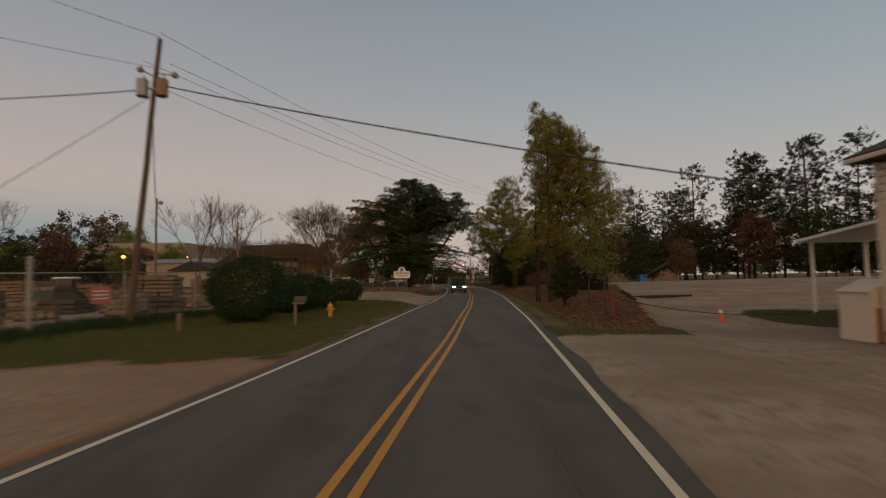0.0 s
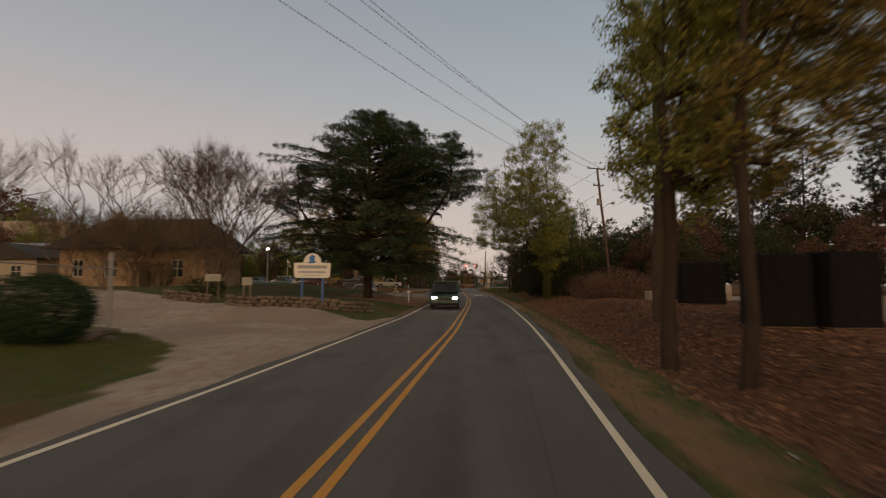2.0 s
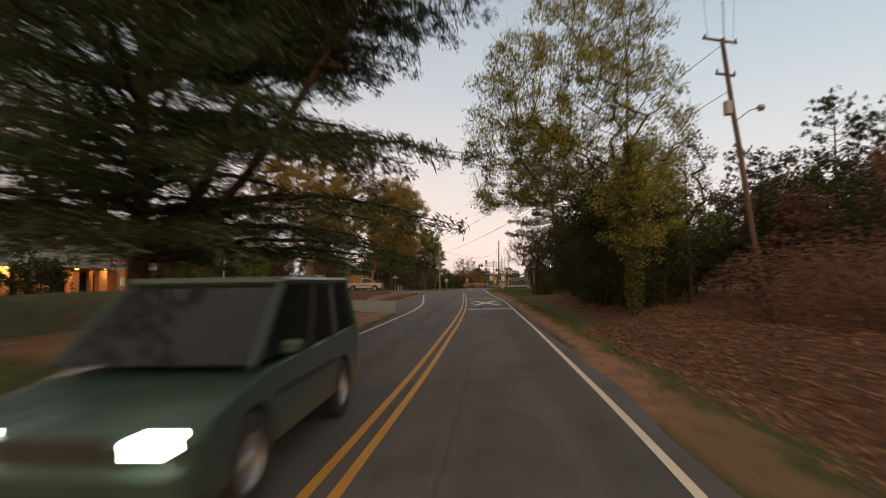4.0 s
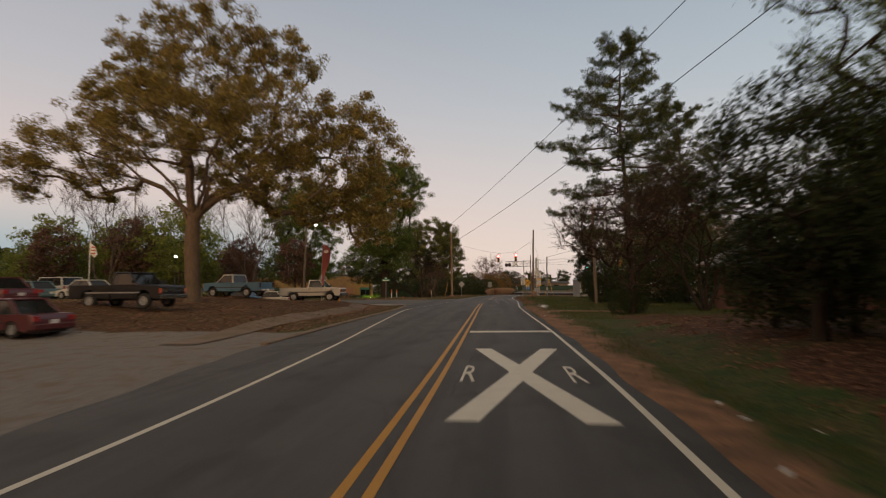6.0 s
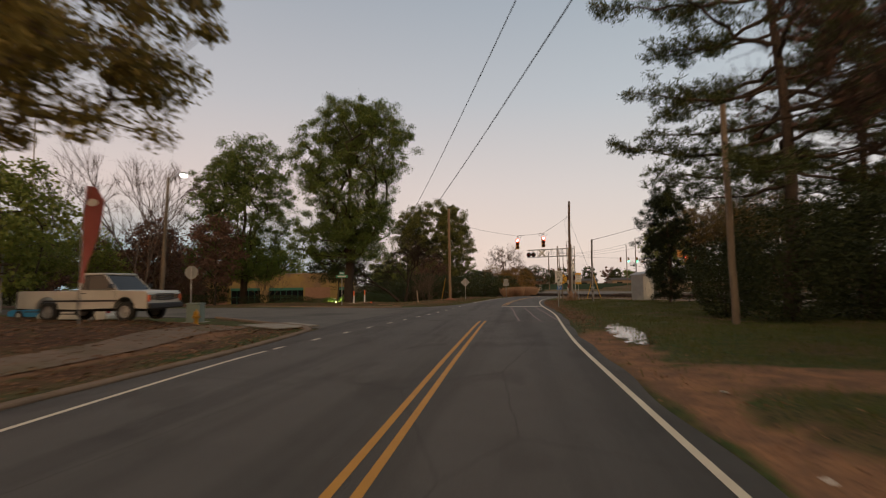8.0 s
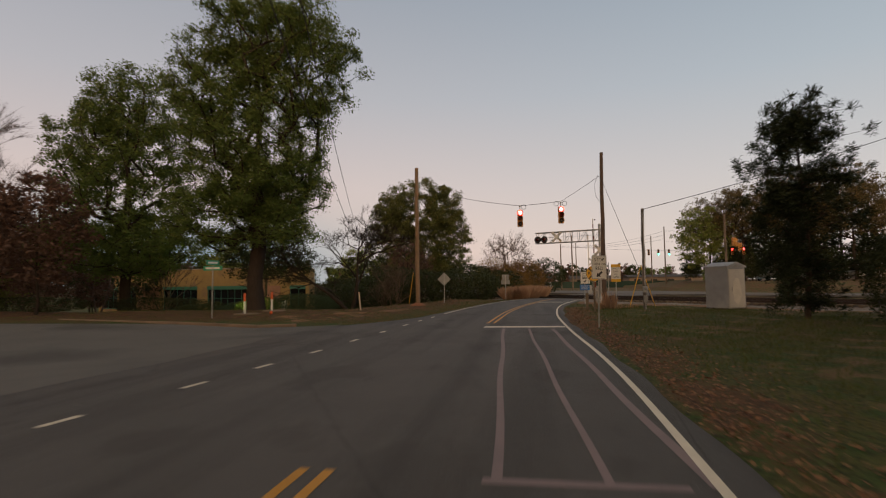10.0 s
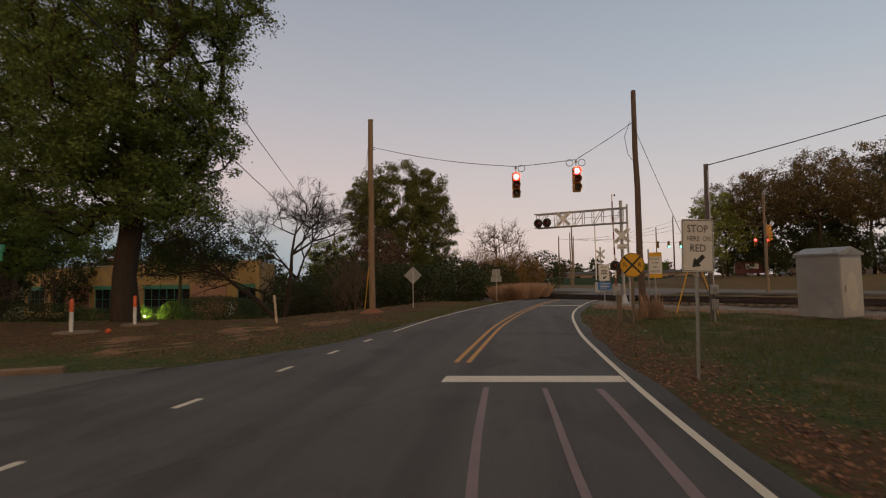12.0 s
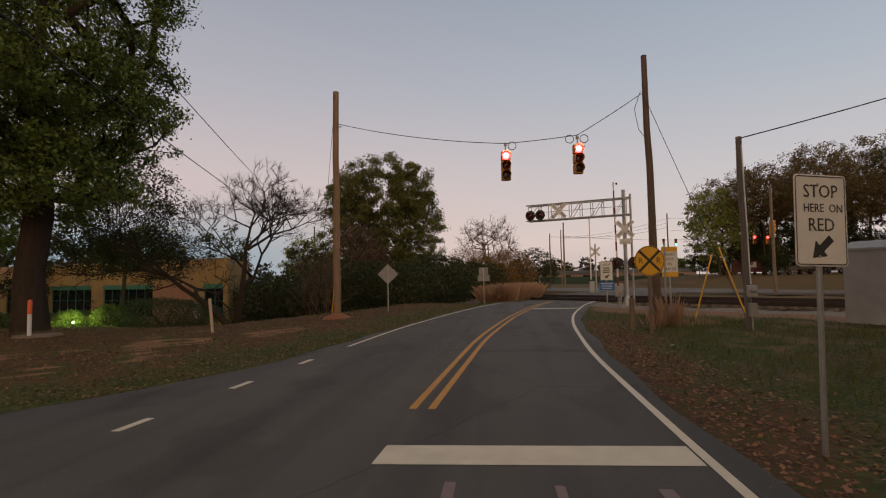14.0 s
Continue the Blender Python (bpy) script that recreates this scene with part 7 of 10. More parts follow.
pg = pole("grey_pole", "plain greenish timber pole by the pine", 14.3, 139.6, (14.2, 139.6, 9.3), 0.15, 0.12, "post_wood")


def marker(x, y, h=1.2, r=0.06):
    o = thing("pipeline_marker", "white marker post with an orange top", "marker post", pose(x, y, gz(x, y)))
    part("tube", Geo().tube([(0, 0, -0.1), (0, 0, h * 0.62)], r, 12), M["sign_white"], o)
    part("cap", Geo().tube([(0, 0, h * 0.62), (0, 0, h * 0.96), (0, 0, h)], [r * 1.03, r * 1.03, r * 0.6], 12), M["orange"], o)
    return o


marker(-10.1, 162.9)
marker(-9.9, 165.6)
for x, y in ((-10.1, 163.1), (-9.9, 165.9)):
    g = Geo().lathe([(0.7, 0.0), (0.66, 0.05), (0.1, 0.06)], 12, pose(x, y, gz(x, y)))
    solid("concrete_pad", g, M["sandy_kerb"], "small sandy earth-stained pad on the grass", "pad")
o = thing("wood_stake", "leaning pale wooden stake on the grass", "stake", pose(-4.9, 167.6, gz(-4.9, 167.6) - 0.1, 0, -6, 0))
part("shaft", Geo().box((0, 0, 0.62), (0.08, 0.08, 1.25), None, 0.01), mat("pale_stake_wood", (0.55, 0.42, 0.30), (0.44, 0.33, 0.23), 6, 0.8), o)
o = thing("orange_reflector", "small orange ball marker on the grass", "marker", pose(-8.3, 162.5, gz(-8.3, 162.5)))
part("ball", Geo().lathe([(0.02, 0), (0.07, 0.03), (0.09, 0.09), (0.07, 0.15), (0.02, 0.18)], 12), M["orange"], o)
part("stake", Geo().box((0, 0, 0.0), (0.02, 0.02, 0.1)), M["post_wood"], o)


def hydrant(x, y, h=0.78):
    o = thing("fire_hydrant", "yellow cast iron fire hydrant on the grass", "fire hydrant", pose(x, y, gz(x, y) - 0.02), "fire hydrants")
    s = h / 0.78
    part("barrel", Geo().lathe([(0.15, 0), (0.15, 0.04), (0.105, 0.06), (0.105, 0.5), (0.14, 0.52), (0.14, 0.56)], 16, Matrix.Scale(s, 4)), M["hydrant"], o)
    part("bonnet", Geo().lathe([(0.125, 0.56), (0.12, 0.62), (0.08, 0.69), (0.035, 0.72), (0.035, 0.78)], 16, Matrix.Scale(s, 4)), M["hydrant"], o)
    for a, r in ((0, 0.05), (180, 0.05), (270, 0.07)):
        part("nozzle", Geo().lathe([(r, 0.08), (r, 0.15), (r * 1.2, 0.15), (r * 1.2, 0.19), (0.02, 0.21)], 12, Matrix.Scale(s, 4) @ pose(0, 0, 0.42, 0, 90, a)), M["hydrant"], o)
    return o


hydrant(-5.57, 26.1)
hydrant(-10.3, 139.6)


def cone(x, y):
    o = thing("traffic_cone", "orange traffic cone with a white band on gravel", "traffic cone", pose(x, y, gz(x, y)))
    part("base", Geo().box((0, 0, 0.02), (0.36, 0.36, 0.04), None, 0.015), M["orange"], o)
    part("body", Geo().lathe([(0.14, 0.04), (0.085, 0.36)], 20), M["orange"], o)
    part("band", Geo().lathe([(0.0855, 0.36), (0.055, 0.54)], 20), M["sign_white"], o)
    part("tip", Geo().lathe([(0.0545, 0.54), (0.028, 0.70), (0.022, 0.71)], 20), M["orange"], o)


cone(12.4, 22.65)
o = thing("mailbox", "dark mailbox on a weathered wooden post", "mailbox", pose(-5.9, 21.0, gz(-5.9, 21.0) - 0.1, 0, 0, 8))
part("post", Geo().box((0, 0, 0.6), (0.1, 0.1, 1.2), None, 0.01), M["post_wood"], o)
part("arm", Geo().box((0.12, 0, 1.0), (0.5, 0.09, 0.09), None, 0.01), M["post_wood"], o)
part("box", Geo().prism([(-0.09, 1.06), (0.09, 1.06), (0.09, 1.2), (0.06, 1.27), (0, 1.29), (-0.06, 1.27), (-0.09, 1.2)], -0.05, 0.45, axis='x'), M["black"], o)
o = thing("survey_stake", "short pale wooden stub post on the verge", "stake", pose(-10.1, 20.0, gz(-10.1, 20) - 0.1))
part("shaft", Geo().box((0, 0, 0.4), (0.16, 0.16, 0.85), None, 0.02), M["post_wood"], o)
o = thing("red_post", "dark red painted steel post with a slack cable", "post", pose(7.65, 22.7, gz(7.65, 22.7) - 0.2))
part("shaft", Geo().tube([(0, 0, 0), (0, 0, 1.4)], 0.07, 12), M["red_paint"], o)
wire("chain_cable", (7.65, 22.7, gz(7.65, 22.7) + 0.95), (17.0, 20.5, gz(17, 20.5) + 0.7), 0.55, 0.018, "slack black cable barring the lot entrance")
o = thing("red_post", "dark red painted steel post at the lot entrance", "post", pose(13.2, 15.4, gz(13.2, 15.4) - 0.2))
part("shaft", Geo().tube([(0, 0, 0), (0, 0, 1.25)], 0.07, 12), M["red_paint"], o)
o = thing("water_valve_post", "pale concrete marker stub on the clay bank", "post", pose(-3.7, 87.6, gz(-3.7, 87.6) - 0.1))
part("shaft", Geo().box((0, 0, 0.5), (0.26, 0.22, 1.0), None, 0.04), mat("pale_green_concrete", (0.38, 0.40, 0.30), (0.28, 0.29, 0.22), 4, 0.9), o)
part("crossbar", Geo().box((0.05, 0.03, 0.62), (0.7, 0.08, 0.12), None, 0.02), M["sign_white"], o)
o = thing("white_post", "thin white post with a small plate", "post", pose(-0.9, 74.0, gz(-0.9, 74) - 0.1))
part("shaft", Geo().box((0, 0, 0.55), (0.06, 0.06, 1.1), None, 0.008), M["sign_white"], o)
part("plate", Geo().box((0, -0.04, 1.0), (0.3, 0.02, 0.14)), M["sign_white"], o)


# ---- chain-link fence of the yard ----
FENCE = [(-10.9, 51.6), (-11.4, 46.0), (-12.3, 40.0), (-13.0, 34.5), (-13.8, 29.0), (-14.7, 24.0), (-15.6, 19.6), (-21.0, 17.0), (-27.0, 15.5), (-34.0, 14.0)]
o = thing("chain_link_fence", "grey chain-link fence with steel posts round the yard", "fence")
for k, (x, y) in enumerate(FENCE):
    z = gz(x, y)
    big = k in (0, 6)
    part("post", Geo().tube([(x, y, z - 0.2), (x, y, z + (3.0 if big else 2.4)), (x, y, z + (3.05 if big else 2.45))], [0.09 if big else 0.035] * 2 + [0.03], 10), M["galv_dull"], o)
    if k:
        xa, ya = FENCE[k - 1]
        za = gz(xa, ya)
        part("top_rail", Geo().tube([(xa, ya, za + 2.38), (x, y, z + 2.38)], 0.025, 8), M["galv_dull"], o)
        L = math.hypot(x - xa, y - ya)
        n = int(L / 0.14)
        P0, P1 = [], []
        for i in range(-13, n):
            for s in (0, 1):
                a, b = (i, i + 13) if s == 0 else (i + 13, i)
                lo, hi = max(0, -i / 13) if i < 0 else 0.0, min(1.0, (n - i) / 13)
                fa = lambda t: np.array([xa + (x - xa) * (i + 13 * t) / n, ya + (y - ya) * (i + 13 * t) / n, 0])
                ha, hb = (lo, hi) if s == 0 else (1 - lo, 1 - hi)
                P0.append(fa(lo) + (0, 0, za + 0.05 + 2.32 * ha))
                P1.append(fa(hi) + (0, 0, z + 0.05 + 2.32 * hb))
        me = segments_mesh("mesh_panel", P0, P1, np.full(len(P0), 0.0035), np.full(len(P0), 0.0035), M["galv_dull"], 3)
        part("mesh_panel", me, None, o)
so = thing("fence_sign", "faded red and white notice on the fence", "sign", pose(-14.9, 22.6, gz(-14.9, 22.6), 0, 0, 70))
part("panel", Geo().prism(plate(0.95, 0.75, 0.02), -0.05, -0.045, Matrix.Translation((0, 0, 1.35))), mat("faded_red", (0.50, 0.16, 0.14), (0.42, 0.12, 0.11), 4, 0.6), so)
for k in range(3):
    part("text_bar", Geo().box((0, -0.054, 1.52 - 0.16 * k), (0.7, 0.004, 0.06)), M["sign_white"], so, "unreadable line of print")


# ---- lumber yard behind the fence ----
WOODS = [mat("pallet_wood", (0.21, 0.145, 0.09), (0.115, 0.08, 0.052), 3, 0.9, bscale=30, objrand=0.5), mat("dark_lumber", (0.085, 0.062, 0.047), (0.05, 0.038, 0.03), 3, 0.9, bscale=30, objrand=0.5)]


def lumber_stack(x, y, w, d, h, turn, mi, label):
    o = thing("lumber_stack", label, "lumber", pose(x, y, gz(x, y), 0, 0, turn), "stacks in the yard")
    rows = max(2, int(h / 0.28))
    r = random.Random(int(x * 10 + y))
    for k in range(rows):
        z = 0.14 + k * h / rows
        for s in range(3):
            part("board", Geo().box((-w / 3 + s * w / 3 + r.uniform(-0.05, 0.05), r.uniform(-0.08, 0.08), z), (w / 3 - 0.06, d, h / rows - 0.07), None, 0.01), WOODS[mi], o)
        part("spacer", Geo().box((0, d * 0.3, z - h / rows / 2), (w, 0.09, 0.07)), WOODS[1], o)
    return o


for x, y, w, d, h, t, mi in ((-22, 40, 3.2, 2.4, 2.4, 10, 0), (-26, 38, 3.4, 2.4, 1.9, 5, 0), (-20.5, 46, 3.0, 2.2, 2.2, 20, 0), (-30, 41, 3.6, 2.2, 2.0, -8, 1), (-33.5, 37, 3.0, 2.2, 1.6, 12, 1), (-19, 36, 2.6, 2.0, 1.0, 15, 1),
                              (-24, 33, 2.8, 2.0, 0.9, 0, 1), (-29, 33, 3.0, 2.0, 1.0, 8, 1), (-36, 45, 3.5, 2.4, 2.3, 0, 0), (-26, 47, 3.2, 2.2, 2.6, 4, 0)):
    lumber_stack(x, y, w, d, h, t, mi, "weathered stack of lumber and pallets in the yard")
def stone_pallet(x, y, turn, nx, nz, seed):
    """A pallet of stacked stone in a wire cage."""
    o = thing("stone_pallet", "pallet of pale stacked stone in a wire cage", "pallet", pose(x, y, gz(x, y), 0, 0, turn), "stone pallets in the yard")
    r = random.Random(seed)
    w = 0.42 * nx
    for yy in (-0.45, 0, 0.45):
        part("runner", Geo().box((0, yy, 0.06), (w, 0.09, 0.1), None, 0.005), WOODS[1], o)
    part("deck", Geo().box((0, 0, 0.13), (w, 1.05, 0.03), None, 0.004), WOODS[0], o)
    for k in range(nz):
        for i in range(nx):
            for yy in (-0.26, 0.26):
                h = r.uniform(0.2, 0.27)
                part("stone", Geo().box((-w / 2 + 0.42 * (i + 0.5) + r.uniform(-0.03, 0.03), yy + r.uniform(-0.03, 0.03), 0.15 + 0.27 * k + h / 2), (r.uniform(0.32, 0.41), r.uniform(0.4, 0.5), h), pose(0, 0, 0, 0, 0, r.uniform(-3, 3)), 0.04), PALE, o)
    for sx in (-1, 1):
        for sy in (-1, 1):
            part("cage_post", Geo().box((sx * w / 2, sy * 0.54, 0.15 + 0.15 * nz), (0.04, 0.04, 0.3 * nz + 0.2)), WOODS[0], o)
    return o


PALE = mat("pale_stacked_stone", (0.30, 0.23, 0.17), (0.15, 0.112, 0.085), 5, 0.9, bump=0.5, bscale=14, objrand=0.6)
for k, (x, y, t, nx, nz) in enumerate(((-18.2, 29.5, 62, 3, 3), (-18.9, 31.8, 66, 3, 4), (-17.2, 36.2, 70, 4, 3), (-17.0, 40.2, 74, 3, 5), (-16.4, 43.4, 70, 3, 4), (-21.5, 27.4, 40, 4, 2), (-23.6, 29.2, 35, 3, 3), (-25.8, 26.2, 20, 3, 2),
                                        (-28.0, 28.4, 24, 4, 4), (-20.8, 33.0, 58, 3, 5), (-31.2, 26.0, 15, 4, 3), (-33.8, 29.0, 10, 3, 4), (-22.6, 37.0, 60, 3, 4), (-27.6, 36.0, 30, 3, 6), (-31.5, 34.6, 10, 4, 5))):
    stone_pallet(x, y, t, nx, nz, 40 + k)
o = thing("trestle", "dark weathered timber trestle inside the yard fence", "trestle", pose(-17.6, 22.2, gz(-17.6, 22.2), 0, 0, 25))
part("beam", Geo().box((0, 0, 0.82), (2.2, 0.16, 0.14), None, 0.01), WOODS[1], o)
for sx in (-0.9, 0.9):
    for sy in (-0.35, 0.35):
        part("leg", Geo().tube([(sx + 0.12 * (1 if sx > 0 else -1), sy, 0.0), (sx, 0, 0.8)], 0.05, 5), WOODS[1], o)
o = thing("tractor", "dark green tractor parked among the pallets", "tractor", pose(-24.6, 33.4, gz(-24.6, 33.4), 0, 0, 200))
TRG = mat("dark_green_metal", (0.02, 0.055, 0.04), (0.015, 0.04, 0.03), 3, 0.5)
part("hood", Geo().box((0.9, 0, 1.15), (1.5, 0.7, 0.7), None, 0.08), TRG, o)
part("chassis", Geo().box((0, 0, 0.75), (2.6, 0.5, 0.3), None, 0.04), M["black"], o)
part("cab", Geo().prism([(-0.9, 0.9), (0.2, 0.9), (0.1, 2.2), (-0.8, 2.2)], -0.6, 0.6, inset=0.05), M["glass_dark"], o)
part("cab_roof", Geo().box((-0.35, 0, 2.27), (1.2, 1.4, 0.14), None, 0.05), M["sign_white"], o)
for x, r in ((-0.6, 0.72), (1.25, 0.45)):
    for sy in (-0.75, 0.75):
        part("tyre", Geo().lathe([(r * 0.5, -0.16), (r * 0.95, -0.16), (r, -0.1), (r, 0.1), (r * 0.95, 0.16), (r * 0.5, 0.16), (0.05, 0.1)], 20, pose(x, sy, r, 90)), M["rubber"], o)
rk = thing("stone_rack", "tall dark timber rack stacked with pale stone", "rack", pose(-14.4, 47.2, gz(-14.4, 47.2), 0, 0, 35))
for x in (-1.3, 1.3):
    for y in (-0.5, 0.5):
        part("upright", Geo().box((x, y, 2.0), (0.16, 0.16, 4.0), None, 0.02), WOODS[1], rk)
STONE = mat("stacked_stone", (0.19, 0.14, 0.10), (0.08, 0.062, 0.048), 5, 0.9, bump=0.5, bscale=14, objrand=0.6)
rs = random.Random(8)
for k in range(4):
    part("shelf", Geo().box((0, 0, 0.15 + k * 0.98), (2.8, 1.2, 0.12), None, 0.01), WOODS[1], rk)
    for s in range(4):
        part("stone", Geo().box((-0.95 + s * 0.63, rs.uniform(-0.1, 0.1), 0.22 + k * 0.98 + 0.28), (0.55, 0.8, rs.uniform(0.4, 0.6)), None, 0.05), STONE, rk)
part("roof_board", Geo().box((0, 0, 4.05), (3.0, 1.5, 0.1), None, 0.01), WOODS[1], rk)


# ---- stone retaining wall and bed ----
def stone_wall(path, h, name="retaining_wall"):
    o = thing(name, "low dry-laid fieldstone retaining wall round a planted bed", "wall", None, "", "structure")
    r = random.Random(3)
    meshes = []
    for k in range(8):
        g = Geo().box((0, 0, 0), (r.uniform(0.32, 0.55), r.uniform(0.26, 0.36), r.uniform(0.16, 0.24)), None, 0.05)
        g.v = [(p[0] * r.uniform(0.9, 1.1), p[1] * r.uniform(0.9, 1.1), p[2] * r.uniform(0.85, 1.15)) for p in g.v]
        meshes.append(g.mesh("stone", STONE))
    for (xa, ya), (xb, yb) in zip(path[:-1], path[1:]):
        L = math.hypot(xb - xa, yb - ya)
        a = math.atan2(yb - ya, xb - xa)
        for row in range(int(h / 0.18)):
            s = 0.2 * (row % 2)
            while s < L:
                x, y = xa + (xb - xa) * s / L, ya + (yb - ya) * s / L
                sub("stone", r.choice(meshes), o, Matrix.Translation((x + r.uniform(-0.03, 0.03), y + 0.05 * row, gz(x, y) + 0.06 + row * 0.18)) @ Matrix.Rotation(a + r.uniform(-0.15, 0.15), 4, 'Z') @ Matrix.Rotation(r.uniform(-0.06, 0.06), 4, 'X'))
                s += r.uniform(0.40, 0.50)


stone_wall([(-13.5, 60.0), (-10.4, 58.8)], 0.55)
stone_wall([(-8.6, 57.4), (-6.5, 56.4), (-4.0, 55.9), (-2.4, 56.8), (-1.5, 59.0)], 0.6)
for x, y, s in ((-7.6, 45.8, 0.42), (-8.0, 46.5, 0.55), (-7.2, 46.4, 0.34), (-8.3, 47.6, 0.5), (-8.7, 48.6, 0.42)):
    g = Geo().lathe([(0.25 * s, 0), (0.55 * s, 0.08 * s), (0.62 * s, 0.3 * s), (0.45 * s, 0.55 * s), (0.15 * s, 0.66 * s)], 9, pose(x, y, gz(x, y) - 0.05, 6, 9, x * 50))
    g.v = [(p[0] + 0.06 * math.sin(p[2] * 9 + p[1] * 7), p[1] + 0.05 * math.sin(p[0] * 8), p[2]) for p in g.v]
    solid("boulder", g, STONE, "pale rounded boulder beside the gravel drive", "rock", group="boulders by the drive")

o = thing("business_sign", "white arched wooden business sign with a blue emblem on blue posts", "sign", pose(-4.2, 57.1, gz(-4.2, 57.1), 0, 0, 6))
zb = gz(-4.2, 57.1)
pts = [(-0.90, 2.02 - zb), (-0.80, 1.92 - zb), (0.80, 1.92 - zb), (0.90, 2.02 - zb), (0.92, 2.68 - zb), (0.44, 2.70 - zb)] + [(0.44 * math.cos(a), 2.72 - zb + 0.46 * math.sin(a)) for a in np.linspace(0.15, np.pi - 0.15, 12)] + [(-0.44, 2.70 - zb), (-0.92, 2.68 - zb)]
pan = part("panel", Geo().prism(pts, -0.05, 0.0), M["sign_white"], o)
part("emblem", Geo().prism([(-0.05, 2.66 - zb), (0.2, 2.70 - zb), (0.1, 2.85 - zb), (0.14, 3.02 - zb), (-0.02, 3.12 - zb), (-0.18, 2.95 - zb), (-0.12, 2.78 - zb), (-0.3, 2.68 - zb)], -0.058, -0.05), M["sign_blue"], pan, "dark blue emblem shape")
for z, w, h in ((2.48, 1.5, 0.26), (2.22, 1.4, 0.13), (2.06, 0.9, 0.05)):
    part("text_bar", Geo().box((0, -0.053, z - zb), (w, 0.006, h * 0.6)), M["faded_print"], pan, "faded business lettering as a plain grey bar")
for x in (-0.52, 0.52):
    part("post", Geo().box((x, 0.08, (2.3 - zb) / 2 - 0.1), (0.12, 0.12, 2.3 - zb + 0.2), None, 0.01), mat("blue_post_paint", (0.05, 0.14, 0.36), (0.04, 0.10, 0.27), 4, 0.6), o)
CREAMS = mat("weathered_sign_panel", (0.34, 0.32, 0.27), (0.24, 0.22, 0.19), 3, 0.7)
for x, y, w in ((-7.6, 57.2, 0.5), (-11.0, 60.5, 0.9)):
    o = thing("small_sign", "small white notice on thin posts in the bed", "sign", pose(x, y, gz(x, y), 0, 0, 10))
    part("panel", Geo().prism(plate(w, 0.42, 0.02), -0.02, 0, Matrix.Translation((0, 0, 1.3))), CREAMS, o)
    for s in (-w / 3, w / 3):
        part("post", Geo().box((s, 0.03, 0.5), (0.06, 0.05, 1.2)), M["post_wood"], o)
    part("text_bar", Geo().box((0, -0.024, 1.32), (w * 0.6, 0.004, 0.16)), M["sign_back"], o)


# ---- buildings ----
def wall_slab(o, name, a, b, z0, z1, th, material, holes=(), label=""):
    """An upright wall from a to b with holes (s0, s1, za, zb) along it. Built as pieces round the holes, joined."""
    a, b = Vector((*a, 0)), Vector((*b, 0))
    L = (b - a).length
    m = Matrix.Translation(a) @ Matrix.Rotation(math.atan2(b.y - a.y, b.x - a.x), 4, 'Z')
    g = Geo()
    ss = sorted({0.0, L, *[h[0] for h in holes], *[h[1] for h in holes]})
    zs = sorted({z0, z1, *[h[2] for h in holes if z0 < h[2] < z1], *[h[3] for h in holes if z0 < h[3] < z1]})
    at = {}

    def vid(i, k, y):
        if (i, k, y) not in at:
            at[(i, k, y)] = len(g.v)
            g.v.append(tuple(m @ Vector((ss[i], y * th, zs[k]))))
        return at[(i, k, y)]
    full = {(i, k) for i in range(len(ss) - 1) for k in range(len(zs) - 1)
            if not any(h[0] <= ss[i] + 1e-6 and h[1] >= ss[i + 1] - 1e-6 and h[2] <= zs[k] + 1e-6 and h[3] >= zs[k + 1] - 1e-6 for h in holes)}
    for i, k in full:
        for y in (0, 1):
            g.f.append((vid(i, k, y), vid(i + 1, k, y), vid(i + 1, k + 1, y), vid(i, k + 1, y)))
        for di, dk, e in ((-1, 0, ((i, k), (i, k + 1))), (1, 0, ((i + 1, k), (i + 1, k + 1))), (0, -1, ((i, k), (i + 1, k))), (0, 1, ((i, k + 1), (i + 1, k + 1)))):
            if (i + di, k + dk) not in full:
                g.f.append((vid(*e[0], 0), vid(*e[1], 0), vid(*e[1], 1), vid(*e[0], 1)))
    part(name, g, material, o, label, False)
    return m


def window_in(o, m, s0, s1, z0, z1, cols, rows, frame_m, glass, th=0.25, deep=0.12):
    w = part("window", Geo().box(((s0 + s1) / 2, deep + 0.03, (z0 + z1) / 2), (s1 - s0, 0.02, z1 - z0), m), glass, o)
    fr = 0.06
    for s in (s0 + fr / 2, s1 - fr / 2):
        part("jamb", Geo().box((s, deep, (z0 + z1) / 2), (fr, 0.08, z1 - z0), m), frame_m, w)
    for z in (z0 + fr / 2, z1 - fr / 2):
        part("rail", Geo().box(((s0 + s1) / 2, deep, z), (s1 - s0 - 2 * fr, 0.08, fr), m), frame_m, w)
    for k in range(1, cols):
        part("mullion", Geo().box((s0 + (s1 - s0) * k / cols, deep, (z0 + z1) / 2), (0.045, 0.07, z1 - z0 - 2 * fr), m), frame_m, w)
    for k in range(1, rows):
        part("transom", Geo().box(((s0 + s1) / 2, deep - 0.004, z0 + (z1 - z0) * k / rows), (s1 - s0 - 2 * fr, 0.07, 0.045), m), frame_m, w)
    return w


STUCCO = mat("ochre_stucco", (0.40, 0.27, 0.10), (0.30, 0.20, 0.075), 1.2, 0.9, bump=0.3, bscale=40, stain=(0.26, 0.17, 0.10))
BRICKISH = mat("pinkish_brick_wall", (0.40, 0.22, 0.14), (0.30, 0.165, 0.11), 2, 0.9, bump=0.4, bscale=20)
GREENF = mat("green_window_frame", (0.05, 0.22, 0.15), (0.04, 0.16, 0.11), 4, 0.5)

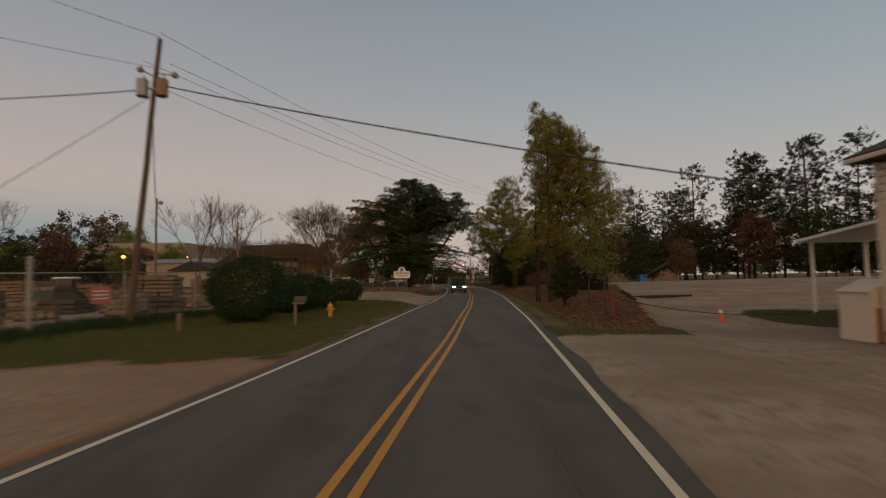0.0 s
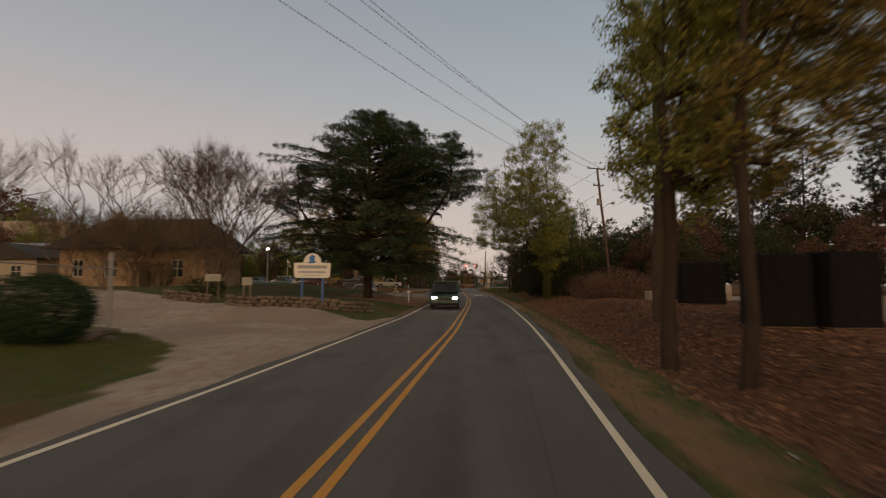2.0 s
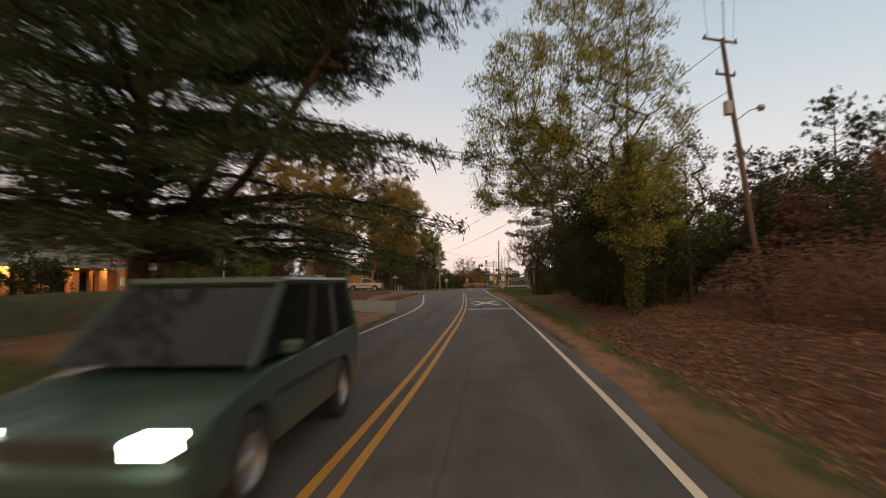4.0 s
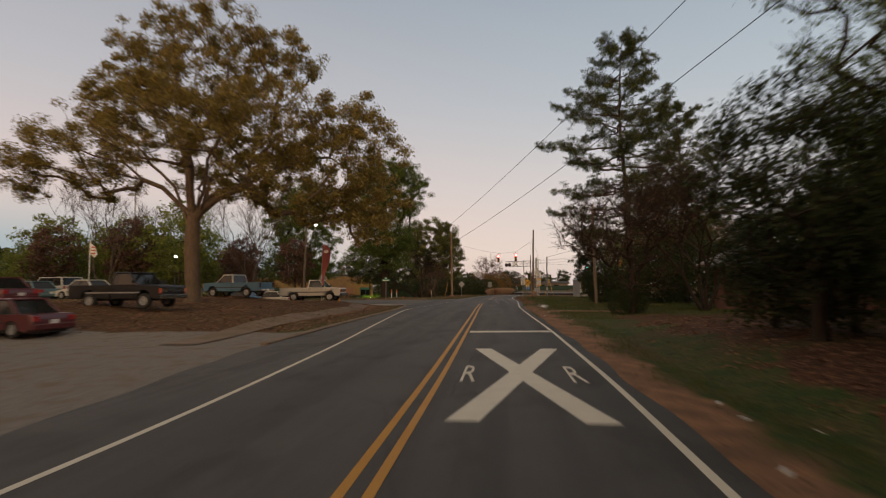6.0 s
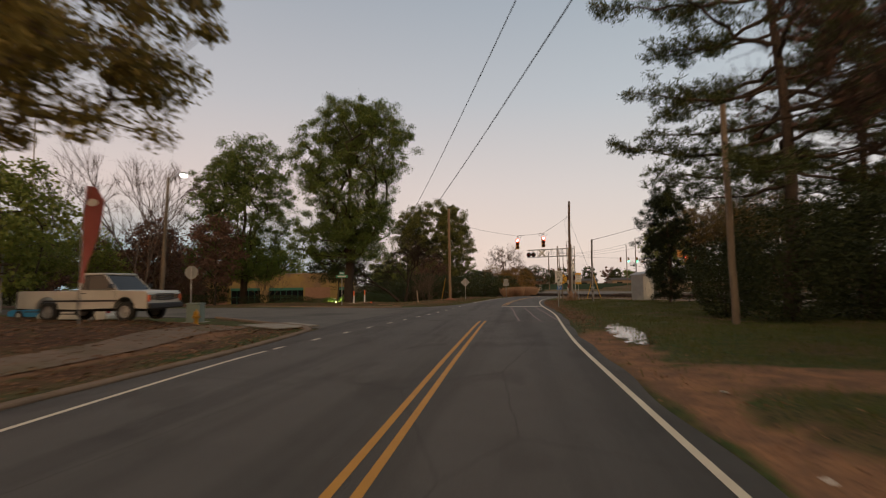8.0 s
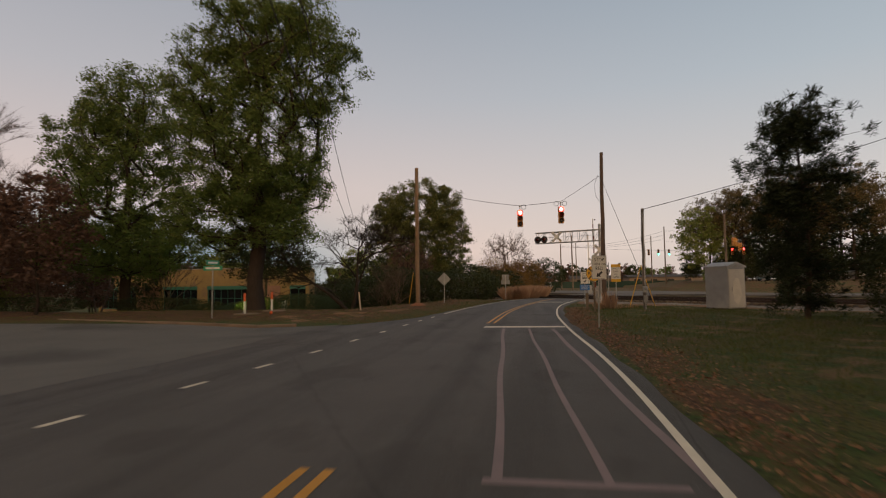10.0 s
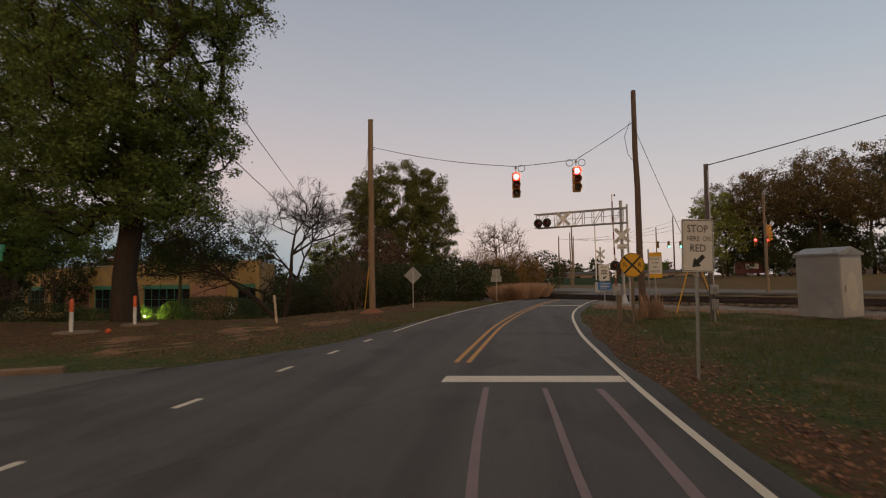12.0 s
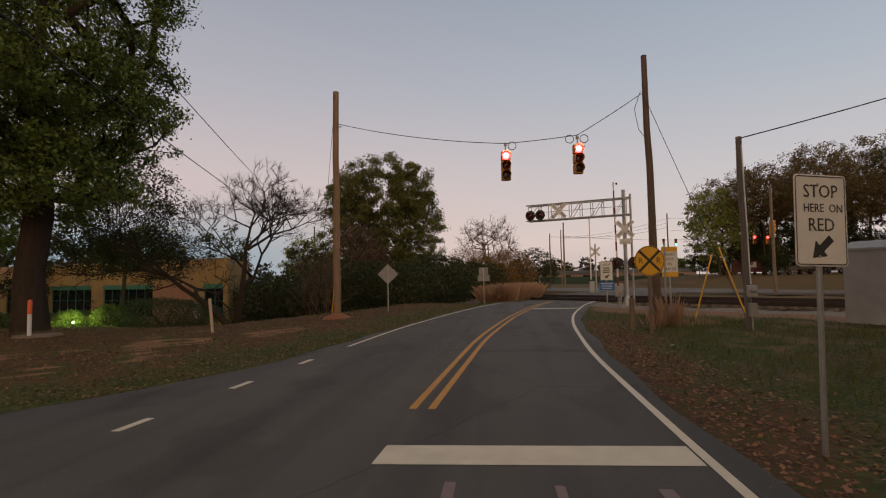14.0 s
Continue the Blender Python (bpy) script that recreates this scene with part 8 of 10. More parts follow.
# offices
of = thing("office_building", "low ochre office building with green window frames and a flat roof", "building")
A, B = (-62.0, 208.0), (-21.8, 197.2)
zb, zt = -2.6, 4.0
L = math.hypot(B[0] - A[0], B[1] - A[1])
bays = [(1.0, 4.6), (6.3, 9.0), (15.0, 22.0), (24.0, 31.6), (38.7, 41.4)]
m = wall_slab(of, "wall", A, B, zb, zt, 0.3, STUCCO, [(s0, s1, -1.75, 1.6) for s0, s1 in bays])
for s0, s1 in bays:
    window_in(of, m, s0, s1, -1.75, 1.6, max(2, round((s1 - s0) / 1.3)), 2, GREENF, M["glass_dark"])
    part("lintel_band", Geo().box(((s0 + s1) / 2, -0.03, 1.36), (s1 - s0, 0.06, 0.46), m), GREENF, of, "green panel band over the window")
for s0, s1 in ((9.2, 14.4), (31.8, 37.4)):
    part("brick_pier", Geo().box(((s0 + s1) / 2, -0.04, (zb + 1.6) / 2), (s1 - s0 - 0.5, 0.08, 1.6 - zb), m), BRICKISH, of, "pinkish brick panel between the windows")
part("door", Geo().box((37.9, -0.1, -1.3), (0.9, 0.06, 2.1), m), M["sign_white"], of)
C = (-26.5, 210.0)
wall_slab(of, "wall", B, C, zb, zt, 0.3, STUCCO)
wall_slab(of, "wall", C, (-56, 222), zb, zt, 0.3, STUCCO)
wall_slab(of, "wall", (-56, 222), A, zb, zt, 0.3, STUCCO)
part("roof", Geo().prism([(A[0], A[1] + 0.3), (B[0], B[1] + 0.3), (C[0] - 0.3, C[1]), (-56, 221.7)], zt - 0.5, zt - 0.3, axis='z'), M["concrete"], of)
part("coping", Geo().box((L / 2, 0.15, zt + 0.05), (L + 0.2, 0.42, 0.1), m), M["concrete"], of)
HEDGE = make_bush("hedge", "long low dark clipped hedge before the offices", -22.5, 172.0, 4.6, 0.9, 1.25, 90, "leaf_dark", n=6000, size=0.11, category="hedge")
again(HEDGE, -31.5, 169.0, 1.0, 8)
DOME = make_bush("dome_bush", "dark clipped dome bush before the offices", -12.4, 175.6, 3.0, 1.6, 1.7, 91, "leaf_cedar", n=15000, size=0.085)
for x, y, s in ((-19.0, 178.5, 0.8), (-24.5, 180.0, 0.85), (-8.0, 190.0, 0.6)):
    again(DOME, x, y, s, 30)
LIT = make_bush("lit_shrub", "light green shrub beside a garden floodlight", -15.2, 174.9, 0.8, 0.65, 1.2, 92, "leaf_green", n=1500, size=0.12, lumps=9)
again(LIT, -17.0, 174.4, 0.9, 70)
fl = thing("garden_floodlight", "small yellow-green garden floodlight lighting the shrubs and wall", "lamp", pose(-15.9, 173.6, gz(-15.9, 173.6)))
part("spike", Geo().tube([(0, 0, -0.1), (0, 0, 0.25)], 0.02, 6), M["black"], fl)
part("lamp", Geo().lathe([(0.03, 0), (0.05, 0.03), (0.055, 0.07)], 12, pose(0, 0, 0.25)), mat("floodlight_lit", (0.9, 1, 0.5), emit=(0.75, 1.0, 0.35), power=12.0), fl)
fll = new("garden_flood", bpy.data.lights.new("garden_flood", 'POINT'))
fll.data.energy, fll.data.color, fll.data.shadow_soft_size = 150, (0.80, 1.0, 0.30), 0.15
fll.location = (-15.95, 173.75, gz(-15.9, 173.6) + 0.5)
CM = [make_bare("crepe_myrtle", "pale multi-stemmed bare ornamental tree", -27.0, 178.0, 5.0, 93, 6, 0.45, 4, "bark_pale", 0.010, 4, 0.06)]
again(CM[0], -6.6, 183.0, 0.75, 60)
again(CM[0], -8.6, 186.0, 0.7, 160)
RED = make_bush("red_shrub", "dark maroon-leaved shrub at the office corner", -33.0, 171.5, 2.4, 2.0, 3.4, 94, "leaf_maroon", n=3000, size=0.14)

# commercial block with the lit entrance
cb = thing("commercial_building", "flat-roofed building with grey fascia and orange-lit brick piers", "building")
ORB = mat("orange_brick", (0.42, 0.19, 0.08), (0.32, 0.14, 0.06), 3, 0.85, bump=0.3, bscale=30)
FASC = mat("grey_fascia", (0.36, 0.35, 0.34), (0.30, 0.29, 0.28), 1.5, 0.7, bscale=6)
CRM = mat("cream_render", (0.34, 0.29, 0.235), (0.27, 0.23, 0.185), 1.2, 0.9)
zc = 0.9
holes = [(3 + 3.4 * k, 5.3 + 3.4 * k, zc, 3.6) for k in range(8)]
mb = wall_slab(cb, "wall", (-44, 97), (-44, 131.5), zc - 0.6, 4.6, 0.3, ORB, holes)
for s0, s1, z0, z1 in holes:
    window_in(cb, mb, s0, s1, z0, z1, 2, 1, M["black"], M["glass_dark"])
wall_slab(cb, "wall", (-44, 131.5), (-66, 131.5), zc - 0.6, 4.6, 0.3, ORB)
wall_slab(cb, "wall", (-66, 131.5), (-66, 97), zc - 0.6, 4.6, 0.3, ORB)
wall_slab(cb, "wall", (-66, 97), (-44, 97), zc - 0.6, 4.6, 0.3, ORB)
part("fascia", Geo().box((-54.0, 114.0, 5.0), (26.2, 36.6, 1.95), None, 0.03), FASC, cb, "deep grey fascia band over the entrance")
part("soffit", Geo().box((-42.4, 114.0, 3.98), (2.6, 35.6, 0.06)), CRM, cb)
part("upper_block", Geo().box((-58.0, 114.0, 7.7), (20, 35.0, 3.5), None, 0.05), CRM, cb)
for k in range(6):
    part("pier", Geo().box((-42.3, 104.5 + 4.6 * k, 2.35), (0.7, 1.3, 3.2), None, 0.02), ORB, cb, "orange brick pier lit by a downlight")
sg = part("sign_panel", Geo().box((-40.86, 124.2, 5.05), (0.06, 3.0, 1.5)), mat("dark_brown_sign", (0.10, 0.07, 0.06), (0.08, 0.055, 0.05), 3, 0.6), cb, "dark sign panel with a pale oval")
part("oval", Geo().prism([(1.2 * math.cos(k * math.pi / 14) + 124.2, 0.52 * math.sin(k * math.pi / 14) + 5.05) for k in range(28)], -40.83, -40.80, axis='x'), M["sign_white"], sg)
part("oval_field", Geo().prism([(1.05 * math.cos(k * math.pi / 14) + 124.2, 0.40 * math.sin(k * math.pi / 14) + 5.05) for k in range(28)], -40.80, -40.78, axis='x'), mat("sign_red", (0.42, 0.05, 0.06), (0.34, 0.04, 0.05), 3, 0.5), sg, "red oval emblem without lettering")
for k in range(6):
    dl = part("downlight", Geo().lathe([(0.12, 0), (0.12, 0.05)], 12, pose(-41.7, 104.5 + 4.6 * k, 3.9)), M["warm_lamp"], cb)
for k in range(3):
    lp = new("entrance_downlight", bpy.data.lights.new("entrance_downlight", 'POINT'))
    lp.data.energy, lp.data.color, lp.data.shadow_soft_size = 150, (1.0, 0.55, 0.16), 0.2
    lp.location = (-41.5, 109.1 + 7.4 * k, 3.7)
for y, z in ((126.5, 2.4), (128.0, 2.2)):
    part("notice", Geo().box((-41.92, y, z), (0.03, 0.8, 1.1)), M["sign_white"], cb)

# stone cottage
ct = thing("stone_cottage", "tan stone cottage with a low dark hipped roof", "house")
LIME = mat("tan_stone", (0.46, 0.335, 0.21), (0.24, 0.175, 0.115), 4.5, 0.9, bump=0.8, bscale=9, stain=(0.19, 0.13, 0.09))
ROOF = mat("dark_shingle", (0.055, 0.048, 0.042), (0.035, 0.031, 0.028), 1.5, 0.95, bump=0.6, bscale=22)
cz = 1.1
ch = [(1.2, 2.2, cz + 0.9, cz + 2.4), (4.2, 5.3, cz + 0.9, cz + 2.4), (7.4, 8.5, cz, cz + 2.2), (10.2, 11.3, cz + 0.9, cz + 2.4)]
mc = wall_slab(ct, "wall", (-31.0, 74.0), (-17.8, 73.0), cz - 0.8, cz + 3.5, 0.3, LIME, ch)
for s0, s1, z0, z1 in ch:
    if z0 > cz:
        window_in(ct, mc, s0, s1, z0, z1, 2, 2, M["sign_white"], M["glass_dark"])
    else:
        part("door", Geo().box(((s0 + s1) / 2, 0.12, (z0 + z1) / 2), (s1 - s0, 0.06, z1 - z0), mc), WOODS[1], ct)
wall_slab(ct, "wall", (-17.8, 73.0), (-17.4, 79.0), cz - 0.8, cz + 3.5, 0.3, LIME, [(2, 3.2, cz + 0.9, cz + 2.4)])
wall_slab(ct, "wall", (-17.4, 79.0), (-30.6, 80.0), cz - 0.8, cz + 3.5, 0.3, LIME)
wall_slab(ct, "wall", (-30.6, 80.0), (-31.0, 74.0), cz - 0.8, cz + 3.5, 0.3, LIME)
e, r = cz + 3.4, 7.3
part("roof", Geo().add([(-32.0, 73.2, e), (-16.9, 72.0, e), (-16.5, 79.9, e), (-31.6, 81.0, e), (-29.0, 77.1, r), (-19.2, 76.0, r), (-32.0, 73.2, e - 0.15), (-16.9, 72.0, e - 0.15), (-16.5, 79.9, e - 0.15), (-31.6, 81.0, e - 0.15)],
     [(0, 1, 5, 4), (1, 2, 5), (2, 3, 4, 5), (3, 0, 4), (0, 6, 7, 1), (1, 7, 8, 2), (2, 8, 9, 3), (3, 9, 6, 0), (6, 9, 8, 7)]), ROOF, ct, "", False)
part("chimney", Geo().box((-25.0, 78.2, 6.9), (0.7, 0.7, 1.4), None, 0.03), LIME, ct)
make_bare("bare_tree", "large bare grey multi-stemmed tree beside the cottage", -15.6, 70.2, 9.4, 95, 6, 0.52, 6, "twig", 0.008, 8, 0.11)
BR = make_bare("bare_shrub", "brown twiggy bare shrub before the cottage", -18.8, 68.6, 5.4, 195, 7, 0.5, 5, "bark_pale", 0.008, 5, 0.045, group="shrubs before the cottage")
for x, y, k, t in ((-21.8, 69.6, 0.95, 80), (-15.2, 66.8, 0.85, 150), (-24.6, 70.4, 0.9, 230), (-12.6, 64.6, 0.5, 40), (-28.0, 70.8, 1.1, 300)):
    again(BR, x, y, k, t)
make_bush("dark_bush", "dark rounded bush beside the cottage wall", -20.6, 71.6, 1.0, 0.9, 2.0, 96, "leaf_dark", n=1800, size=0.12)
make_tree("ornamental_tree", "brown twiggy ornamental tree before the cottage", -21.5, 69.5, 6.0, blob((0, 0, 4.0, 2.4, 2.4, 2.4)), "leaf_maroon", "bark_pale", seed=97, n=180, per=6, size=0.12, tw=5, tw_len=0.7, fork=1.0)
make_bush("dark_bush", "low dark evergreen in the bed", -12.4, 62.5, 1.3, 1.0, 1.1, 98, "leaf_dark", n=1800, size=0.12)

# small cream outbuilding beside the cottage
ob_ = thing("outbuilding", "small cream outbuilding with a low gabled roof", "shed", pose(-35.6, 76.5, cz - 0.1, 0, 0, -4))
CRW = mat("cream_board_wall", (0.46, 0.39, 0.30), (0.36, 0.30, 0.23), 2, 0.85)
mo = wall_slab(ob_, "wall", (-3.0, -2.5), (3.0, -2.5), -0.5, 2.6, 0.2, CRW, [(3.4, 4.5, 0.9, 2.0)])
window_in(ob_, mo, 3.4, 4.5, 0.9, 2.0, 2, 2, M["sign_white"], M["glass_dark"])
for a, b in (((3.0, -2.5), (3.0, 2.5)), ((3.0, 2.5), (-3.0, 2.5)), ((-3.0, 2.5), (-3.0, -2.5))):
    wall_slab(ob_, "wall", a, b, -0.5, 2.6, 0.2, CRW)
part("roof", Geo().prism([(-3.4, 2.5), (3.4, 2.5), (3.4, 2.62), (0, 3.9), (-3.4, 2.62)], -2.9, 2.9), ROOF, ob_)

# pale sheds at the back of the yard
for x, y, w, d, h, t in ((-40, 88, 16, 8, 4.2, -3), (-78, 62, 16, 10, 4.5, 6)):
    o = thing("yard_shed", "low pale metal shed at the back of the yard", "shed", pose(x, y, gz(x, y) - 0.1, 0, 0, t))
    part("wall", Geo().box((0, 0, h / 2), (w, d, h), None, 0.02), CRM, o)
    part("roof", Geo().prism([(-d / 2 - 0.3, h), (d / 2 + 0.3, h), (0, h + 0.9)], -w / 2 - 0.3, w / 2 + 0.3, axis='x'), M["galv_dull"], o)
    part("door", Geo().box((w * 0.2, -d / 2 - 0.03, 1.5), (3.2, 0.06, 3.0), None, 0.01), M["galv_dull"], o)
SODIUM = mat("sodium_lamp_lit", (0.9, 0.5, 0.2), emit=(1.0, 0.34, 0.05), power=7.0)
for x, y, z in ((-47.1, 96.3, 6.4), (-52.4, 85.4, 6.2)):
    o = thing("yard_light", "bright orange sodium yard light", "lamp", pose(x, y, 0))
    part("pole", Geo().tube([(0, 0, gz(x, y) - 0.1), (0, 0, z)], 0.05, 8), M["galv_dull"], o)
    part("bulb", Geo().lathe([(0.06, 0.36), (0.25, 0.26), (0.30, 0.05), (0.12, -0.14)], 14, pose(0, -0.3, z)), SODIUM, o)

# house at the gravel lot with a flat carport
hs = thing("roadside_house", "pale clapboard house with a white flat carport", "house")
CLAP = mat("pale_clapboard", (0.66, 0.60, 0.52), (0.54, 0.48, 0.42), 2, 0.8, bscale=10)
hx, hy = 13.3, 15.2
wall_slab(hs, "wall", (hx, hy), (hx, -6.0), -0.2, 5.15, 0.25, CLAP, [(8, 9.4, 1.0, 2.6)])
wall_slab(hs, "wall", (22.0, hy), (hx, hy), -0.2, 5.15, 0.25, CLAP, [(3, 4.4, 1.0, 2.6)])
wall_slab(hs, "wall", (22.0, -6.0), (22.0, hy), -0.2, 5.15, 0.25, CLAP)
wall_slab(hs, "wall", (hx, -6.0), (22.0, -6.0), -0.2, 5.15, 0.25, CLAP)
for k in range(23):
    part("clapboard", Geo().box((hx - 0.02, (hy - 6.0) / 2, 0.1 + 0.22 * k), (0.035, hy + 6.0, 0.19), pose(0, 0, 0)), CLAP, hs)
    part("clapboard", Geo().box(((hx + 22.0) / 2, hy + 0.02, 0.1 + 0.22 * k), (22.0 - hx, 0.035, 0.19), pose(0, 0, 0)), CLAP, hs)
part("corner_board", Geo().box((hx - 0.03, hy + 0.03, 2.55), (0.10, 0.10, 5.1)), CLAP, hs)
part("roof", Geo().prism([(hx - 0.6, 5.12), (22.7, 5.12), (22.7, 5.32), (17.6, 7.4), (hx - 0.6, 5.32)], -6.9, hy + 0.6), ROOF, hs)
part("gutter", Geo().box((hx - 0.64, 4.6, 5.17), (0.12, 22.2, 0.14), None, 0.02), CLAP, hs)
cp = thing("carport", "white flat metal carport roof on slim posts", "carport", pose(0, 0, 0))
part("canopy", Geo().prism([(15.6, 4.24), (25.3, 3.26), (25.3, 3.40), (15.6, 4.38)], 17.7, 21.4, axis='x'), M["sign_white"], cp)
for x, y in ((18.25, 24.9), (18.25, 16.0), (20.9, 24.9)):
    zt_ = 3.30 + (24.9 - y) * 0.101
    part("post", Geo().box((x, y, (zt_ + gz(x, y) - 0.1) / 2), (0.13, 0.13, zt_ - gz(x, y) + 0.1), None, 0.01), M["sign_white"], cp)
o = thing("storage_box", "low cream painted storage box beside the house", "storage box", pose(13.5, 16.0, gz(13.5, 16.0)))
part("box", Geo().prism([(-0.55, 0.0), (0.6, 0.0), (0.6, 1.85), (0.25, 1.85), (-0.55, 1.5)], -0.6, 0.6), CLAP, o)
part("lid", Geo().prism([(-0.62, 1.49), (0.27, 1.87), (0.25, 1.91), (-0.64, 1.53)], -0.64, 0.64), CLAP, o)

# old brick shed in the trees
EARTHRED = mat("rust_red_sheet", (0.30, 0.12, 0.07), (0.20, 0.08, 0.05), 4, 0.8)
bs = thing("brick_shed", "old pink brick shed with a rusty metal roof", "shed", pose(20.5, 128.8, 0.15, 0, 0, -30))
OLDB = mat("old_pink_brick", (0.21, 0.105, 0.085), (0.13, 0.068, 0.056), 3, 0.95, bump=0.6, bscale=16)
TIN = mat("weathered_tin", (0.34, 0.33, 0.33), (0.24, 0.22, 0.21), 2, 0.5, metal=0.4, stain=(0.22, 0.13, 0.09))
ms = wall_slab(bs, "wall", (0, 0), (4.6, 0), -0.4, 3.1, 0.25, OLDB, [(0.7, 1.5, 0, 2.0), (2.2, 3.0, 1.4, 2.1)])
part("door", Geo().box((1.1, 0.12, 1.0), (0.8, 0.06, 2.0), ms), WOODS[1], bs)
window_in(bs, ms, 2.2, 3.0, 1.4, 2.1, 2, 1, M["post_wood"], M["glass_dark"])
wall_slab(bs, "wall", (4.6, 0), (4.6, -1.1), -0.4, 3.1, 0.25, OLDB)
wall_slab(bs, "wall", (4.85, -1.1), (12.0, -1.1), -0.4, 3.1, 0.25, OLDB, [(3.0, 4.2, 1.0, 2.0)])
window_in(bs, Matrix.Translation((4.85, -1.1, 0)), 3.0, 4.2, 1.0, 2.0, 2, 1, M["post_wood"], M["glass_dark"])
wall_slab(bs, "wall", (12.0, -1.1), (12.0, 6.0), -0.4, 3.1, 0.25, OLDB)
wall_slab(bs, "wall", (12.0, 6.0), (0, 6.0), -0.4, 3.1, 0.25, OLDB)
wall_slab(bs, "wall", (0, 6.0), (0, 0), -0.4, 3.1, 0.25, OLDB)
part("roof", Geo().add([(-0.8, -1.7, 2.9), (12.8, -1.7, 2.9), (12.8, 6.8, 2.9), (-0.8, 6.8, 2.9), (1.6, 2.5, 4.5), (12.8, 2.5, 4.5), (-0.8, -1.7, 2.8), (12.8, -1.7, 2.8), (12.8, 6.8, 2.8), (-0.8, 6.8, 2.8)],
     [(0, 1, 5, 4), (2, 3, 4, 5), (3, 0, 4), (1, 2, 5), (0, 6, 7, 1), (1, 7, 8, 2), (2, 8, 9, 3), (3, 9, 6, 0), (6, 9, 8, 7)]), TIN, bs, "", False)
for k in range(12):
    f = (k + 0.5) / 12
    a, b = Vector((-0.8, -1.7, 2.91)).lerp(Vector((12.8, -1.7, 2.91)), f), Vector((1.6, 2.5, 4.51)).lerp(Vector((12.8, 2.5, 4.51)), f)
    part("roof_seam", Geo().tube([a, b], 0.025, 5), TIN, bs)
part("rust_sheet", Geo().box((5.4, -1.66, 2.86), (2.0, 0.06, 0.16)), EARTHRED, bs, "rust-red patched sheet at the eave")
part("roof_vent", Geo().box((6.6, 1.7, 4.45), (1.3, 0.9, 0.6), None, 0.06), TIN, bs, "pale boxed roof vent")

# low far buildings beyond the crossing
TANW = mat("dull_tan_wall", (0.20, 0.155, 0.115), (0.14, 0.11, 0.085), 1.2, 0.9)
for x, y, w, d, h, m_ in ((4, 335, 20, 12, 2.6, OLDB), (56, 345, 26, 12, 2.7, TANW), (27, 322, 14, 9, 2.4, TANW), (-34, 340, 30, 12, 2.8, OLDB), (110, 300, 30, 12, 3.2, TANW)):
    o = thing("far_building", "low long building far beyond the crossing", "building", pose(x, y, 0))
    part("wall", Geo().box((0, 0, h / 2), (w, d, h)), m_, o)
    part("roof", Geo().prism([(-d / 2 - 0.4, h), (d / 2 + 0.4, h), (0, h + 1.0)], -w / 2 - 0.4, w / 2 + 0.4, axis='x'), ROOF, o)
    for k in range(int(w / 6)):
        part("window", Geo().box((-w / 2 + 3 + 6 * k, -d / 2 - 0.03, h * 0.45), (2.2, 0.06, 1.6)), M["glass_dark"], o)
fh = Geo()
fh.box((22, 262, 0.75), (40, 0.06, 1.5), None)
solid("screen_fence", fh, mat("green_mesh_screen", (0.035, 0.07, 0.05), (0.025, 0.05, 0.038), 2, 0.9), "long dark green screen fence beyond the crossing", "fence")


# ---- vehicles: local x points forwards, z = 0 is the ground ----
def paint(name, c, rough=0.35):
    return mat(name, c, tuple(v * 0.88 for v in c), 2.0, rough, coat=0.5, bscale=12, fine=0.2)


def arch(cx, r, zc, n=10):
    return [(cx - r * math.cos(math.pi * k / n), zc + r * math.sin(math.pi * k / n)) for k in range(n + 1)]


def wheel(parent, x, y, r, w=0.2, rim="galv"):
    s = 1 if y > 0 else -1
    m = pose(x, y, r, -90 * s)
    t = part("tyre", Geo().lathe([(r * 0.62, -w / 2), (r * 0.93, -w / 2), (r, -w * 0.32), (r, w * 0.32), (r * 0.93, w / 2), (r * 0.62, w / 2), (r * 0.60, 0.0), (r * 0.62, -w / 2)], 22, m, False), M["rubber"], parent)
    part("rim", Geo().lathe([(r * 0.62, -w * 0.3), (r * 0.62, w * 0.42), (r * 0.54, w * 0.44), (r * 0.48, w * 0.28), (r * 0.22, w * 0.3), (r * 0.17, w * 0.42), (0.01, w * 0.43)], 18, m), M[rim], t)
    return t


def glasshouse(o, xb0, xb1, xt0, xt1, zb, zt, wb, wt, body_m, mids=(), roof_th=0.05):
    """Glass box with painted pillars and roof. b: belt line, t: roof line, 0: rear, 1: front."""
    vs = [(xb0, -wb, zb), (xb1, -wb, zb), (xb1, wb, zb), (xb0, wb, zb), (xt0, -wt, zt), (xt1, -wt, zt), (xt1, wt, zt), (xt0, wt, zt)]
    part("glass", Geo().add(vs, [(0, 1, 2, 3), (4, 5, 6, 7), (0, 1, 5, 4), (1, 2, 6, 5), (2, 3, 7, 6), (3, 0, 4, 7)]), M["glass_dark"], o, "", False)
    part("roof", Geo().box(((xt0 + xt1) / 2, 0, zt + roof_th / 2 - 0.01), (xt1 - xt0 + 0.1, 2 * wt + 0.1, roof_th + 0.03), None, 0.03), body_m, o)
    for s in (-1, 1):
        for xb, xt, r in ((xb0, xt0, 0.06), (xb1, xt1, 0.035)):
            part("pillar", Geo().tube([(xb, s * wb, zb - 0.02), (xt, s * wt, zt)], r, 6), body_m, o)
        for f in mids:
            part("pillar", Geo().tube([(xb0 + (xb1 - xb0) * f, s * (wb + 0.005), zb - 0.02), (xt0 + (xt1 - xt0) * f, s * (wt + 0.005), zt)], 0.035, 4), M["black"], o)


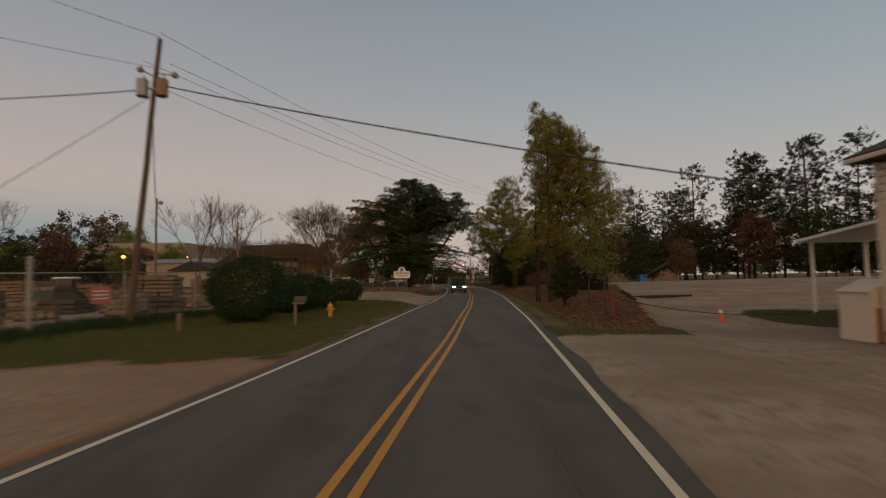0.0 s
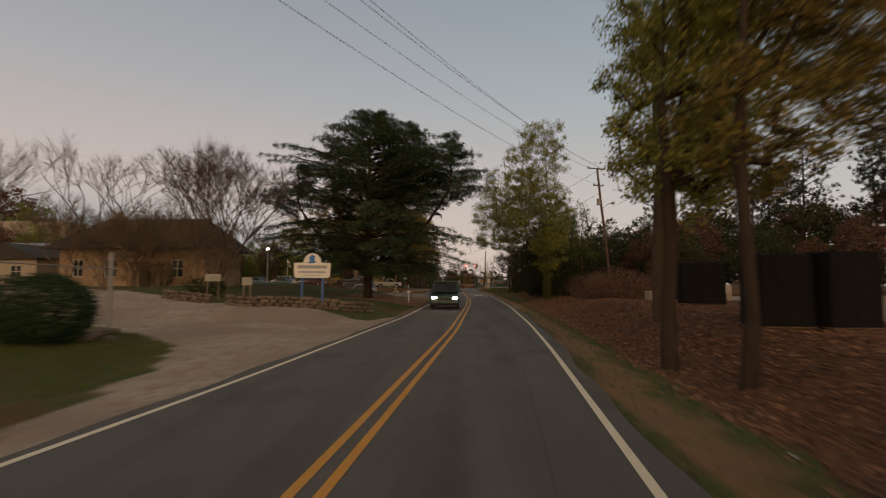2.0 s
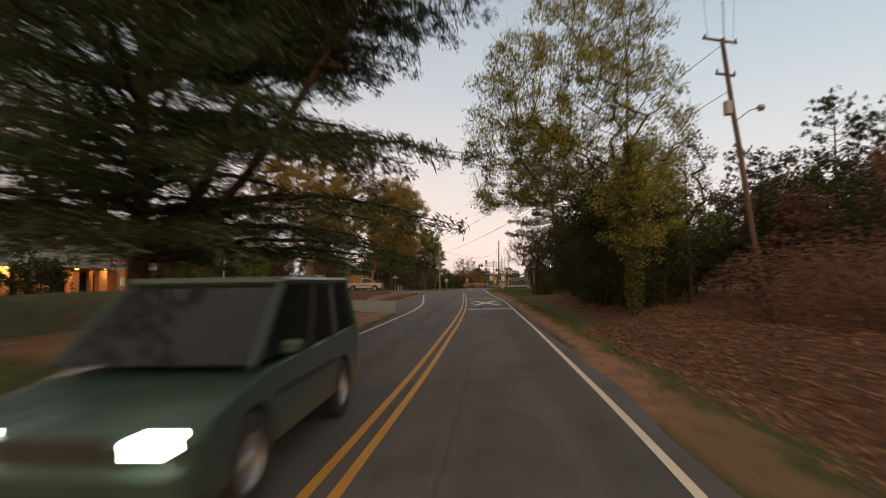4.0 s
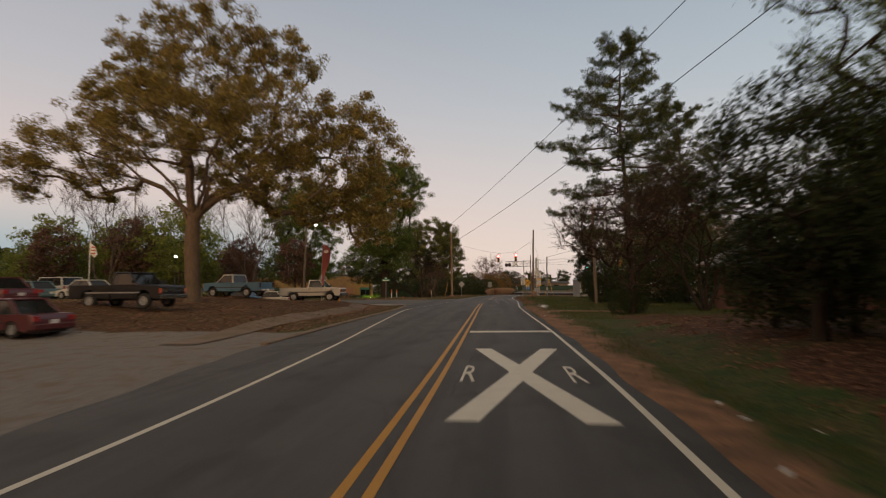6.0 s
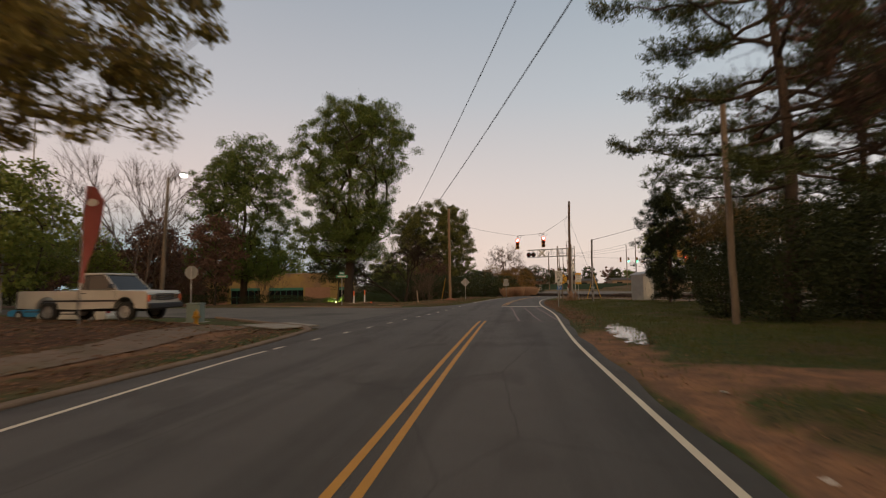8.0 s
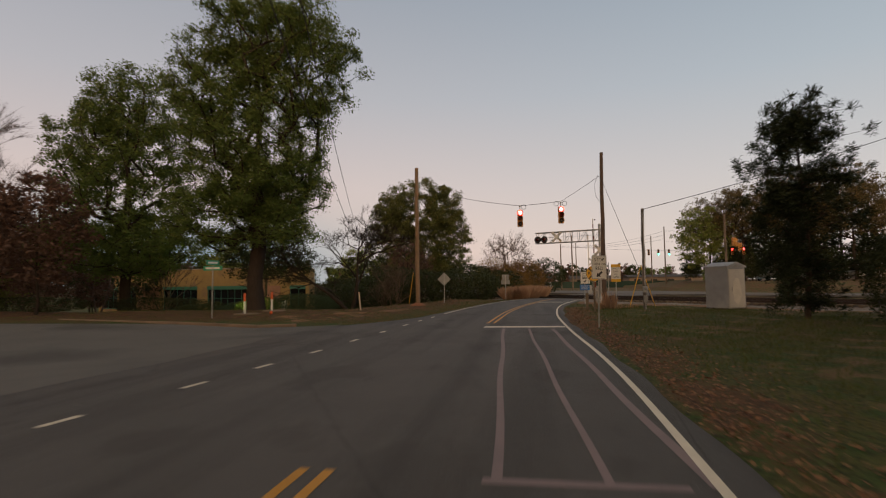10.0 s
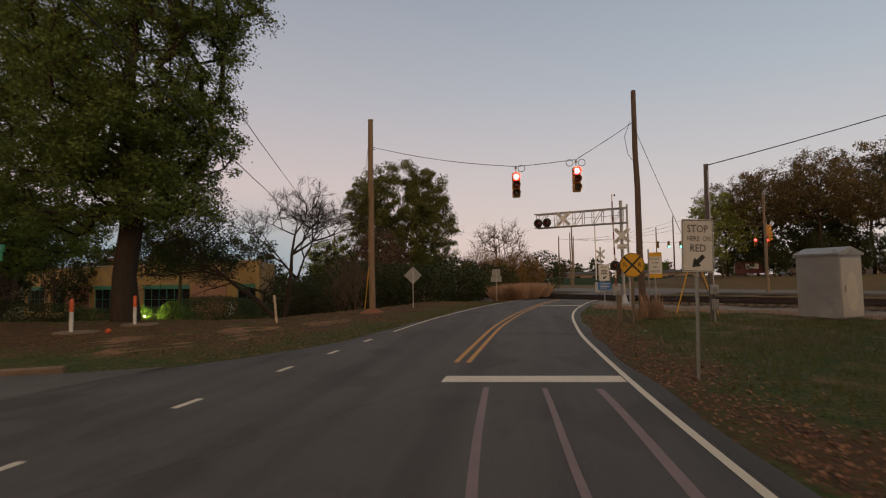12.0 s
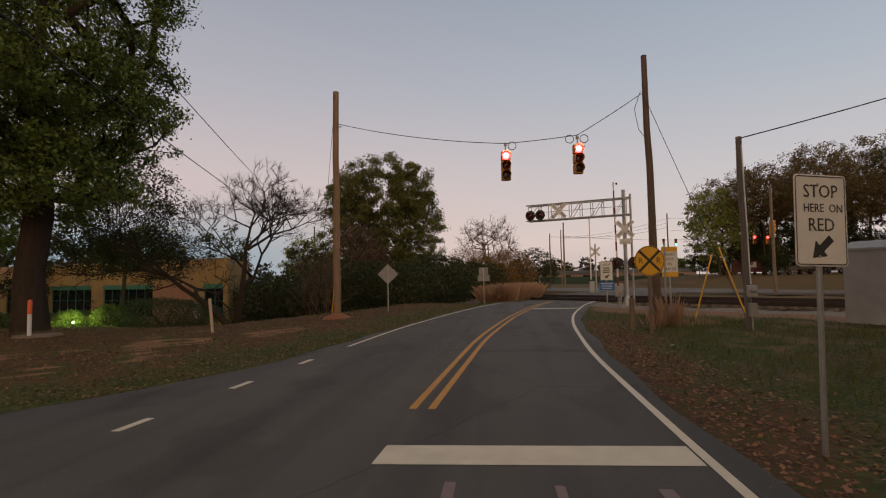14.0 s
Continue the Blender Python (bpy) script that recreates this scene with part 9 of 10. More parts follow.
def car(label, m, body_m, kind="sedan", length=4.5, width=1.72, height=1.42, lit=False, name=None):
    o = thing(name or {"sedan": "sedan", "wagon": "station_wagon", "van": "minivan", "suv": "suv"}[kind], label, "car", m)
    L, W = length, width
    r = 0.31 if kind != "suv" else 0.37
    fx, rx = L / 2 - 0.85, -L / 2 + 0.95
    low, belt = 0.2 + (0.1 if kind == "suv" else 0), height * 0.62
    hood = belt - 0.08
    nose = belt - 0.26
    tail = belt + (0.02 if kind != "sedan" else -0.02)
    out = [(-L / 2 + 0.05, low + 0.12), (-L / 2 + 0.25, low)] + arch(rx, r + 0.06, low + 0.08) + arch(fx, r + 0.06, low + 0.08) + [(L / 2 - 0.2, low), (L / 2 - 0.02, low + 0.15), (L / 2, nose - 0.1), (L / 2 - 0.12, nose), (L / 2 - 1.15, hood), (-L / 2 + 0.7, belt), (-L / 2 + 0.1, tail), (-L / 2, tail - 0.2)]
    part("body", Geo().prism(out, -W / 2, W / 2, inset=0.05), body_m, o)
    if kind == "sedan":
        glasshouse(o, -L / 2 + 0.75, L / 2 - 1.2, -L / 2 + 1.35, L / 2 - 1.95, belt - 0.02, height - 0.03, W / 2 - 0.06, W / 2 - 0.2, body_m, (0.52,))
    elif kind == "wagon":
        glasshouse(o, -L / 2 + 0.12, L / 2 - 1.2, -L / 2 + 0.55, L / 2 - 1.95, belt - 0.02, height - 0.03, W / 2 - 0.06, W / 2 - 0.18, body_m, (0.30, 0.62))
        for s in (-1, 1):
            part("roof_rail", Geo().tube([(-L / 2 + 0.7, s * (W / 2 - 0.26), height + 0.05), (L / 2 - 2.1, s * (W / 2 - 0.26), height + 0.05)], 0.018, 6), M["black"], o)
    else:
        glasshouse(o, -L / 2 + 0.1, L / 2 - 0.95, -L / 2 + 0.35, L / 2 - 1.85, belt - 0.02, height - 0.03, W / 2 - 0.06, W / 2 - 0.16, body_m, (0.3, 0.6))
    for x in (fx, rx):
        for y in (-W / 2 + 0.10, W / 2 - 0.10):
            wheel(o, x, y, r)
    part("front_bumper", Geo().box((L / 2 - 0.05, 0, low + 0.2), (0.2, W - 0.06, 0.24), None, 0.05), body_m, o)
    part("rear_bumper", Geo().box((-L / 2 + 0.05, 0, low + 0.2), (0.2, W - 0.06, 0.24), None, 0.05), body_m, o)
    part("underside", Geo().box((0, 0, low + 0.05), (L * 0.9, W * 0.78, 0.18)), M["black"], o)
    for s in (-1, 1):
        part("headlight", Geo().box((L / 2 - 0.05, s * (W / 2 - 0.28), nose - 0.12), (0.1, 0.36, 0.15), None, 0.03), M["headlamp"] if lit else M["chrome"], o)
        part("tail_light", Geo().box((-L / 2 + 0.02, s * (W / 2 - 0.18), tail - 0.16), (0.08, 0.26, 0.2), None, 0.02), mat("tail_light_red", (0.35, 0.02, 0.02), (0.28, 0.02, 0.02), 4, 0.3) if "tail_light_red" not in bpy.data.materials else bpy.data.materials["tail_light_red"], o)
        part("mirror", Geo().box((L / 2 - 1.5, s * (W / 2 + 0.07), belt + 0.06), (0.12, 0.18, 0.13), None, 0.03), body_m, o)
        for x in (0.35, -0.75):
            part("door_handle", Geo().box((x - 0.2, s * (W / 2 + 0.008), belt - 0.12), (0.18, 0.02, 0.035), None, 0.006), body_m, o)
        part("trim_strip", Geo().box((0, s * (W / 2 + 0.003), belt - 0.32), (fx - rx - 2 * r - 0.2, 0.015, 0.06)), M["black"], o)
    part("grille", Geo().box((L / 2 - 0.02, 0, nose - 0.14), (0.06, 0.7, 0.14), None, 0.01), M["black"], o)
    part("plate", Geo().box((-L / 2 - 0.005, 0, tail - 0.28), (0.02, 0.3, 0.15)), M["sign_white"], o, "blank number plate")
    return o


def pickup(label, m, body_m, two=None, length=5.4, width=1.95, height=1.82, boxy=True, dark_trim=False, front="chrome"):
    o = thing("pickup_truck", label, "truck", m)
    L, W = length, width
    two = two or body_m
    r = 0.38
    fx, rx = L / 2 - 0.95, -L / 2 + 1.25
    low, belt, bed = 0.48, 1.18, 1.16
    cab0, cab1 = -0.18, L / 2 - 1.28
    ar = r + 0.09
    fr = [(cab0, low), ] + arch(fx, ar, low + 0.02) + [(L / 2 - 0.1, low), (L / 2, low + 0.1), (L / 2, belt - 0.12), (L / 2 - 0.1, belt - 0.03), (cab1, belt + 0.02), (cab0, belt + 0.04)]
    part("cab_body", Geo().prism(fr, -W / 2, W / 2, inset=0.04), body_m, o)
    side = [(-L / 2, low + 0.05)] + arch(rx, ar, low + 0.02) + [(cab0 - 0.03, low), (cab0 - 0.03, bed), (-L / 2, bed)]
    for s in (-1, 1):
        part("bed_side", Geo().prism(side, s * W / 2, s * (W / 2 - 0.16)), body_m, o)
        part("bed_rail", Geo().box(((cab0 - L / 2) / 2, s * (W / 2 - 0.08), bed + 0.015), (cab0 + L / 2 - 0.05, 0.18, 0.03), None, 0.008), body_m, o)
        part("side_stripe", Geo().box((-0.05, s * (W / 2 + 0.004), 0.80), (L - 0.2 - 2.0, 0.015, 0.07)), M["black"] if not dark_trim else M["galv_dull"], o)
        part("headlight", Geo().box((L / 2 + 0.0, s * (W / 2 - 0.3), belt - 0.26), (0.05, 0.36, 0.2), None, 0.01), M["chrome"], o)
        part("turn_lamp", Geo().box((L / 2 + 0.0, s * (W / 2 - 0.06), belt - 0.3), (0.06, 0.1, 0.26), None, 0.01), M["orange"], o)
        part("tail_light", Geo().box((-L / 2 - 0.005, s * (W / 2 - 0.1), bed - 0.2), (0.04, 0.16, 0.36), None, 0.01), M["lens_dark"], o)
        part("mirror", Geo().box((cab1 - 0.15, s * (W / 2 + 0.12), belt + 0.18), (0.1, 0.2, 0.16), None, 0.02), M["black"], o)
        part("door_handle", Geo().box((cab0 + 0.25, s * (W / 2 + 0.008), belt - 0.1), (0.16, 0.02, 0.04)), M["black"], o)
        part("door_seam", Geo().box((cab0 + 0.12, s * (W / 2 + 0.002), 0.88), (0.012, 0.01, 0.6)), M["black"], o)
        part("door_seam", Geo().box((cab1 - 0.05, s * (W / 2 + 0.002), 0.88), (0.012, 0.01, 0.6)), M["black"], o)
    part("bed_floor", Geo().box(((cab0 - L / 2) / 2, 0, 0.72), (cab0 + L / 2 - 0.1, W - 0.3, 0.06)), M["black"], o)
    part("bed_front", Geo().box((cab0 - 0.06, 0, 0.9), (0.05, W - 0.3, 0.5)), body_m, o)
    part("tailgate", Geo().box((-L / 2 + 0.03, 0, 0.86), (0.07, W - 0.32, 0.6), None, 0.015), body_m, o)
    glasshouse(o, cab0 + 0.02, cab1 - 0.0, cab0 + 0.12, cab1 - 0.62, belt, height - 0.03, W / 2 - 0.06, W / 2 - 0.18, two, (0.2,), 0.06)
    for x in (fx, rx):
        for y in (-W / 2 + 0.13, W / 2 - 0.13):
            wheel(o, x, y, r, 0.24)
    part("front_bumper", Geo().box((L / 2 + 0.06, 0, 0.58), (0.16, W, 0.22), None, 0.04), M[front], o)
    part("rear_bumper", Geo().box((-L / 2 - 0.06, 0, 0.56), (0.16, W - 0.1, 0.18), None, 0.03), M["chrome"], o)
    g = part("grille", Geo().box((L / 2 + 0.0, 0, belt - 0.26), (0.05, W - 0.9, 0.26), None, 0.01), M["black"], o)
    for z in (-0.34, -0.26, -0.18):
        part("grille_bar", Geo().box((L / 2 + 0.03, 0, belt + z), (0.02, W - 0.92, 0.025)), M["chrome"], g)
    part("underside", Geo().box((0, 0, 0.48), (L * 0.85, 0.9, 0.2)), M["black"], o)
    part("plate", Geo().box((-L / 2 - 0.145, 0, 0.58), (0.015, 0.3, 0.14)), M["sign_white"], o, "blank number plate")
    return o


P_BLK, P_BLU, P_WHT = paint("black_paint", (0.012, 0.012, 0.014)), paint("faded_blue_paint", (0.07, 0.17, 0.26), 0.5), paint("white_paint", (0.62, 0.60, 0.55))
P_SIL, P_RED = paint("silver_paint", (0.42, 0.43, 0.42)), paint("maroon_paint", (0.10, 0.02, 0.024))


def on_ground(x, y, turn, lift=0.0):
    return pose(x, y, gz(x, y) - 0.02 + lift * 0.6, 0, 0, turn)


pickup("black square-bodied pickup truck parked on the grass bank", on_ground(-14.0, 115.7, -4, 0.1), P_BLK, dark_trim=True)
pickup("faded blue pickup truck with a white cab roof on the bank", on_ground(-16.2, 131.2, 171, 0.1), P_BLU, P_WHT)
pickup("white single-cab pickup truck parked on the grass bank", on_ground(-11.0, 134.6, 2, 0.12), P_WHT, front="black")
car("silver station wagon parked with its tail to the road", on_ground(-10.2, 101.0, 171), P_SIL, "wagon", 4.4, 1.7, 1.47)
car("dark maroon sedan in the parking lot", on_ground(-20.5, 114.4, 165), P_RED, "sedan", 4.6)
car("dark maroon sedan parked in the lot", on_ground(-13.4, 108.6, 172), P_RED, "sedan", 4.6)
car("dusty blue-grey sedan in the parking lot", on_ground(-32.0, 119.6, 160), paint("dusty_blue_paint", (0.10, 0.16, 0.22)), "sedan", 4.7)
car("dusty teal sedan at the back of the lot", on_ground(-29.4, 125.4, 165), paint("dusty_teal_paint", (0.09, 0.17, 0.20)), "sedan", 4.6)
car("white sedan at the back of the lot", on_ground(-25.0, 125.5, 170), P_WHT, "sedan", 4.5)
car("white minivan at the back of the lot", on_ground(-30.5, 128.5, 165), P_WHT, "van", 4.8, 1.85, 1.75)
car("bright blue car behind the parked trucks", on_ground(-22.5, 143.5, 175), paint("bright_blue_paint", (0.02, 0.20, 0.42)), "sedan", 4.5)
car("white sedan behind the parked trucks", on_ground(-17.8, 141.0, 175), P_WHT, "sedan", 4.5)
car("green pickup-sized SUV with headlights lit, coming along the road", pose(2.4, 65.9, 0.0, 0, 0, -90), paint("dark_green_paint", (0.03, 0.06, 0.05)), "suv", 4.6, 1.85, 1.8, lit=True, name="oncoming_car")
car("pale car with lit headlights on the far street", pose(9.0, 236.0, 0.0, 0, 0, -100), P_SIL, "sedan", 4.5, lit=True)


def box_truck(label, m, stripe):
    o = thing("box_truck", label, "truck", m)
    part("cargo_box", Geo().box((-1.4, 0, 2.0), (4.6, 2.3, 2.3), None, 0.04), P_WHT, o)
    part("overcab", Geo().box((1.3, 0, 2.75), (1.2, 2.3, 0.8), None, 0.1), P_WHT, o)
    part("stripe", Geo().box((-1.4, -1.155, 1.9), (4.4, 0.01, 0.9)), stripe, o)
    part("stripe", Geo().box((-1.4, 1.155, 1.9), (4.4, 0.01, 0.9)), stripe, o)
    part("cab", Geo().prism([(0.9, 0.5), (3.3, 0.5), (3.35, 1.2), (2.5, 1.4), (1.9, 2.2), (0.9, 2.2)], -1.0, 1.0, inset=0.06), P_WHT, o)
    part("side_glass", Geo().prism([(1.15, 1.4), (2.3, 1.4), (1.85, 2.05), (1.15, 2.05)], -1.012, 1.012), M["glass_dark"], o)
    part("windscreen", Geo().add([(2.55, -0.9, 1.42), (2.55, 0.9, 1.42), (1.98, 0.8, 2.15), (1.98, -0.8, 2.15)], [(0, 1, 2, 3)]), M["glass_dark"], o)
    part("bumper", Geo().box((3.35, 0, 0.55), (0.2, 2.0, 0.25), None, 0.04), M["chrome"], o)
    for x in (2.5, -2.2):
        for y in (-0.9, 0.9):
            wheel(o, x, y, 0.42, 0.25)


STR = mat("red_orange_stripe", (0.6, 0.10, 0.04), (0.5, 0.08, 0.03), 2, 0.5)
for x, y in ((50.5, 240.0), (56.5, 237.5), (62.0, 234.0)):
    box_truck("white rental box truck with a red stripe in the far yard", pose(x, y, gz(x, y), 0, 0, 205), STR)
o = thing("food_trailer", "dark red food trailer at the wood edge", "trailer", pose(41.5, 236.0, gz(41.5, 236.0), 0, 0, -15))
part("body", Geo().box((0, 0, 1.4), (4.2, 2.0, 1.9), None, 0.05), P_RED, o)
part("hatch", Geo().box((0.3, -1.02, 1.6), (1.8, 0.05, 0.8)), M["sign_white"], o)
part("hitch", Geo().box((2.5, 0, 0.5), (0.9, 0.12, 0.12)), M["black"], o)
for y in (-0.95, 0.95):
    wheel(o, -0.3, y, 0.35)

# far signals on the street beyond the rails
for x, y, z, t, lit, on in ((31.2, 206.0, 6.75, 100, 0, "lens_off"), (32.1, 208.0, 6.72, 95, 0, "lens_off"), (34.9, 214.0, 6.58, 80, 0, "lens_off"), (38.42, 226.0, 6.55, -10, 0, "lens_red_on"), (40.09, 226.0, 6.5, -10, 0, "lens_red_on"),
                            (27.35, 234.6, 6.37, -5, 2, "lens_off"), (29.1, 234.9, 6.35, -5, 2, "lens_green_on"), (31.0, 235.2, 6.33, -5, 2, "lens_green_on")):
    signal_head("traffic_signal", "yellow traffic signal over the far street", x + 0.1 * math.sin(radians(t)), y - 0.1 * math.cos(radians(t)), z, t, lit, on, hang=0.72 if y < 240 else 1.1, group="far signals")
wire("span_wire", (27.5, 198.0, 7.6), (46, 238, 7.5), 0.5, 0.015, "span wire over the far street")
wire("span_wire", (13.5, 232, 7.9), (46, 238, 7.65), 0.7, 0.02, "span wire over the far street")
for x, y, h in ((27.5, 198.0, 9.0), (16.0, 262.0, 11.5), (34.0, 262.0, 12.0), (33.0, 246.0, 12.5), (46.0, 238.0, 9.0), (60.0, 222.0, 12.0), (18.5, 280.0, 12.0), (12.0, 240.0, 9.0), (13.5, 232.0, 10.0)):
    pole("far_pole", "pale timber utility pole beyond the rails", x, y, (x, y, h), 0.15, 0.1, "post_wood", 0)
for k, (a, b) in enumerate((((16, 262, 10), (33, 246, 11.6)), ((33, 246, 11.6), (60, 222, 11.5)), ((18.5, 280, 11), (33, 246, 10.8)), ((12, 240, 8.5), (33, 246, 10)), ((33, 246, 9.4), (60, 222, 9.6)), ((60, 222, 11.5), (110, 180, 12)))):
    wire("overhead_wire", a, b, 0.8, 0.02, "overhead wire along the far street")

# street lamp by the side road
o = thing("street_lamp", "grey street lamp pole with a lit head", "street lamp", pose(-15.8, 144.2, gz(-15.8, 144.2) - 0.1))
part("pole", Geo().tube([(0, 0, 0), (0.2, 0, 5), (0.35, 0, 8.6)], [0.13, 0.11, 0.09], 10), M["post_wood"], o)
part("arm", Geo().tube([(0.35, 0, 8.3), (0.9, 0, 8.75), (1.3, 0, 8.75)], 0.03, 6), M["galv_dull"], o)
hd = part("head", Geo().lathe([(0.05, 0.16), (0.18, 0.12), (0.22, 0.0)], 14, pose(1.35, 0, 8.72)), M["galv_dull"], o)
part("bulb", Geo().lathe([(0.19, 0.0), (0.17, -0.1), (0.06, -0.16)], 14, pose(1.35, 0, 8.71)), M["white_lamp"], hd)
for x, y, z in ((-36.0, 152.0, 6.0), (-48.0, 160.0, 7.0), (-22.0, 98.0, 6.0)):
    o = thing("street_lamp", "far lamp with a small lit head", "street lamp", pose(x, y, gz(x, y) - 0.1))
    part("pole", Geo().tube([(0, 0, 0), (0, 0, z)], [0.09, 0.06], 8), M["galv_dull"], o)
    part("bulb", Geo().lathe([(0.05, 0.1), (0.16, 0.06), (0.18, -0.03), (0.08, -0.1)], 10, pose(0, 0, z)), M["white_lamp"], o)
# feather flag
o = thing("feather_flag", "tall faded red feather flag on a thin pole", "flag", pose(-9.2, 131.7, gz(-9.2, 131.7) - 0.05, 0, 0, 10))
part("pole", Geo().tube([(0, 0, 0), (0, 0, 3.0), (0.06, 0, 4.3), (0.3, 0, 4.8)], [0.02, 0.018, 0.012, 0.008], 8), M["galv"], o)
FL = []
rows = 14
for k in range(rows + 1):
    f = k / rows
    z = 1.5 + 3.3 * f
    w = 0.12 + 0.62 * sstep(0.0, 0.85, f) * (1 - 0.55 * sstep(0.86, 1.0, f))
    FL += [(0.02 + 0.05 * f, 0.03 * math.sin(z * 3), z), (0.02 + w, 0.06 * math.sin(z * 2.4 + 1), z - 0.05), (0.02 + 0.05 * f, 0.03 * math.sin(z * 3) + 0.006, z), (0.02 + w, 0.06 * math.sin(z * 2.4 + 1) + 0.006, z - 0.05)]
ff = []
for k in range(rows):
    a, b = 4 * k, 4 * k + 4
    ff += [(a, a + 1, b + 1, b), (a + 2, b + 2, b + 3, a + 3), (a + 1, a + 3, b + 3, b + 1), (a, b, b + 2, a + 2)]
FLAG = mat("faded_red_cloth", (0.52, 0.17, 0.15), (0.44, 0.13, 0.115), 3, 0.8, trans=0.3)
cl = part("cloth", Geo().add(FL, ff), FLAG, o)
part("emblem", Geo().prism([(0.36 + 0.2 * math.cos(k * math.pi / 8), 4.2 + 0.13 * math.sin(k * math.pi / 8)) for k in range(16)], -0.07, -0.062), M["sign_white"], cl, "pale oval emblem")
# flag on a pole at the lot
o = thing("flagpole", "small striped flag hanging on a white pole", "flag", pose(-31.0, 132.5, gz(-31, 132.5)))
part("pole", Geo().tube([(0, 0, 0), (0, 0, 5.2)], 0.05, 8), M["sign_white"], o)
cl = part("cloth", Geo().prism([(0.05, 4.9), (0.5, 4.6), (0.75, 3.9), (0.45, 3.6), (0.1, 3.9)], -0.03, 0.03), M["sign_white"], o)
for k in range(3):
    part("stripe", Geo().box((0.36, 0, 4.55 - 0.28 * k), (0.4, 0.075, 0.1), pose(0, 0, 0, 0, 0)), STR, cl)
# kiosk cabinets, picnic table
o = thing("utility_cabinet", "pale green utility cabinet beside the parked truck", "cabinet", pose(-11.7, 141.6, gz(-11.7, 141.6) - 0.05, 0, 0, 8))
part("body", Geo().box((0, 0, 0.5), (0.72, 0.6, 1.0), None, 0.03), mat("pale_green_metal", (0.22, 0.27, 0.23), (0.17, 0.21, 0.18), 3, 0.6), o)
part("lid", Geo().box((0, 0, 1.03), (0.78, 0.66, 0.08), None, 0.02), mat("grey_green_lid", (0.2, 0.24, 0.21), (0.16, 0.2, 0.17), 3, 0.6), o)
part("pad", Geo().box((0, 0, 0.0), (1.2, 0.9, 0.12), None, 0.02), M["concrete"], o)
o = thing("picnic_table", "weathered wooden picnic table under the oak", "table", pose(-20.5, 130.5, gz(-20.5, 130.5), 0, 0, 15))
for k in range(5):
    part("top_board", Geo().box((0, -0.32 + 0.16 * k, 0.75), (1.9, 0.14, 0.04), None, 0.006), M["post_wood"], o)
for s in (-1, 1):
    part("bench", Geo().box((0, s * 0.75, 0.45), (1.9, 0.26, 0.04), None, 0.006), M["post_wood"], o)
    for x in (-0.7, 0.7):
        part("leg", Geo().tube([(x, s * 0.62, 0.0), (x, s * 0.2, 0.74)], 0.045, 4), M["post_wood"], o)

# --- right bank: tanks, blocks, dirt heap, conveyor ---
NET = mat("black_netting", (0.008, 0.008, 0.009), (0.014, 0.014, 0.015), 2, 0.95, spec=0.1, bump=0.5, bscale=30)
rs = random.Random(12)
for k, (x, y, w, h) in enumerate(((12.6, 46.5, 1.5, 2.2), (14.2, 46.2, 1.5, 2.25), (15.3, 57.0, 1.9, 2.15), (16.9, 63.0, 1.4, 2.2), (13.6, 48.6, 1.2, 1.7))):
    b = thing("covered_pallet", "tall pallet load wrapped in black netting", "pallet", pose(x, y, gz(x, y) - 0.05, 0, 0, rs.uniform(-12, 12)), "wrapped pallets")
    n, rings, f = 48, [(0.14, 1.03), (h * 0.4, 1.0), (h * 0.8, 1.01), (h - 0.06, 0.97), (h, 0.88)], []
    ph = rs.uniform(0, 6)
    g, v = Geo(), []
    for z, k in rings:
        for i in range(n):
            a = 2 * math.pi * i / n
            q = k / max(abs(math.cos(a)), abs(math.sin(a))) ** 0.9 * (1 + 0.025 * math.sin(9 * a + ph + z) + 0.015 * math.sin(17 * a + 2 * ph))
            v.append((q * math.cos(a) * w / 2, q * math.sin(a) * w * 0.4, z + (0.02 * math.sin(5 * a + ph) if z > 0.2 else 0)))
    for r in range(len(rings) - 1):
        f += [(r * n + i, r * n + (i + 1) % n, (r + 1) * n + (i + 1) % n, (r + 1) * n + i) for i in range(n)]
    f.append(tuple((len(rings) - 1) * n + i for i in range(n)))
    part("netting", g.add(v, f), NET, b, "black netting drawn over the load in folds")
    for yy in (-0.36, 0, 0.36):
        part("pallet_runner", Geo().box((0, yy * w * 0.8, 0.06), (w, 0.09, 0.1), None, 0.005), M["post_wood"], b, "weathered wooden runner")
    part("pallet_deck", Geo().box((0, 0, 0.125), (w, w * 0.8, 0.025), None, 0.004), M["post_wood"], b, "weathered wooden deck")
for x, y, w, h in ((18.5, 66.0, 1.4, 0.9), (17.2, 67.5, 1.5, 0.7), (19.6, 64.2, 1.6, 1.0), (20.2, 67.5, 1.4, 1.1)):
    b = tagged(part("stone_block", Geo().box((0, 0, h / 2), (w, 0.9, h), None, 0.06), M["concrete"]), "pale concrete block at the lot edge", "block", "blocks at the lot edge")
    b.matrix_world = pose(x, y, gz(x, y) - 0.04, 0, 0, rs.uniform(-20, 20))
EARTH = mat("brown_earth", (0.22, 0.13, 0.08), (0.14, 0.085, 0.055), 1.5, 0.95, bump=0.7, bscale=10)
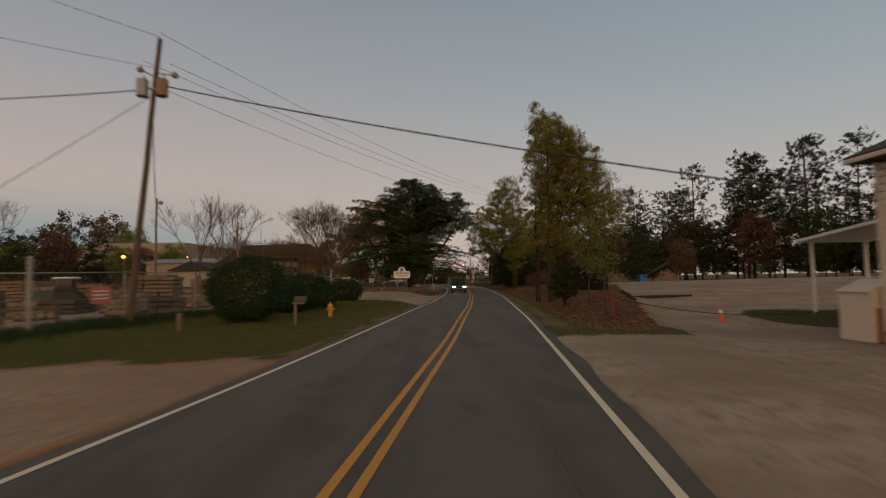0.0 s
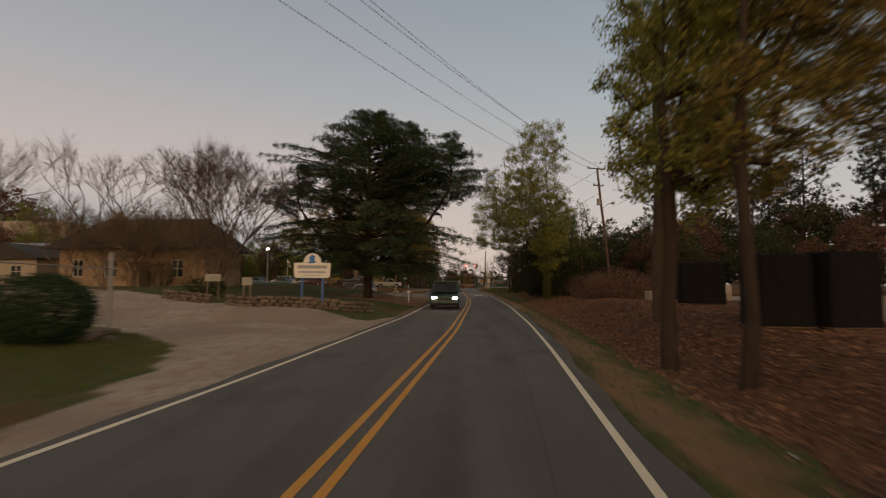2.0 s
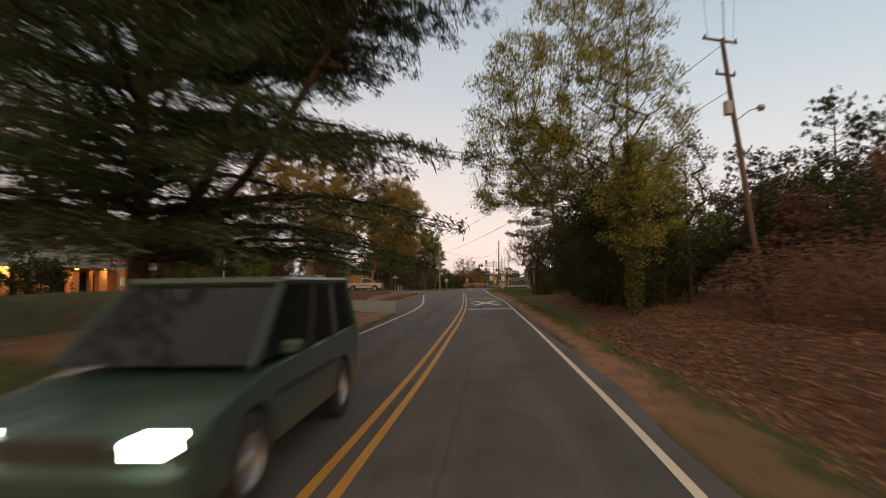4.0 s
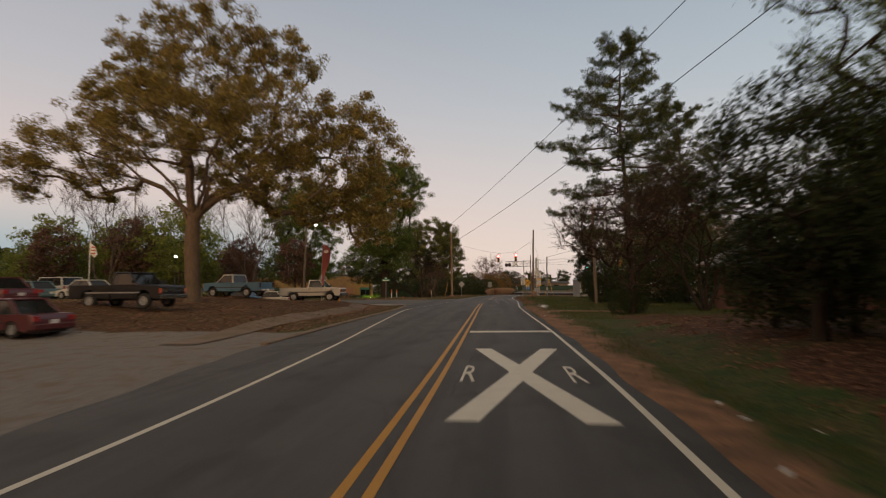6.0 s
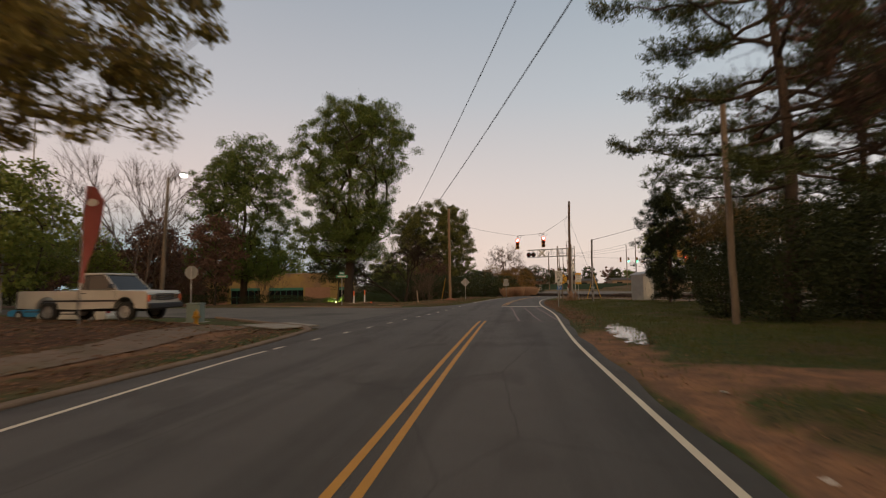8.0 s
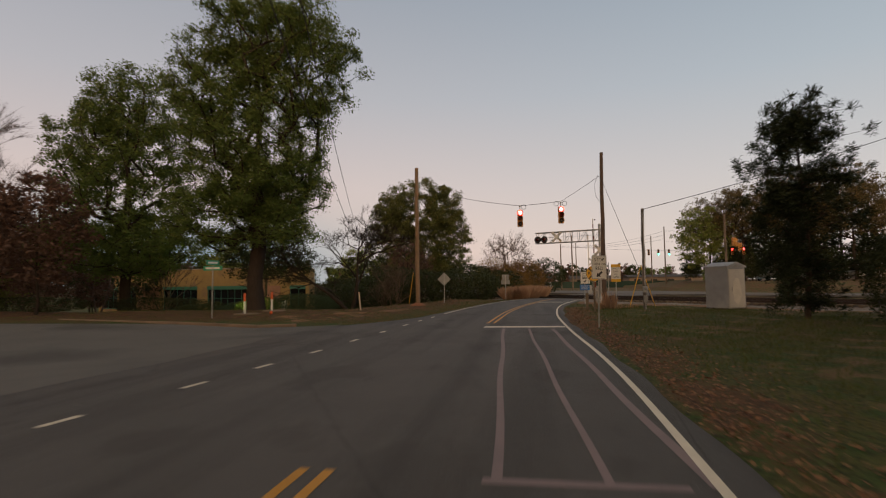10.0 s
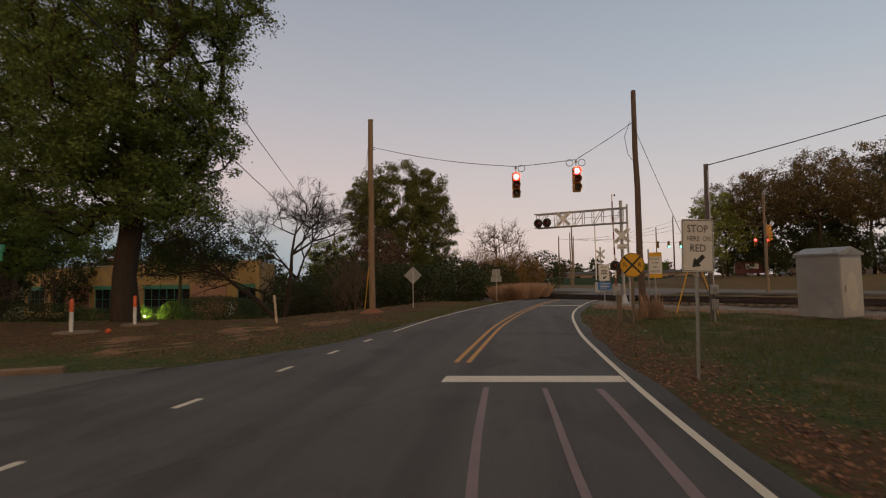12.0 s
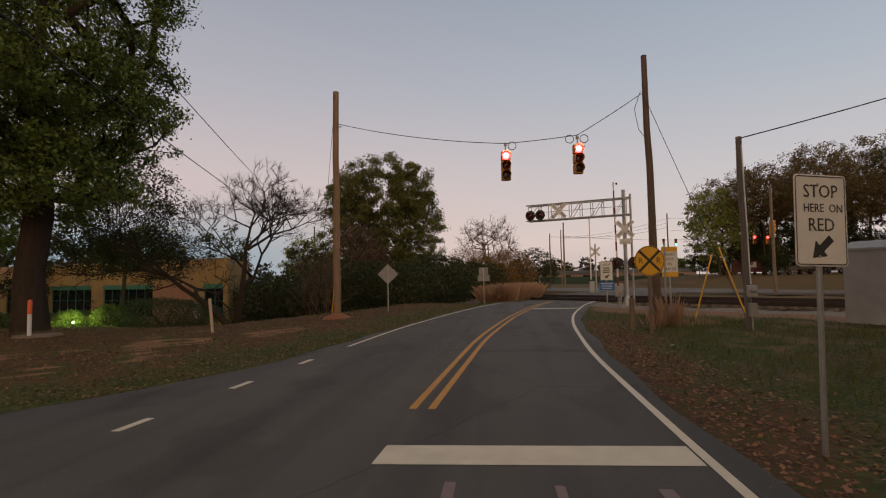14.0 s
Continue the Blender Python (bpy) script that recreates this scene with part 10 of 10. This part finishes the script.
for x, y, r, h in ((26.0, 86.0, 5.0, 3.6), (41.0, 96.0, 5.0, 2.6)):
    g = Geo().lathe([(r, -0.3), (r * 0.9, 0.3), (r * 0.6, h * 0.55), (r * 0.3, h * 0.86), (r * 0.06, h)], 22, pose(x, y, gz(x, y)))
    g.v = [(p[0] + 0.35 * math.sin(p[1] * 1.3 + p[2]), p[1] + 0.35 * math.cos(p[0] * 1.1), p[2] + 0.12 * math.sin(p[0] * 2.1)) for p in g.v]
    solid("earth_mound", g, EARTH, "brown heap of earth in the lot", "mound")
o = thing("conveyor", "dark inclined stockpile conveyor at the wood edge", "conveyor", pose(33.0, 74.0, gz(33, 74), 0, 0, 12))
part("boom", Geo().tube([(-4, 0, 0.8), (4.5, 0, 5.0)], 0.35, 4), M["black"], o)
for x, h in ((-1.0, 2.1), (1.5, 3.4)):
    for s in (-0.6, 0.6):
        part("leg", Geo().tube([(x, s, -0.1), (x, 0, h)], 0.06, 6), M["galv_dull"], o)
part("hopper", Geo().box((-4.2, 0, 0.7), (1.2, 1.2, 1.3), None, 0.1), M["sign_blue"], o)
for ex, ey, turn in ((12.6, 33.6, 72.8), (14.1, 38.5, 72.8), (16.7, 38.6, 8.0), (15.5, 43.3, 72.8)):
    tb = tagged(part("timber_edge", Geo().box((0, 0, 0), (4.9, 0.24, 0.26), None, 0.02), M["bark_dark"]), "dark timber edging of the gravel lot", "kerb", "timbers edging the lot")
    tb.matrix_world = pose(ex, ey, gz(ex, ey) + 0.06, 0, 0, turn)


# ---- grass, fallen leaves, kerb ----
def scatter(name, label, n, seed, area, weight, make, material):
    """Ground cover as one object."""
    rng = np.random.default_rng(seed)
    x0, x1, y0, y1 = area
    X = rng.uniform(x0, x1, n)
    Y = rng.uniform(y0, y1, n)
    k = rng.random(n) < weight(X, Y)
    X, Y = X[k], Y[k]
    me = make(rng, X, Y, ground_z(X, Y), material, name)
    return tagged(new(name, me), label, "ground cover", kind="stuff")


def blades(h0, h1, w):
    def make(rng, X, Y, Z, material, name):
        n = len(X)
        a = rng.uniform(0, 2 * np.pi, n)
        h = rng.uniform(h0, h1, n)
        s = np.stack([np.cos(a), np.sin(a), np.zeros(n)], -1) * w
        lean = np.stack([rng.normal(0, 0.35, n), rng.normal(0, 0.35, n), np.ones(n)], -1) * h[:, None]
        B = np.stack([X, Y, Z - 0.02], -1)
        V = np.stack([B - s, B + s, B + lean * 0.6 + s * 0.7, B + lean * (1, 1, 0.95)], 1).reshape(-1, 3)
        return fast_mesh(name, V, np.arange(4 * n).reshape(n, 4), material)
    return make


def flat_leaves(size):
    def make(rng, X, Y, Z, material, name):
        C = np.stack([X, Y, Z + rng.uniform(0.008, 0.045, len(X))], -1)
        return leaves_mesh(name, C, size, 0.7, material, rng, up=2.2)
    return make


def u_of(x, y):
    return x - XR(y)


def v_of(x, y):
    return XA(y) + 0.3 - x


def grassy(x, y):
    z = zones(x, y)
    return np.clip(1 - z.max(-1) * 1.3, 0, 1) * (np.maximum(u_of(x, y), v_of(x, y)) > 0.55)


def not_side(x, y):
    return 1 - ((y > 138) & (y < 158) & (x < -1.5))


scatter("verge_grass", "short green and straw grass on the verges", 150000, 1, (-14, 0, 10, 52), lambda x, y: grassy(x, y) * 0.95, blades(0.05, 0.16, 0.009), M["grass_blade"])
scatter("verge_grass", "short green and straw grass on the verges", 60000, 2, (3, 10, 15, 116), lambda x, y: grassy(x, y) * (u_of(x, y) < 4), blades(0.05, 0.18, 0.010), M["grass_blade"])
scatter("verge_grass", "short green grass patch beside the house", 40000, 11, (12.5, 24, 14, 33), lambda x, y: grassy(x, y), blades(0.05, 0.16, 0.010), M["grass_blade"])
scatter("bank_grass", "thin dry grass on the bank", 90000, 3, (-22, 0, 78, 138), lambda x, y: grassy(x, y) * 0.45 * not_side(x, y), blades(0.05, 0.15, 0.010), M["grass_blade"])
scatter("verge_grass", "short green grass beside the railway verge", 110000, 4, (7, 22, 118, 178), lambda x, y: grassy(x, y) * (0.35 + 0.65 * sstep(1.4, 3.0, u_of(x, y))) * (1 - 0.85 * sstep(-9.6, -7.0, track_d(x, y))), blades(0.05, 0.20, 0.009), M["grass_blade"])
scatter("lawn_grass", "thin grass and leaves before the offices", 120000, 5, (-24, 4, 157, 190), lambda x, y: np.clip(grassy(x, y) * 0.75 + 0.1, 0, 1) * (v_of(x, y) > 0.5) * not_side(x, y), blades(0.04, 0.12, 0.010), M["grass_blade"])
scatter("fallen_leaves", "brown fallen leaves on the mulched bank", 60000, 6, (5, 15, 17, 116), lambda x, y: zones(x, y)[..., 1] * (u_of(x, y) > 0.8), flat_leaves(0.10), M["leaf_fallen"])
scatter("fallen_leaves", "brown fallen leaves on the railway verge", 52000, 7, (6.5, 13, 118, 172), lambda x, y: (0.12 + 0.9 * zones(x, y)[..., 1]) * np.exp(-((u_of(x, y) - 1.2) / 1.2) ** 2) * (u_of(x, y) > 0.36), flat_leaves(0.068), M["leaf_fallen"])
scatter("fallen_leaves", "brown fallen leaves on the lawn before the offices", 34000, 8, (-14, 3, 158, 185), lambda x, y: 0.5 * (v_of(x, y) > 0.4) * np.exp(-np.maximum(0, v_of(x, y) - 2) / 5), flat_leaves(0.065), M["leaf_fallen"])
scatter("fallen_leaves", "brown fallen leaves on the bank under the oak", 34000, 9, (-24, -1, 108, 138), lambda x, y: 0.7 * (v_of(x, y) > 0.8) * not_side(x, y) * (1 - zones(x, y)[..., 3]), flat_leaves(0.10), M["leaf_fallen"])


scatter("fence_weeds", "tall dark weeds along the yard fence", 30000, 10, (-17, -9.5, 14, 30), lambda x, y: np.exp(-((x + 15.6 - 0.17 * (y - 19.6)) / 1.6) ** 2) * (y > 15), blades(0.15, 0.5, 0.012), M["leaf_bush"])


def tuft(x, y, r, h, n, seed, label="clump of tall straw-coloured grass", loose=0.08):
    rng = np.random.default_rng(seed)
    n = n * 3
    a, q = rng.uniform(0, 2 * np.pi, n), rng.random(n) ** 0.5
    X, Y = x + r * q * np.cos(a), y + r * q * np.sin(a)
    Z = ground_z(X, Y)
    s = np.stack([np.cos(a * 3), np.sin(a * 3), np.zeros(n)], -1) * 0.0045
    hh = h * rng.uniform(0.5, 1.1, n)[:, None]
    lean = np.stack([0.16 * q * np.cos(a) + rng.normal(0, loose, n), 0.16 * q * np.sin(a) + rng.normal(0, loose, n), 1.1 - 0.5 * q ** 2 * rng.random(n)], -1) * hh
    B = np.stack([X, Y, Z - 0.03], -1)
    V = np.stack([B - s, B + s, B + lean * 0.65 + s, B + lean * (1.35, 1.35, 1)], 1).reshape(-1, 3)
    tagged(new("tall_grass", fast_mesh("tall_grass", V, np.arange(4 * n).reshape(n, 4), M["grass_straw"])), label, "grass", kind="stuff")


tuft(9.85, 168.7, 0.26, 0.75, 34, 21)
tuft(10.6, 169.3, 0.32, 1.1, 50, 22)
tuft(11.5, 170.0, 0.9, 0.3, 110, 23)
for x, y in ((5.0, 188.6), (6.0, 190.0), (6.9, 191.6)):
    tuft(x - 0.7, y + 0.6, 1.3, 1.25, 1500, int(x * 10), "stand of tall straw-coloured grass at the verge", 0.14)


def kerb(path, label, w=0.16, h=0.13, material="sandy_kerb"):
    o = thing("kerb", label, "kerb", None, "", "structure")
    for (xa, ya), (xb, yb) in zip(path[:-1], path[1:]):
        L = math.hypot(xb - xa, yb - ya)
        n = max(1, int(L / 1.8))
        for k in range(n):
            x, y = xa + (xb - xa) * (k + 0.5) / n, ya + (yb - ya) * (k + 0.5) / n
            b = Geo().box((0, 0, 0), (L / n - 0.012, w, h + 0.2), None, 0.03)
            sub("kerbstone", b.mesh("kerbstone", M[material]), o, Matrix.Translation((x, y, h - (h + 0.2) / 2 - 0.03)) @ Matrix.Rotation(math.atan2(yb - ya, xb - xa), 4, 'Z'))


kerb([(float(XA(y)) - 0.14, float(y)) for y in np.arange(106, 137, 3.0)] + [(-4.0, 138.0), (-6.6, 139.9), (-12.4, 144.6)], "low worn sandy concrete kerb beside the bank", 0.28, 0.09, "sandy_kerb")
kerb([(-18.6, 159.5), (-10.3, 157.6), (-7.0, 156.5), (-5.4, 155.9), (-4.0, 156.6)], "low pale concrete kerb at the corner")
ys = np.arange(106.0, 137.6, 0.5)
va = 2.75 + 0.9 * sstep(126, 137, ys)
SV = np.stack([np.stack([XA(ys) + 0.3 - va - w, ys, ground_z(XA(ys) + 0.3 - va - w, ys) + 0.03], -1) for w in (0.0, 0.45, 0.9, 1.3)], 1)
idx = np.arange(SV.shape[0] * 4).reshape(-1, 4)
walk_me = fast_mesh("sidewalk", SV.reshape(-1, 3), np.stack([idx[:-1, :-1], idx[1:, :-1], idx[1:, 1:], idx[:-1, 1:]], -1).reshape(-1, 4), M["sandy_kerb"], True)
tagged(new("sidewalk", walk_me), "earth-stained tan sidewalk along the grass bank", "sidewalk", kind="structure")
g = Geo()
g.prism([(-4.6, 136.6), (-3.4, 138.2), (-5.6, 140.0), (-7.4, 138.4)], 0.0, 0.05, axis='z')
solid("kerb_ramp", g, M["concrete"], "pale concrete kerb ramp at the corner", "kerb", "structure")
# puddle and litter on the right verge
px, py = np.meshgrid(np.arange(8.0, 10.3, 0.12), np.arange(131.0, 140.0, 0.16), indexing="ij")
wet = 1.05 - ((px - 9.1 - 0.04 * (py - 135.4)) / 0.62) ** 2 - ((py - 135.4) / 3.9) ** 2 + 0.55 * wob(px, py, 3.1, 2.0) + 0.4 * wob(px, py, 7.0, 5.0)
pv = np.stack([px, py, ground_z(px, py) + 0.022], -1)
pid = np.arange(px.size).reshape(px.shape)
keep = (wet[:-1, :-1] > 0.25) & (wet[1:, 1:] > 0.25)
puddle_me = fast_mesh("puddle", pv.reshape(-1, 3), np.stack([pid[:-1, :-1], pid[1:, :-1], pid[1:, 1:], pid[:-1, 1:]], -1)[keep], mat("puddle_water", (0.045, 0.034, 0.026), (0.07, 0.05, 0.036), 2, 0.09), True)
tagged(new("puddle", puddle_me), "shallow muddy puddle on the dirt verge", "puddle", kind="stuff")
rl = random.Random(2)
for k in range(16):
    y = rl.choice((30.2, 34, 37, 60, 88, 96, 99, 104, 113, 118, 121, 126, 152, 161, 165, 170)) + rl.uniform(-1, 1)
    x = float(XR(y)) + rl.uniform(0.8, 2.6)
    s = rl.uniform(0.03, 0.085)
    b = Geo().box((0, 0, 0), (s * 1.6, s, s * 0.35), None, s * 0.1)
    b.v = [(p[0] + rl.uniform(-0.2, 0.2) * s, p[1] + rl.uniform(-0.2, 0.2) * s, p[2]) for p in b.v]
    q = tagged(part("litter", b, M["sign_white"]), "scrap of white paper litter on the verge", "litter", "litter on the verge")
    q.matrix_world = pose(x, y, gz(x, y) + s * 0.14, rl.uniform(-10, 10), rl.uniform(-10, 10), rl.uniform(0, 360))
